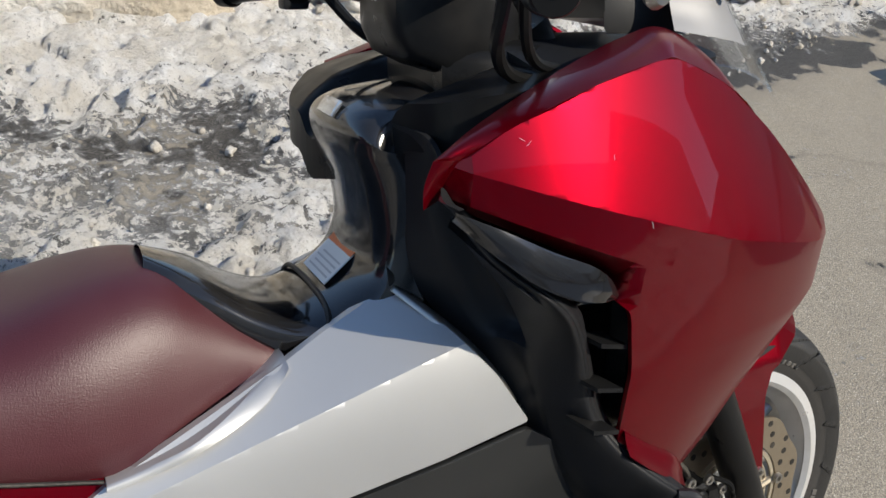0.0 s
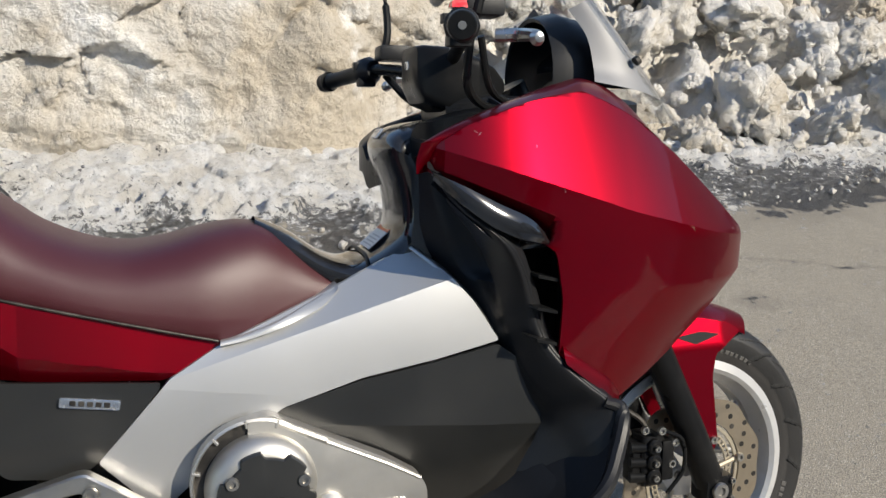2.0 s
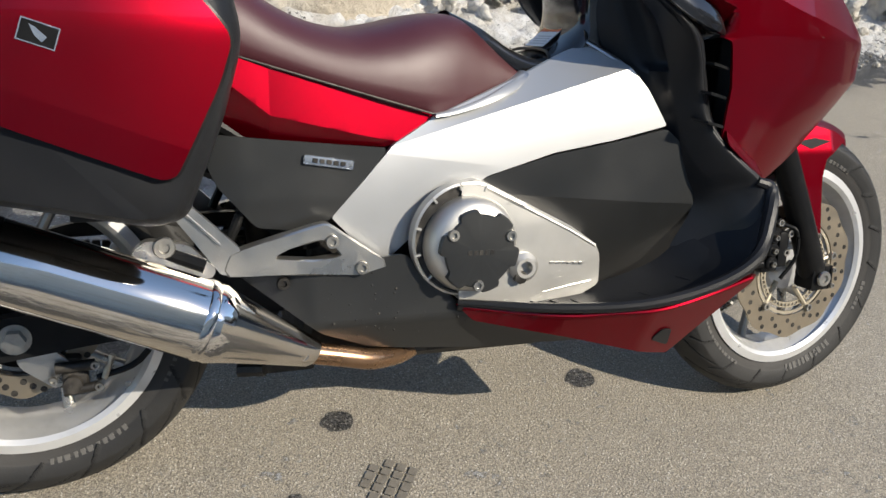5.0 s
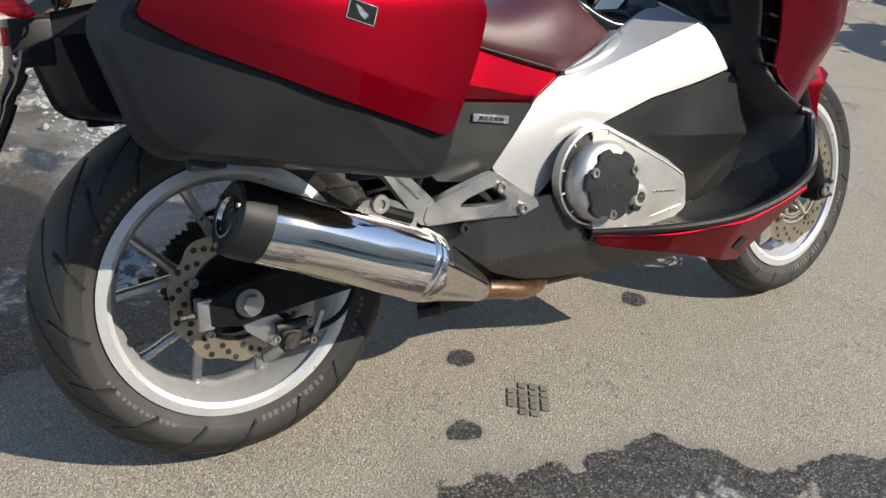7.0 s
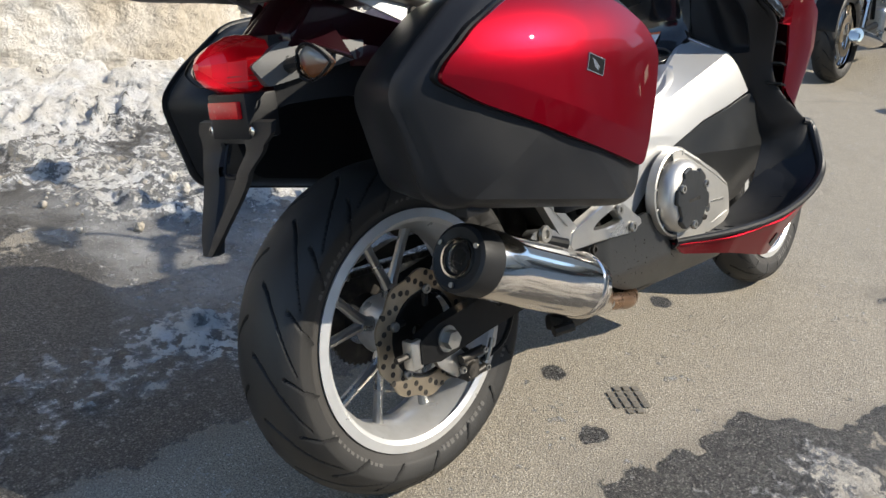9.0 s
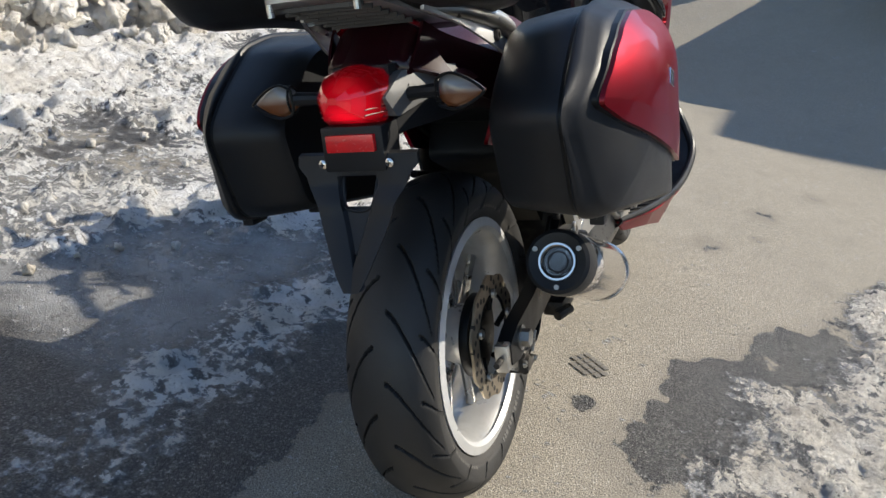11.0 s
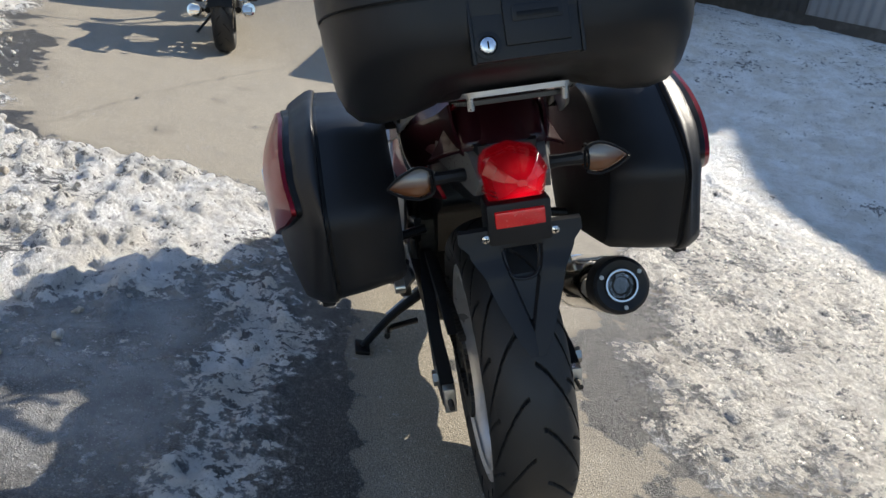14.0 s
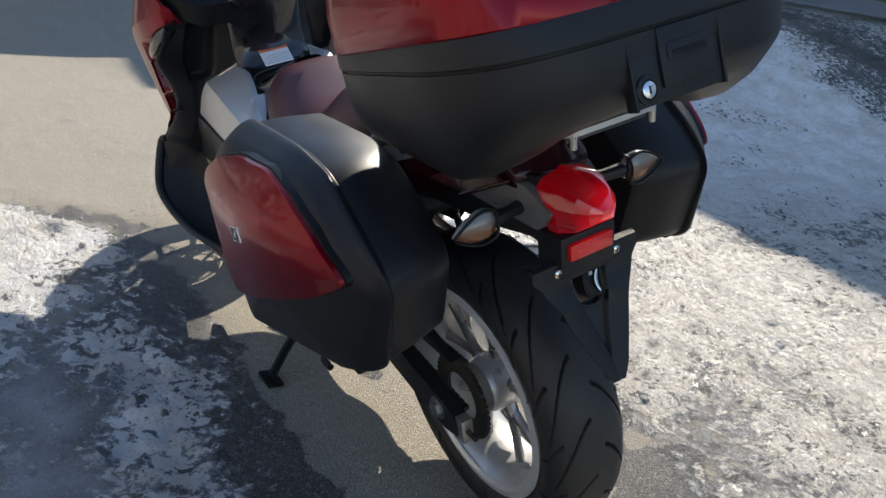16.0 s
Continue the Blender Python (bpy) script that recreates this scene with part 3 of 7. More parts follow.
def ice_film(x, y):
    """Smooth grey ice that has run together between the snow and the wet asphalt."""
    wave = 0.10 * fbm(x * 2.2, y * 2.2, 5.2)
    return soft(y + wave, 0.60, 0.80) * (1 - soft(y + wave, 1.45, 1.8)) * soft(x + 2 * wave, -0.20, 0.02) * (1 - soft(x + 2 * wave, 0.75, 1.1))


def trodden(x, y):
    """Height of the trampled snow crust: pads, pits and frozen ridges."""
    warp = 0.25 * fbm(x * 3.0, y * 3.0, 8.0)
    pads = noise.turbulence((x * 7.0 + warp, y * 7.0, 0.4), 5, False)
    if y > 0:
        knobs = noise.turbulence((x * 19, y * 21, 6.0), 3, False)
        lump = soft(fbm(x * 5.5 + 2 * warp, y * 7.5, 9.1, 3), -0.12, 0.30)
        return 0.018 * pads + 0.016 * fbm(x * 16, y * 16, 2.2) + 0.012 * knobs + 0.034 * lump * soft(y, 0.6, 1.1)
    ridges = 1 - abs(fbm(x * 7.0 + warp, y * 17.0 + 2 * warp, 4.4, 3))
    knobs = noise.turbulence((x * 22, y * 34, 6.0), 3, False)
    return 0.018 * pads + 0.014 * ridges * ridges + 0.012 * knobs + 0.008 * fbm(x * 18, y * 24, 2.2)


def ground_sheet():
    xs = [-60, -30, -15, -9, -6, -4.5] + [-3.4 + 0.2 * i for i in range(6)] + [-2.2 + 0.0135 * i for i in range(334)] + [2.31 + 0.022 * i for i in range(114)] + [4.82 + 0.08 * i for i in range(60)] + [9.62, 10.5, 12, 14, 18, 25, 40, 80, 200]
    ys = [-200, -80, -40, -20, -12, -9, -7, -6] + [-5.2 + 0.08 * i for i in range(40)] + [-2.0 + 0.0155 * i for i in range(335)] + [3.2, 3.4, 3.8, 4.5, 6, 9, 15, 40, 120]
    co, snow, wet, dirt, film = [], [], [], [], []
    for x in xs:
        for y in ys:
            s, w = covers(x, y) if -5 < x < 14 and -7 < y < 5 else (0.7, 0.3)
            z = rise(x, y)
            if s > 0.25 and abs(x) < 12 and abs(y) < 6:
                k = soft(s + 0.25 * fbm(x * 9, y * 9, 1.3), 0.30, 0.75)
                z += k * (0.006 + trodden(x, y))
                if y > 1.6 and x < 1.5:
                    z += 0.035 * k * max(0.0, math.sin(x * 58 - y * 34)) * soft(0.20 - abs(y - 2.36 + 0.3 * x), 0, 0.1)
            z += 0.0025 * fbm(x * 2.0, y * 2.0)
            co.append((x, y, z))
            snow.append(s)
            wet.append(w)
            film.append(ice_film(x, y))
            dirt.append(soft(-y, 0.1, 0.5) * (1 - soft(x - 0.5 * y, 2.2, 4.2)))
    m = len(ys)
    faces = [(i * m + j, (i + 1) * m + j, (i + 1) * m + j + 1, i * m + j + 1) for i in range(len(xs) - 1) for j in range(m - 1)]
    me = bpy.data.meshes.new("ground")
    me.from_pydata(co, [], faces)
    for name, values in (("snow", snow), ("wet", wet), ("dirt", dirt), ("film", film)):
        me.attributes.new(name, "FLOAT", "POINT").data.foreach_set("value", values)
    me.polygons.foreach_set("use_smooth", [True] * len(me.polygons))
    me.materials.append(GROUND)
    return tagged(new("ground", me), "old grey asphalt with wet patches, slush and trodden ice", "ground", "", "structure")


ground_sheet()


def shoe_print():
    """Wet pads left by a lugged sole."""
    pads = []
    for i in range(5):
        for j in range(4):
            if (i, j) not in ((0, 0), (4, 3), (0, 3)):
                w, h = 0.0085 + 0.002 * ((i * 7 + j * 3) % 3) / 2, 0.0085
                pads.append(moved(box((i * 0.022 - 0.05 - w, j * 0.024 - 0.036 - h, 0.0), (i * 0.022 - 0.05 + w, j * 0.024 - 0.036 + h, 0.0004), 0), Matrix.Rotation(radians(20), 4, "Z")))
    return single("shoe_print", moved(joined(*pads), Matrix.Translation((0.600, -0.138, 0.003)) @ Matrix.Rotation(radians(35), 4, "Z")), DAMP, "wet print of a lugged sole on the asphalt", "shoe print", kind="stuff")


shoe_print()


# ---- the ploughed snow bank on the left ----
def bank_wall():
    """A cut face of packed snow along the yard's edge: broad plates, seams and scraped ledges."""
    nx, nz = 520, 150
    rows = []
    for i in range(nx + 1):
        x = -5.5 + 7.6 * i / nx
        row = []
        foot = 2.86 + 0.10 * fbm(x * 0.6, 0.3) + 0.5 * soft(x, 1.2, 2.1)
        for j in range(nz + 1):
            v = j / nz
            z = -0.04 + 1.9 * v
            y = foot + 0.16 * (1 - math.exp(-v * 9)) + 0.12 * v + 0.7 * soft(v, 0.88, 1.0)
            wx, wz = 0.35 * fbm(x * 2.1, z * 2.1, 5.5), 0.25 * fbm(x * 2.3, z * 2.3, 8.5)
            a = noise.turbulence((x * 1.3, z * 1.3, 1.0), 3, False)
            dist, near_pts = noise.voronoi((x * 1.5 + wx, z * 2.3 + wz, 3.0))
            plate = noise.cell(near_pts[0] * 7.3)
            seam = 1 - soft(dist[1] - dist[0], 0.0, 0.10)
            small_d, small_p = noise.voronoi((x * 5.0 + wx, z * 6.5 + wz, 7.0))
            chip = noise.cell(small_p[0] * 5.1) * soft(fbm(x * 0.9, z * 1.4, 2.5), -0.15, 0.35)
            y += (0.13 * (a - 0.6) + 0.075 * (plate - 0.5) + 0.045 * seam * soft(fbm(x * 1.2, z * 1.2, 6.6), -0.2, 0.3) + 0.030 * chip + 0.016 * noise.turbulence((x * 12, z * 14, 2.0), 4, False)) * soft(v, -0.02, 0.10)
            if v > 0.98:
                z -= 0.05
            row.append((x, y, z))
        rows.append(row)
    for r in rows:
        r.append((r[-1][0], 6.0, 1.9))
    return single("snow_bank", grid_shell(rows), SNOW, "high cut bank of dirty packed snow beside the yard", "snow bank", kind="structure", sharp=180)


def bank_slope():
    """The broken slope where the bank ends."""
    rows = []
    for i in range(181):
        x = 1.3 + 9.0 * i / 180
        row = []
        for j in range(91):
            y = 2.45 + 4.0 * j / 90
            d = y - (3.0 + 0.25 * fbm(x * 0.7, 2.0) + 0.06 * (x - 2))
            z = -0.03 + soft(d, -0.3, 2.2) * 1.75 * (0.75 + 0.35 * fbm(x * 0.8, y * 0.8, 9.0))
            z += 0.26 * soft(d, -0.25, 0.6) * (noise.turbulence((x * 3.0, y * 3.0, 5.0), 6, False) - 0.4) + 0.05 * soft(d, -0.3, 0.2) * noise.turbulence((x * 8, y * 8, 3.0), 3, False)
            row.append((x, y, z + rise(x, y)))
        rows.append(row)
    return single("snow_slope", grid_shell(rows), SNOW, "rough slope of ploughed dirty snow", "snow bank", kind="structure", sharp=180)


bank_wall()
slope_ob = bank_slope()


def lump_mesh(seed, level=4):
    bm = bmesh.new()
    bmesh.ops.create_icosphere(bm, subdivisions=level, radius=1)
    o = Vector((seed * 13.7, seed * 5.1, seed * 9.3))
    for v in bm.verts:
        p = v.co.copy()
        a = noise.turbulence(p * 0.9 + o, 3, False)
        b = noise.turbulence(p * 4.5 + o, 6, False)
        cell = noise.cell_vector(p * 1.1 + o)
        v.co = p * (0.70 + 0.42 * a + 0.24 * b) + cell * 0.08
        v.co.z *= 0.8
    return mesh_of("snow_chunk", bm, SNOW, 180)


lumps = [lump_mesh(k) for k in range(7)]
rng = random.Random(4)
for k in range(150):
    x = 1.9 + 5.6 * rng.random() ** 1.1
    d = rng.random()
    y = 2.95 + 0.06 * (x - 2) + 1.7 * d
    size = (0.05 + 0.20 * rng.random() ** 2) * (0.75 + 0.7 * d)
    if k < 9:
        x, y, size = ((2.95, 3.05, 0.27), (3.45, 2.95, 0.19), (3.95, 3.25, 0.33), (4.5, 3.1, 0.26), (2.55, 3.35, 0.24), (3.3, 3.6, 0.30), (4.2, 3.9, 0.34), (5.2, 3.4, 0.30), (2.2, 3.2, 0.17))[k]
    z = rise(x, y) + max(0.0, 1.05 * soft(y - 3.0 - 0.06 * (x - 2), -0.3, 2.2) * 1.5) + size * 0.15
    ch = new("snow_chunk", lumps[k % 7])
    ch.matrix_world = Matrix.LocRotScale((x, y, z), Euler((rng.random() * 6, rng.random() * 6, rng.random() * 6)), Vector((size, size * (0.8 + 0.4 * rng.random()), size * (0.8 + 0.3 * rng.random()))))
    if k < 9:
        tagged(ch, "large lump of dirty grey snow at the foot of the bank", "snow lump", "snow lumps")
    else:
        w = ch.matrix_world.copy()
        ch.parent = slope_ob
        ch.matrix_world = w
bits = [lump_mesh(k, 3) for k in range(20, 26)]
for k in range(330):
    x, d = 1.75 + 5.5 * rng.random() ** 1.2, rng.random()
    y = 2.75 + 0.06 * (x - 2) + 1.8 * d
    size = 0.025 + 0.06 * rng.random() ** 1.5
    z = rise(x, y) + max(0.0, 1.05 * soft(y - 3.0 - 0.06 * (x - 2), -0.3, 2.2) * 1.5) + size * 0.4
    ch = new("snow_clod", bits[k % 6])
    ch.matrix_world = Matrix.LocRotScale((x, y, z), Euler((rng.random() * 6, rng.random() * 6, rng.random() * 6)), Vector((size, size * (0.7 + 0.5 * rng.random()), size * (0.7 + 0.4 * rng.random()))))
    ch.parent = slope_ob
small = []
for k in range(420):
    x = -1.2 + 6.0 * rng.random()
    y = line(SNOW_EDGE, x) + 1.3 * rng.random() ** 1.3
    if y > 2.85:
        continue
    r = 0.006 + 0.018 * rng.random() ** 3
    bm = bmesh.new()
    bmesh.ops.create_icosphere(bm, subdivisions=2, radius=r)
    o = Vector((k * 3.3, 0, 0))
    for v in bm.verts:
        v.co *= 0.7 + 0.6 * noise.noise(v.co / r * 1.3 + o)
        v.co += Vector((x, y, rise(x, y) + r * 0.35 + 0.006))
    small.append(bm)
single("snow_crumbs", joined(*small), SNOW, "loose crumbs of snow lying on the slush", "snow crumbs", kind="stuff", sharp=180)


# ---- fence, gate and far wall on the rise to the right ----
def fence():
    """Corrugated steel sheets on a steel frame, set on a low base."""
    a, b = Vector((11.0, -4.1, 0)), Vector((5.75, -5.15, 0))
    d = (b - a)
    length = d.length
    d.normalize()
    out = Vector((d.y, -d.x, 0))
    f = thing("fence", "grey corrugated steel fence along the icy yard", "fence", kind="structure")
    top = 2.15
    n = int(length / 1.6)
    for k in range(n):
        p, q = a + d * (k * length / n), a + d * ((k + 1) * length / n - 0.02)
        rows = []
        waves = 60
        for i in range(waves + 1):
            c = p.lerp(q, i / waves) + out * 0.012 * math.sin(i * math.pi / 2.5)
            z = rise(c.x, c.y)
            rows.append([(c.x, c.y, z + 0.12), (c.x, c.y, z + top)])
        mat = DARKDOOR if k == 1 else ZINC
        part("fence_sheet", grid_shell(rows, out * 0.003), mat, f, "dark gate sheet" if k == 1 else "")
        g = rise(p.x, p.y)
        part("fence_post", moved(box((-0.03, -0.03, -0.1), (0.03, 0.03, top + 0.05), 0.004), Matrix.Translation((p.x, p.y, g)) @ Matrix.Translation(-out * 0.06)), RUST, f)
        for z in (0.4, 1.9):
            part("fence_rail", tube([p - out * 0.05 + Vector((0, 0, rise(p.x, p.y) + z)), q - out * 0.05 + Vector((0, 0, rise(q.x, q.y) + z))], 0.022, 6), RUST, f)
    part("fence_base", grid_shell([[(c.x + o.x, c.y + o.y, rise(c.x, c.y) + z) for o, z in ((out * -0.10, -0.1), (out * -0.10, 0.12), (out * 0.10, 0.14), (out * 0.10, -0.1))] for c in (a.lerp(b, i / 30) for i in range(31))]), TRUCK, f)


fence()
# building out of view, sited and sized from the edges of its shade
gw = thing("shade_block", "long unseen building placed to shade the yard", "building", kind="structure")
part("block_wall", box((-14.0, -9.6, -0.5), (20.0, -9.3, 7.89), 0.01), RENDERED, gw)
part("block_wing", box((8.5, -9.0, -0.5), (16.0, -5.6, 6.0), 0.01), RENDERED, gw)
fw = thing("far_wall", "pale rendered garage wall at the far end of the yard", "wall", kind="structure")
part("wall_body", moved(box((-0.15, -0.3, -0.2), (0.15, 14.0, 2.7), 0.01), Matrix.Translation((9.3, -1.6, 0.9)) @ Matrix.Rotation(radians(4), 4, "Z")), RENDERED, fw)
part("wall_plinth", moved(box((-0.20, -0.35, -0.3), (0.20, 14.0, 0.12), 0.01), Matrix.Translation((9.3, -1.6, 0.9)) @ Matrix.Rotation(radians(4), 4, "Z")), TRUCK, fw)


# ---- the truck parked on the rise ----
def truck():
    t0 = Vector((6.1, -2.1, 0))
    t = thing("truck", "dirty flatbed truck with brown chassis and dual rear tyres", "truck", Matrix.Translation((t0.x, t0.y, rise(6.8, -2.3) - 0.08)) @ Matrix.Rotation(radians(-8), 4, "Z"))
    part("bumper_beam", box((-0.04, -0.95, 0.30), (0.04, 0.95, 0.48), 0.006), TRUCK, t, "rusty brown rear beam")
    np_ = part("number_plate", box((-0.055, -0.26, 0.335), (-0.045, 0.26, 0.447), 0.003), WHITE, t, "white number plate with plain dark bars")
    part("plate_bars", joined(*[box((-0.058, y0, 0.358), (-0.054, y0 + w, 0.425), 0) for y0, w in ((0.19, 0.035), (0.13, 0.035), (0.08, 0.035), (0.03, 0.035), (-0.03, 0.035), (-0.09, 0.04), (-0.17, 0.03), (-0.21, 0.03))], box((-0.058, -0.135, 0.338), (-0.054, -0.130, 0.445), 0)), FORK, np_)
    for s in (-1, 1):
        part("tail_light", box((-0.07, s * 0.78 - 0.16, 0.34), (-0.04, s * 0.78 + 0.16, 0.45), 0.006), IRON, t)
        part("red_lens", box((-0.078, s * 0.78 - 0.05, 0.35), (-0.068, s * 0.78 + 0.05, 0.44), 0.004), LENS, t)
        part("amber_lens", box((-0.078, s * 0.78 + (0.06 if s > 0 else -0.15), 0.35), (-0.068, s * 0.78 + (0.15 if s > 0 else -0.06), 0.44), 0.004), AMBER, t)
        for o in (0.0, 0.20):
            prof = [(0.20, -0.085), (0.30, -0.092), (0.345, -0.07), (0.352, -0.03), (0.352, 0.03), (0.345, 0.07), (0.30, 0.092), (0.20, 0.085)]
            w = part("rear_wheel", lathe(prof, 40, (0.75, s * (0.58 + o * 1.0), 0.345)), RUBBER, t)
            part("wheel_disc", lathe([(0.20, -0.03), (0.20, 0.03), (0.0005, 0.02), (0.0005, -0.02)], 32, (0.75, s * (0.58 + o), 0.345)), TRUCK, w)
        part("chassis_rail", box((-0.02, s * 0.38 - 0.04, 0.42), (4.2, s * 0.38 + 0.04, 0.58), 0.006), TRUCK, t)
    part("axle", tube([(0.75, -0.6, 0.345), (0.75, 0.6, 0.345)], 0.06, 12), IRON, t)
    part("differential", lathe([(0.02, -0.14), (0.15, -0.08), (0.17, 0.0), (0.15, 0.08), (0.02, 0.14)], 20, (0.75, 0.05, 0.345), closed=False), IRON, t)
    bed = part("bed_floor", box((-0.10, -1.0, 0.62), (4.3, 1.0, 0.72), 0.01), TRUCK, t, "grey beige cargo bed")
    for lo, hi in (((-0.12, -1.0, 0.70), (-0.08, 1.0, 1.15)), ((-0.10, -1.02, 0.70), (4.3, -0.98, 1.15)), ((-0.10, 0.98, 0.70), (4.3, 1.02, 1.15))):
        part("bed_side", box(lo, hi, 0.008), CANVAS, bed)
    for y in (-0.7, 0, 0.7):
        part("bed_hinge", box((-0.135, y - 0.03, 0.68), (-0.115, y + 0.03, 0.95), 0.004), TRUCK, bed)
    cab = part("cab", box((4.4, -0.95, 0.45), (5.9, 0.95, 2.05), 0.08, 3), CANVAS, t)
    part("cab_window", box((4.385, -0.6, 1.35), (4.405, 0.6, 1.8), 0.03, 2), GLOSS, cab)
    for s in (-1, 1):
        part("front_wheel", lathe([(0.20, -0.085), (0.30, -0.092), (0.345, -0.07), (0.352, 0.0), (0.345, 0.07), (0.30, 0.092), (0.20, 0.085)], 40, (5.1, s * 0.80, 0.345)), RUBBER, t)


truck()


# ---- the car parked beside the unseen shading block ----
def car():
    """An old saloon: sills, arches, doors and wheels; x runs along it, y to the side that faces the yard."""
    at = Vector((6.62, -6.28, rise(5.4, -6.2) - 0.02))
    c = thing("car", "dirty pale beige saloon car parked in the shade", "car", Matrix.Translation(at) @ Matrix.Rotation(radians(205.5), 4, "Z") @ Matrix.Scale(-1, 4, (0, 1, 0)))
    wheels = (0.85, 3.35)
    section = [(0.30, 0.20), (0.76, 0.19), (0.80, 0.26), (0.815, 0.45), (0.81, 0.62), (0.775, 0.82), (0.74, 0.90), (0.60, 1.36), (0.52, 1.40), (0.0, 1.42)]
    rows = []
    for i in range(85):
        x = 4.2 * i / 84
        cabin = soft(x, 0.7, 1.3) * (1 - soft(x, 2.9, 3.6))
        pinch = 1 - 0.16 * (1 - soft(x, 0.0, 0.35)) - 0.16 * soft(x, 3.85, 4.2)
        arch = max([0.0] + [math.sqrt(max(0.0, 0.36 ** 2 - (x - w) ** 2)) for w in wheels])
        row = []
        for y, z in section:
            zz = z if z < 0.85 else 0.85 + (z - 0.85) * max(0.12, cabin)
            if y > 0.2 and z < 0.5:
                zz = max(zz, 0.30 + arch - (0.45 - z) * 0.1) if arch > 0 else zz
            row.append((x, y * pinch, zz))
        rows.append(row + [(x, -y, z) for x, y, z in row[-2::-1]])
    part("body", grid_shell(rows, (0, 0, -0.01)), CANVAS, c, "pale beige body with road dirt", 50)
    for w in wheels:
        for s in (-1, 1):
            t = part("wheel", lathe([(0.19, -0.075), (0.27, -0.085), (0.295, -0.06), (0.30, 0.0), (0.295, 0.06), (0.27, 0.085), (0.19, 0.075)], 40, (w, s * 0.70, 0.30)), RUBBER, c)
            part("hub_cap", lathe([(0.195, 0.0), (0.185, 0.07), (0.12, 0.055), (0.05, 0.075), (0.0005, 0.078), (0.0005, 0.0)], 32, (w, s * 0.70, 0.30)), IRON, t, "dirty dark wheel disc")
    part("underbody", box((0.30, -0.60, 0.20), (3.9, 0.60, 0.42), 0.03), IRON, c)
    for lo, hi in (((0.02, -0.70, 0.34), (-0.06, 0.70, 0.50)), ((4.18, -0.70, 0.34), (4.26, 0.70, 0.50))):
        part("bumper", box((min(lo[0], hi[0]), lo[1], lo[2]), (max(lo[0], hi[0]), hi[1], hi[2]), 0.02, 2), TRUCK, c)
    for x0, x1 in ((1.25, 2.08), (2.10, 2.85)):
        d = part("door", box((x0, 0.800, 0.30), (x1, 0.822, 0.80), 0.008), CANVAS, c)
        part("door_handle", box((x1 - 0.18, 0.820, 0.70), (x1 - 0.06, 0.838, 0.725), 0.004), FORK, d)
    part("side_trim", box((1.25, 0.815, 0.46), (2.85, 0.832, 0.50), 0.006), FORK, c)
    part("sill", box((1.22, 0.70, 0.19), (2.98, 0.79, 0.26), 0.012), TRUCK, c)


car()


# ---- the motorcycle: its own frame has x ahead, y to its left, the rear tyre's contact at the origin ----
BIKE = Matrix.Translation((0, -0.016, 0.006)) @ Matrix.Rotation(radians(-LEAN), 4, "X")
bike = thing("motorcycle", "crimson and silver touring motorcycle leaning on its side stand on asphalt", "motorcycle", BIKE)


def tyre(radius, width, rim, seed):
    """A road tyre with swept rain grooves cut into the tread."""
    n, m, half = 600, 140, width / 2
    rows, marks = [], []
    for k in range(n):
        q = 2 * math.pi * k / n
        ring, cut = [], []
        for j in range(m + 1):
            s = j / m * 2 - 1
            a = abs(s)
            if a < 0.72:
                y = half * math.sin(a / 0.72 * 1.32) / math.sin(1.32)
                r = radius - (half * 0.92) * (1 - math.cos(a / 0.72 * 1.12))
            else:
                u = (a - 0.72) / 0.28
                y = half * (1 - 0.22 * u * u)
                top = radius - half * 0.92 * (1 - math.cos(1.12))
                r = top + (rim - top) * u
            groove = 0.0
            if a < 0.87:
                side = 1 if s > 0 else -1
                f = (k / n * (17 if radius > 0.305 else 18) + (0.5 if side > 0 else 0)) % 1.0
                for start, sweep, lo, hi, wide in ((0.10, 1.30, 0.06, 0.66, 0.032), (0.42, 0.50, 0.46, 0.86, 0.030)):
                    if lo < a < hi:
                        c = (start + sweep * ((a - lo) / (hi - lo)) ** 1.4) % 1.0
                        d = min(abs(f - c), 1 - abs(f - c))
                        if d < wide:
                            groove = max(groove, 0.0068 * (1 - (d / wide) ** 6))
            if 0.88 < a < 0.91:
                groove = -0.0008
            cut.append(groove)
            ring.append((math.cos(q) * (r - groove), y * (1 if s > 0 else -1), math.sin(q) * (r - groove)))
        rows.append(ring)
        marks.append(cut)
    bm = bmesh.new()
    grid = [[bm.verts.new(p) for p in r] for r in rows]
    for k in range(n):
        q = (k + 1) % n
        for j in range(m):
            f = bm.faces.new((grid[k][j], grid[k][j + 1], grid[q][j + 1], grid[q][j]))
            a = abs((j + 0.5) / m * 2 - 1)
            depth = (marks[k][j] + marks[k][j + 1] + marks[q][j + 1] + marks[q][j]) / 4
            # faces deep in a groove take the painted shade colour
            f.material_index = 1 if depth > 0.0025 else (2 if a > 0.865 else 0)
    return bm


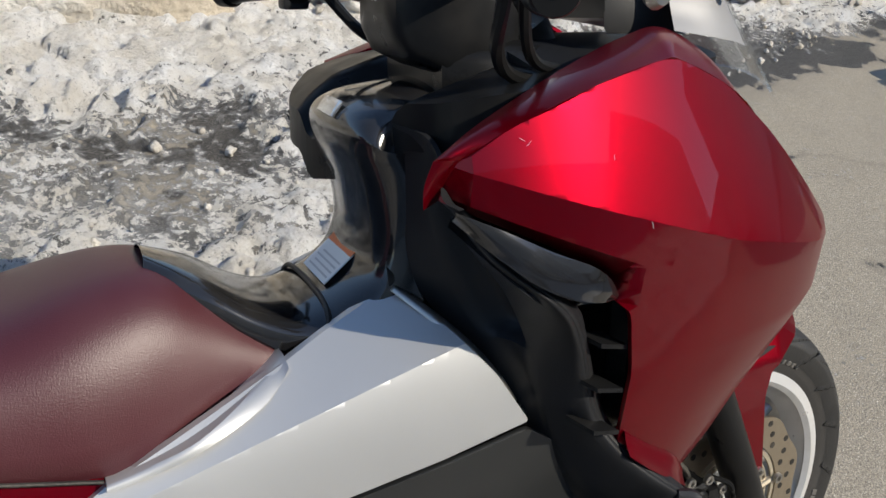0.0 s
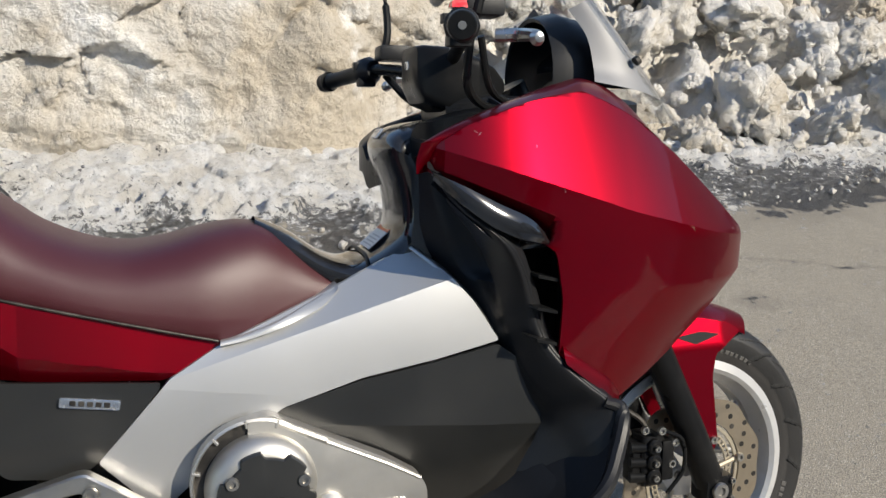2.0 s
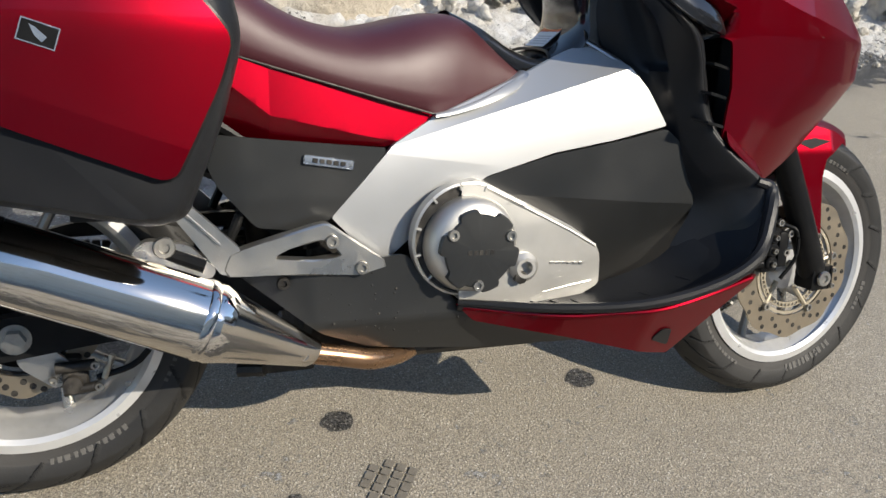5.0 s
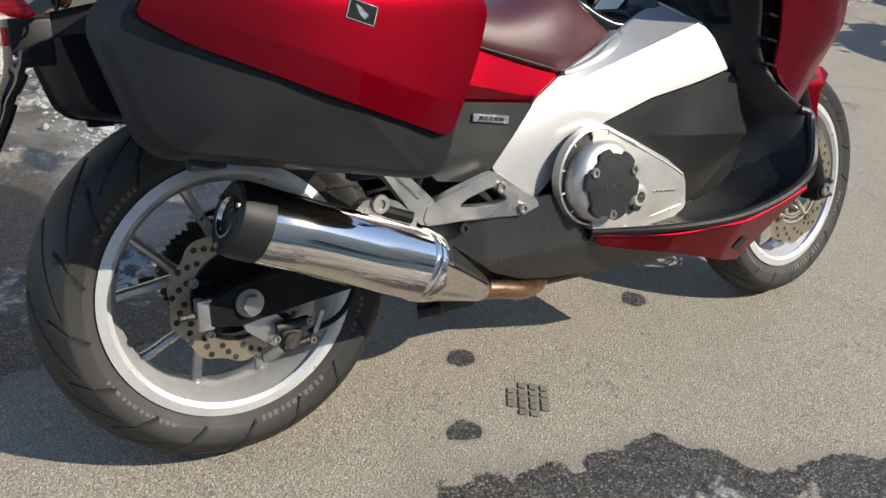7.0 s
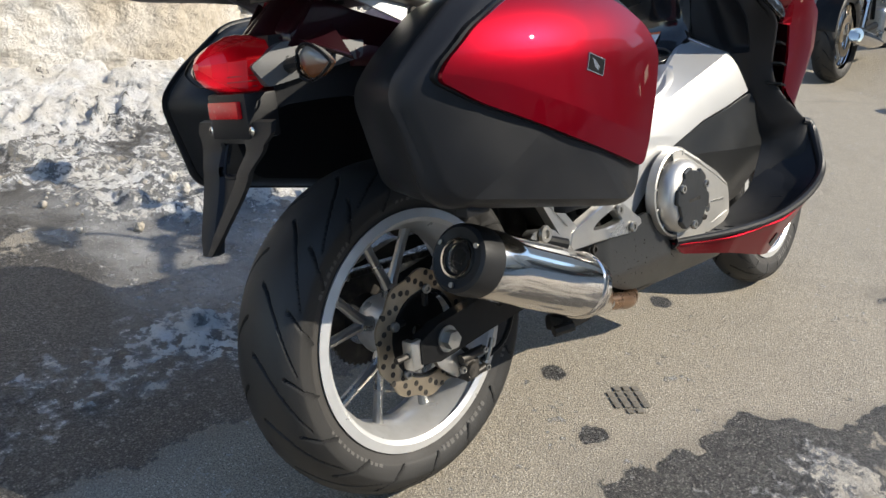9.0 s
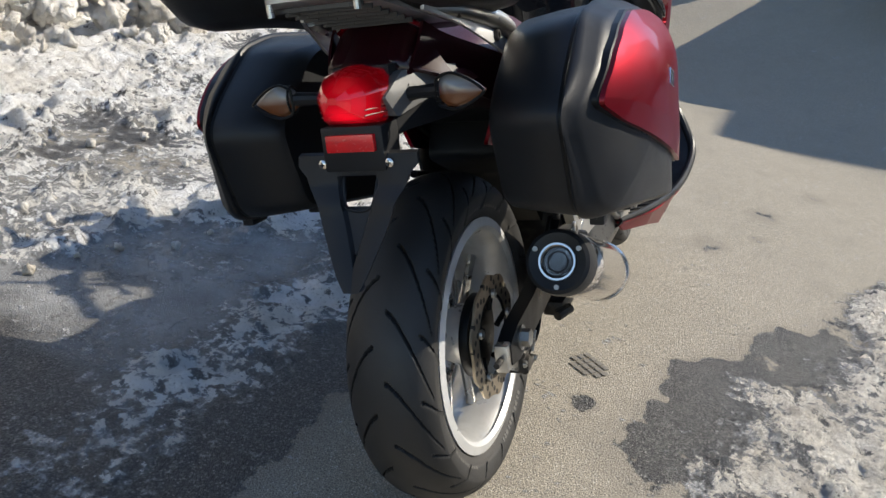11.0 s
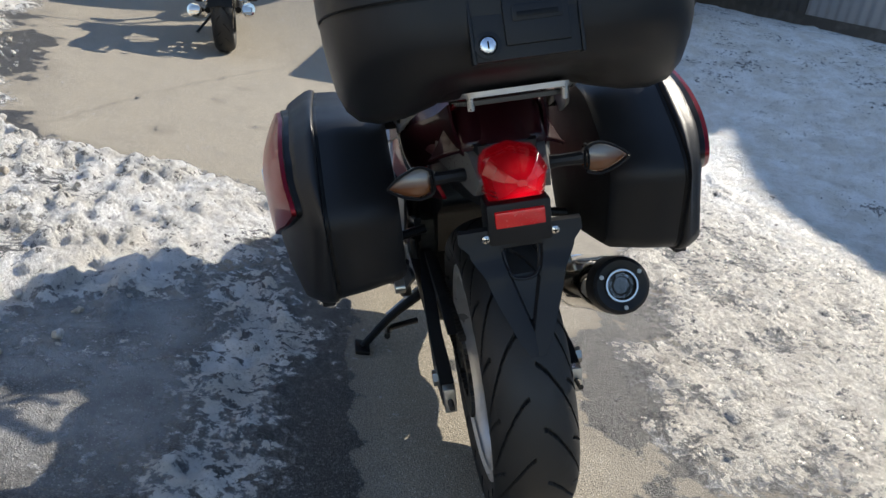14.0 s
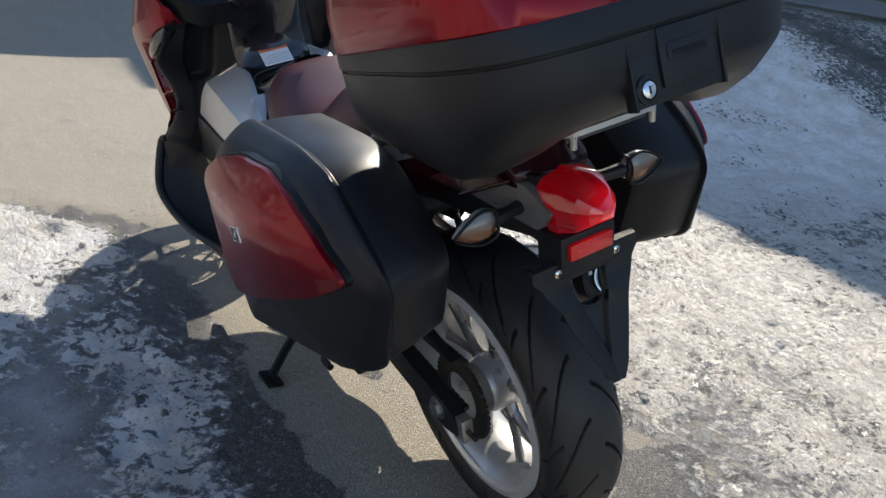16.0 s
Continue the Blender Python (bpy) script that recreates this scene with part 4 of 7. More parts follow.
def wheel(parent, name, m, radius, width, disc_r, disc_y, bronze, label):
    """A cast wheel: tyre, rim with a bright lip, forked spokes, hub, wave brake disc."""
    lip = 0.218
    half = width * 0.40
    w = new(name)
    w.parent = parent
    w.matrix_local = m
    tagged(w, label)
    ty = part("tyre", tyre(radius, width, lip + 0.003, 1), RUBBER, w)
    ty.data.materials.append(SHADE_BLACK)
    ty.data.materials.append(SIDEWALL)
    barrel = [(lip + 0.004, -half - 0.004), (lip - 0.006, -half - 0.006), (lip - 0.014, -half + 0.004), (lip - 0.034, -half * 0.45), (lip - 0.034, half * 0.45), (lip - 0.014, half - 0.004), (lip - 0.006, half + 0.006), (lip + 0.004, half + 0.004), (lip - 0.004, half - 0.012), (lip - 0.022, half * 0.4), (lip - 0.022, -half * 0.4), (lip - 0.004, -half + 0.012)]
    part("rim", lathe(barrel, 96), WHEEL, w)
    for s in (-1, 1):
        part("rim_lip", lathe([(lip + 0.006, s * (half + 0.005)), (lip - 0.010, s * (half + 0.0085)), (lip - 0.018, s * (half + 0.002)), (lip + 0.003, s * (half - 0.004))], 96), LIP, w, "bright machined rim edge")
    for k in range(5):
        q = 2 * math.pi * k / 5 + 0.3
        arms = [tube([(0.046 * math.cos(q), 0, 0.046 * math.sin(q)), (0.082 * math.cos(q), 0, 0.082 * math.sin(q))], [0.017, 0.0125], 10)]
        for side in (-1, 1):
            pts = [(r * math.cos(q + side * e), side * 0.001, r * math.sin(q + side * e)) for r, e in ((0.070, 0.04), (0.092, 0.12), (0.130, 0.225), (0.165, 0.275), (lip - 0.030, 0.305), (lip - 0.018, 0.315))]
            arms.append(tube(pts, [0.0110, 0.0100, 0.0092, 0.0092, 0.0110, 0.017], 10, 14))
        part("spoke", joined(*arms), SPOKE, w)
    part("hub", lathe([(0.052, -0.045), (0.058, -0.03), (0.058, 0.03), (0.052, 0.045), (0.012, 0.05), (0.012, -0.05)], 32), WHEEL, w)
    if disc_y < -0.07:
        part("hub_cap", lathe([(0.076, -0.062), (0.080, -0.052), (0.080, -0.046), (0.012, -0.046), (0.012, -0.066)], 40), FORK, w)
    rows = []
    n = 120
    for k in range(n + 1):
        q = 2 * math.pi * k / n
        out = disc_r - 0.004 * (1 + math.cos(q * 10)) * 0.9
        rows.append([(r * math.cos(q), y, r * math.sin(q)) for r, y in ((disc_r * 0.68, disc_y - 0.0025), (out, disc_y - 0.0025), (out, disc_y + 0.0025), (disc_r * 0.68, disc_y + 0.0025), (disc_r * 0.68, disc_y - 0.0025))])
    disc = part("brake_disc", grid_shell(rows), bronze, w, "bronze-coloured drilled wave brake disc")
    holes = []
    for k in range(48):
        q = 2 * math.pi * k / 48
        r = disc_r * (0.76, 0.84, 0.92)[k % 3]
        for y in (disc_y - 0.0029,):
            holes.append(lathe([(0.0054, 0.0), (0.0054, 0.0058), (0.0002, 0.0058), (0.0002, 0.0)], 10, (r * math.cos(q), y, r * math.sin(q))))
    tagged(part("disc_drilling", joined(*holes), IRON, disc), "drilled holes", "", "", "stuff")
    carrier = lathe([(disc_r * 0.62, disc_y - 0.002), (disc_r * 0.66, disc_y - 0.002), (disc_r * 0.66, disc_y + 0.002), (disc_r * 0.62, disc_y + 0.002)], 64)
    lugs = [tube([(0.05 * math.cos(q), disc_y * 0.9, 0.05 * math.sin(q)), (disc_r * 0.70 * math.cos(q + 0.2), disc_y, disc_r * 0.70 * math.sin(q + 0.2))], 0.006, 8) for q in (2 * math.pi * k / 5 for k in range(5))]
    if disc_y > -0.07:
        ring_teeth = [moved(box((-0.0035, -0.002, -0.0019), (0.0035, 0.002, 0.0019), 0), Matrix.Rotation(-2 * math.pi * k / 50, 4, "Y") @ Matrix.Translation((0.0860, disc_y + 0.003, 0))) for k in range(50)]
        band = joined(*[lathe([(a, disc_y + 0.001), (b, disc_y + 0.001), (b, disc_y + 0.005), (a, disc_y + 0.005)], 60) for a, b in ((0.0795, 0.0830), (0.0890, 0.0920))])
        tagged(part("sensor_ring", joined(band, *ring_teeth), RINGSTEEL, w), "toothed speed-sensor ring")
    part("disc_carrier", joined(carrier, *lugs), RINGSTEEL if disc_y > -0.07 else FORK, w, "disc carrier with a sensor ring")
    for k in range(5):
        q = 2 * math.pi * k / 5 + 0.2
        bolt(w, (disc_r * 0.68 * math.cos(q), disc_y - 0.004, disc_r * 0.68 * math.sin(q)), 0.009)
    for c0, count, tall in ((-1.45, 11, 0.010), (2.2, 9, 0.010), (-0.5, 6, 0.006), (1.0, 14, 0.005), (3.6, 12, 0.005)):
        bars = []
        for k in range(count):
            q = c0 + k * 0.052
            bars.append(moved(box((-0.008 * tall / 0.010, -0.0010, -0.0030 - 0.0016 * (k % 3)), (0.008 * tall / 0.010, 0.0010, 0.0040), 0.0008, 1), Matrix.Rotation(-q, 4, "Y") @ Matrix.Translation((lip + (radius - lip) * 0.30, -width / 2 * 0.935, 0)) @ Matrix.Rotation(radians(-16), 4, "Z")))
        tagged(part("sidewall_marking", joined(*bars), LETTER, w), "raised unreadable sidewall letters", "", "", "stuff")
    return w


rear_wheel = wheel(bike, "rear_wheel", pose(0, 0, 0.305), 0.312, 0.160, 0.120, -0.085, DISC, "silver five-spoke rear wheel with a wide road tyre")
front_wheel = wheel(bike, "front_wheel", pose(1.530, -0.010, 0.302, 0, 0, 3.6), 0.303, 0.120, 0.160, -0.066, DISC, "silver five-spoke front wheel with a bronze disc")

# rear axle, swingarm, chain side
for s in (-1, 1):
    arm = ring_loft([[(x, s * (y0 - 0.014), z + h), (x, s * (y0 + 0.014), z + h), (x, s * (y0 + 0.014), z - h), (x, s * (y0 - 0.014), z - h)] for x, y0, z, h in ((-0.065, 0.128, 0.297, 0.020), (-0.02, 0.128, 0.302, 0.034), (0.10, 0.128, 0.318, 0.034), (0.28, 0.120, 0.345, 0.046), (0.46, 0.10, 0.365, 0.05))])
    sw = part("swingarm", arm, BLACK if s > 0 else FORK, bike)
    part("chain_adjuster", box((-0.085, s * 0.128 - 0.012, 0.270), (-0.060, s * 0.128 + 0.012, 0.322), 0.003), ALU, sw, "bare aluminium end plate")
    part("adjuster_bolt", tube([(-0.080, s * 0.128, 0.296), (-0.112, s * 0.128, 0.296)], 0.006, 8), IRON, sw)
    part("axle_nut", lathe([(0.017, -0.012), (0.017, 0.004), (0.0005, 0.004), (0.0005, -0.012)], 6, (0, s * 0.148, 0.304)), STEEL, sw)
    part("axle_washer", lathe([(0.024, -0.002), (0.024, 0.002), (0.0005, 0.002), (0.0005, -0.002)], 20, (0, s * 0.142, 0.304)), STEEL, sw)
teeth = []
for k in range(43 * 2):
    q = 2 * math.pi * k / 86
    r = 0.092 if k % 2 else 0.086
    teeth.append([(r * math.cos(q), 0.080, r * math.sin(q)), (r * math.cos(q), 0.087, r * math.sin(q)), (0.05 * math.cos(q), 0.087, 0.05 * math.sin(q)), (0.05 * math.cos(q), 0.080, 0.05 * math.sin(q))])
teeth.append(teeth[0])
part("sprocket", moved(grid_shell([r + r[:1] for r in teeth]), Matrix.Translation((0, 0, 0.305))), IRON, bike, "dark toothed chain sprocket")
links = []
for k in range(60):
    s = k / 60
    if s < 0.5:
        x, z = -0.02 + 0.5 * s * 2, 0.396 - 0.02 * s
    else:
        x, z = 0.48 - 0.5 * (s - 0.5) * 2, 0.335 - 0.12 * (s - 0.5)
    links.append(box((x - 0.007, 0.077, z - 0.006), (x + 0.007, 0.091, z + 0.006), 0.002, 1))
for run in (links[:30], links[30:]):
    tagged(part("chain", joined(*run), IRON, bike), "oily drive chain", "", "", "stuff")
part("chain_guard", panel(fillet([(-0.02, 0.405), (0.10, 0.435), (0.36, 0.44), (0.36, 0.415), (0.10, 0.405)], 0.01), lambda x, z: 0.112, -0.02), BLACK, bike)
caliper = part("rear_caliper", joined(box((0.040, -0.112, 0.205), (0.088, -0.072, 0.255), 0.010, 3), box((0.058, -0.124, 0.196), (0.098, -0.096, 0.236), 0.009, 3), tube([(0.05, -0.120, 0.243), (0.108, -0.122, 0.246)], 0.009, 12), tube([(0.06, -0.122, 0.204), (0.112, -0.122, 0.210)], 0.008, 12), lathe([(0.014, -0.006), (0.016, 0.0), (0.016, 0.02), (0.0005, 0.02), (0.0005, -0.006)], 16, (0.074, -0.124, 0.216))), IRON, bike, "dirty dark rear brake caliper")
for p in ((0.108, 0.246), (0.112, 0.210), (0.046, 0.226)):
    bolt(caliper, (p[0], -0.126, p[1]), 0.007)
part("caliper_bracket", panel(fillet([(-0.02, 0.31), (0.03, 0.29), (0.085, 0.235), (0.05, 0.205), (0.0, 0.245)], 0.01), lambda x, z: -0.112, 0.01), ALU, caliper)
part("bleed_screw", tube([(0.12, -0.12, 0.22), (0.135, -0.125, 0.26)], 0.005, 8), STEEL, caliper)
part("brake_hose", tube([(0.11, -0.115, 0.22), (0.18, -0.12, 0.25), (0.25, -0.115, 0.36), (0.40, -0.10, 0.42)], 0.0055, 8, 16), FORK, bike)
part("inner_fender", panel(fillet([(0.16, 0.615), (0.20, 0.70), (0.30, 0.72), (0.46, 0.45), (0.42, 0.40), (0.30, 0.55)], 0.02), lambda x, z: -0.075, 0.15, 0.04), BLACK, bike)
part("rear_frame", joined(tube([(0.46, -0.12, 0.42), (0.40, -0.12, 0.56), (0.10, -0.11, 0.74)], 0.014, 10, 16), tube([(0.46, 0.12, 0.42), (0.40, 0.12, 0.56), (0.10, 0.11, 0.74)], 0.014, 10, 16)), FORK, bike)
part("engine_block", joined(box((0.44, -0.125, 0.20), (0.92, 0.125, 0.50), 0.03, 3), box((0.56, -0.13, 0.45), (0.98, 0.13, 0.64), 0.03, 3)), IRON, bike, "dark engine block behind the panels")
part("shock", joined(tube([(0.40, 0.02, 0.36), (0.36, 0.02, 0.62)], 0.028, 14), tube([(0.40, 0.02, 0.36), (0.36, 0.02, 0.62)], 0.014, 14)), IRON, bike)


# exhaust
def silencer():
    a, b = Vector((-0.056, -0.236, 0.474)), Vector((0.285, -0.234, 0.335))
    d = (b - a).normalized()
    s = Vector((0, 1, 0))
    t = d.cross(s).normalized()
    s = t.cross(d)

    def ring(p, r, squash=1.0, n=40):
        return [p + (s * math.cos(q) * r * squash + t * math.sin(q) * r) for q in (2 * math.pi * k / n for k in range(n))]
    ex = part("silencer", ring_loft([ring(a + d * 0.050, 0.057), ring(a + d * 0.053, 0.0585), ring(a + d * 0.12, 0.0595), ring(a + d * 0.24, 0.0608), ring(a + d * 0.345, 0.0618), ring(a + d * 0.350, 0.061)]), CHROME, bike, "polished stainless silencer can")
    part("end_cap", ring_loft([ring(a + d * 0.052, 0.0590), ring(a + d * 0.020, 0.0590), ring(a + d * 0.004, 0.0565), ring(a, 0.050), ring(a + d * 0.004, 0.034), ring(a + d * 0.02, 0.032)]), BLACK, ex, "matt black end cap")
    part("outlet_ring", ring_loft([ring(a + d * 0.006, 0.0335), ring(a - d * 0.002, 0.0325), ring(a - d * 0.002, 0.029), ring(a + d * 0.012, 0.0235), ring(a + d * 0.04, 0.022)]), CHROME, ex, "bright outlet ring")
    # the depth of the bore is put into its near-black colour
    part("outlet_pipe", ring_loft([ring(a + d * 0.006, 0.0285), ring(a + d * 0.004, 0.0262), ring(a + d * 0.012, 0.0205), ring(a + d * 0.005, 0.0185), ring(a + d * 0.005, 0.0165), ring(a + d * 0.014, 0.013), ring(a + d * 0.035, 0.010), ring(a + d * 0.036, 0.001)]), SHADE_BLACK, ex, "outlet pipe, its bore painted black for shade")
    for k in range(3):
        q = 2 * math.pi * k / 3 + 0.5
        c = a - d * 0.001 + (s * math.cos(q) + t * math.sin(q)) * 0.044
        part("cap_screw", tube([c, c - d * 0.003], 0.0045, 10), STEEL, ex)
    part("band", ring_loft([ring(a + d * 0.340, 0.0618), ring(a + d * 0.343, 0.0634), ring(a + d * 0.352, 0.0634), ring(a + d * 0.356, 0.0612)]), CHROME, ex, "polished clamp band")
    c = Vector((0.440, -0.172, 0.252))
    cone = part("heat_shield", ring_loft([ring(a + d * 0.352, 0.0610), ring(a + d * 0.366, 0.0620)] + [ring((a + d * 0.366).lerp(c, k / 8), 0.0620 + (0.026 - 0.0620) * (k / 8) ** 0.9) for k in range(1, 9)] + [ring(c + Vector((0.012, 0.003, -0.003)), 0.020)]), CHROME, bike, "polished cone-shaped heat shield")
    bolt(cone, (0.425, -0.198, 0.256), 0.008)
    part("exhaust_pipe", tube([(0.42, -0.172, 0.254), (0.50, -0.168, 0.236), (0.555, -0.158, 0.222), (0.62, -0.12, 0.215), (0.68, -0.06, 0.22)], 0.0185, 14, 14), COPPER, bike, "copper-tinted exhaust pipe")


silencer()

# foot-peg bracket and passenger pegs, either side
def framed(outer, inner, y0, y1, n=72):
    """A plate with one window: both outlines are walked in step; y0 faces out, edges are chamfered."""
    def loop(pts):
        pts = fillet(pts, 0.008, 4)
        c = Vector((sum(p[0] for p in inner) / len(inner), sum(p[1] for p in inner) / len(inner)))
        walk_len = [0.0]
        for a, b in zip(pts, pts[1:] + pts[:1]):
            walk_len.append(walk_len[-1] + (Vector(b) - Vector(a)).length)
        dense = []
        for k in range(600):
            d = walk_len[-1] * k / 600
            q = max(m for m in range(len(pts)) if walk_len[m] <= d)
            t = (d - walk_len[q]) / max(1e-9, walk_len[q + 1] - walk_len[q])
            dense.append(Vector(pts[q]).lerp(Vector(pts[(q + 1) % len(pts)]), t))
        out = []
        for k in range(n):
            q = 2 * math.pi * k / n
            ray = Vector((math.cos(q), math.sin(q)))
            out.append(max(dense, key=lambda p: (p - c).normalized().dot(ray)))
        return c, out
    (c, a), (_, b) = loop(outer), loop(inner)
    e, w = 0.003, abs(y1 - y0)
    rows = []
    for p, q in zip(a, b):
        d = (q - p).normalized() * min(e, (q - p).length * 0.3)
        s = 1 if y1 > y0 else -1
        rows.append([(p.x, y1, p.y), (p.x, y0 + s * e, p.y), (p.x + d.x, y0, p.y + d.y), (q.x - d.x, y0, q.y - d.y), (q.x, y0 + s * e, q.y), (q.x, y1, q.y)])
    rows.append(rows[0])
    return grid_shell(rows)


PEG_OUT = [(0.302, 0.404), (0.312, 0.432), (0.364, 0.448), (0.450, 0.472), (0.466, 0.474), (0.574, 0.399), (0.522, 0.384), (0.386, 0.392), (0.308, 0.394)]
PEG_WINDOW = [(0.378, 0.4205), (0.404, 0.434), (0.455, 0.446), (0.466, 0.442), (0.490, 0.419), (0.444, 0.4145)]
ARM = [(0.222, 0.506), (0.234, 0.519), (0.247, 0.519), (0.330, 0.438), (0.326, 0.398), (0.300, 0.398)]
bracket = joined(framed(PEG_OUT, PEG_WINDOW, -0.1945, -0.172), panel(fillet(ARM, 0.007), lambda x, z: -0.1925, 0.020, 0.03, round_edge=0.005),
                 panel(fillet([(0.166, 0.436), (0.190, 0.460), (0.251, 0.451), (0.292, 0.411), (0.286, 0.396), (0.249, 0.400), (0.185, 0.418)], 0.012), lambda x, z: -0.198, 0.022, 0.03, round_edge=0.006),
                 *[moved(box((-0.0022, -0.1965, -0.008), (0.0022, -0.190, 0.008), 0.0008, 1), Matrix.Translation((0.246 + 0.0066 * k, 0, 0.499 - 0.0066 * k)) @ Matrix.Rotation(radians(-47), 4, "Y")) for k in range(8)])
right_bracket, left_bracket = both("peg_bracket", bracket, ALU, bike, "cast aluminium foot-peg bracket")
for s, br in ((-1, right_bracket), (1, left_bracket)):
    for p in ((0.472, 0.444), (0.522, 0.398)):
        bolt(br, (p[0], s * 0.1965, p[1]), 0.0115, s)
    bolt(br, (0.217, s * 0.200, 0.449), 0.017, s)
    part("passenger_peg", tube([(0.215, s * 0.19, 0.440), (0.275, s * 0.205, 0.418)], 0.011, 10), FORK, br)
    part("grab_rod", tube([(0.20, s * 0.13, 0.575), (0.285, s * 0.135, 0.552), (0.330, s * 0.138, 0.520), (0.338, s * 0.138, 0.488), (0.318, s * 0.138, 0.440)], 0.0085, 10, 20), FORK, bike)


# ---- bodywork ----
SIL_FOLD = [(0.40, 0.5334), (1.20, 0.7846)]
SIL_LOW = [(0.40, 0.590), (0.586, 0.577), (0.90, 0.541)]


def silver_y(x, z):
    """Upper facet towards the seat, broad flank, and a flank that turns under at the rear."""
    h = z - reach(SIL_FOLD, x)
    y = 0.152 + 0.042 * (x - 0.47) + 0.016 * (1 - math.exp(-max(0.0, -h) / 0.06))
    y -= lerp([(0.58, 0.5), (0.90, 1.5)], x) * max(0.0, h)
    return -(y - 0.07 * max(0.0, reach(SIL_LOW, x) - z) * (1 - soft(x, 0.70, 0.80)))



silver_out = fillet([(0.564, 0.388), (0.480, 0.474), (0.583, 0.592), (0.657, 0.637), (0.836, 0.710), (0.965, 0.768), (1.005, 0.735), (1.045, 0.690), (1.086, 0.626), (0.985, 0.601), (0.868, 0.579), (0.745, 0.540), (0.64, 0.46)], 0.006)
both("side_panel", panel(silver_out, silver_y, 0.010, 0.016, round_edge=0.004, folds=(SIL_FOLD, SIL_LOW)), SILVER, bike, "satin silver side panel", 22)
both("panel_lip", strip([(0.966, -0.098, 0.771), (1.008, -0.148, 0.737), (1.049, -0.172, 0.692), (1.090, -0.180, 0.627)], [(0.960, -0.101, 0.766), (1.000, -0.152, 0.731), (1.040, -0.177, 0.687), (1.078, -0.184, 0.626)], (0, -0.003, 0), 24, 4, (0.002, 0.012, 0)), ALU, bike, "dull grey lip of the side panel")

TRIM_LOW = [(0.656, 0.637), (0.692, 0.643), (0.744, 0.658), (0.803, 0.681), (0.830, 0.698), (0.840, 0.709)]
TRIM_TOP = [(0.657, 0.643), (0.693, 0.651), (0.745, 0.669), (0.807, 0.697), (0.828, 0.708), (0.840, 0.715)]
both("seat_trim", strip([(x, -0.158 + 0.6 * max(0, x - 0.78), z) for x, z in TRIM_LOW], [(x, -0.153 + 0.8 * max(0, x - 0.77), z) for x, z in TRIM_TOP], (0, -0.001, 0.001), 28, 5, (0, 0.030, -0.002)), SILVER, bike, "pale lip under the seat")

TAIL_FOLD = [(0.10, 0.790), (0.29, 0.711), (0.383, 0.640), (0.56, 0.602), (0.66, 0.590)]


def red_tail_y(x, z):
    h = z - reach(TAIL_FOLD, x)
    return -(lerp([(-0.1, 0.125), (0.40, 0.158), (0.66, 0.147)], x) - (0.16 * h if h > 0 else -0.40 * h))


red_out = fillet([(0.09, 0.788), (0.15, 0.775), (0.300, 0.736), (0.430, 0.701), (0.660, 0.640), (0.652, 0.630), (0.575, 0.588), (0.42, 0.598), (0.265, 0.612), (0.09, 0.652)], 0.008)
both("tail_side_panel", panel(red_out, red_tail_y, 0.008, 0.016, folds=(TAIL_FOLD,)), RED, bike, "glossy crimson panel under the seat", 20)
both("seat_seam", tube([(0.10, -0.136, 0.795), (0.30, -0.146, 0.738), (0.43, -0.150, 0.702), (0.56, -0.149, 0.667), (0.655, -0.146, 0.642)], 0.0022, 8, 24), IRON, bike)


def cover_y(x, z):
    return -(0.160 - 0.25 * max(0, 0.34 - x) ** 1.2 - 0.12 * max(0, 0.50 - z))


cover_out = fillet([(0.265, 0.613), (0.42, 0.600), (0.570, 0.588), (0.568, 0.578), (0.476, 0.470), (0.436, 0.454), (0.360, 0.462), (0.300, 0.53)], 0.01)
rc, lc = both("side_cover", panel(cover_out, cover_y, 0.006), GREY, bike, "dark grey cover under the tail panel")
for s, c in ((-1, rc), (1, lc)):
    plate = part("nameplate", moved(box((-0.041, -0.002, -0.0075), (0.041, 0.002, 0.0075), 0.0035, 3), Matrix.Translation((0.474, s * 0.164, 0.567)) @ Matrix.Rotation(radians(8), 4, "Y")), BADGE, c, "small chrome nameplate with plain bars")
    part("plate_bars", joined(*[moved(box((k * 0.0115 - 0.004, -0.0012, -0.0035), (k * 0.0115 + 0.004, 0.0012, 0.0035), 0.0005, 1), Matrix.Translation((0.474, s * 0.1665, 0.567)) @ Matrix.Rotation(radians(8), 4, "Y")) for k in (-2, -1, 0, 1, 2)]), IRON, plate)


MID_FOLD = [(0.60, 0.520), (1.30, 0.470)]


def mid_y(x, z):
    return -(0.172 + 0.020 * soft(x, 0.7, 1.1) - 0.38 * max(0, reach(MID_FOLD, x) - z) + 0.05 * max(0.0, z - reach(MID_FOLD, x)))


mid_out = fillet([(0.70, 0.525), (0.745, 0.538), (0.868, 0.576), (0.985, 0.598), (1.082, 0.621), (1.165, 0.560), (1.222, 0.470), (1.130, 0.352), (0.965, 0.305), (0.70, 0.315)], 0.008)
both("lower_side_cover", panel(mid_out, mid_y, 0.008, folds=(MID_FOLD,)), GREY, bike, "dark grey leg-room cover")


def belly_y(x, z):
    return -(line([(0.33, 0.150), (0.45, 0.185), (0.75, 0.190), (1.05, 0.185)], x) - 0.55 * max(0, 0.30 - z))


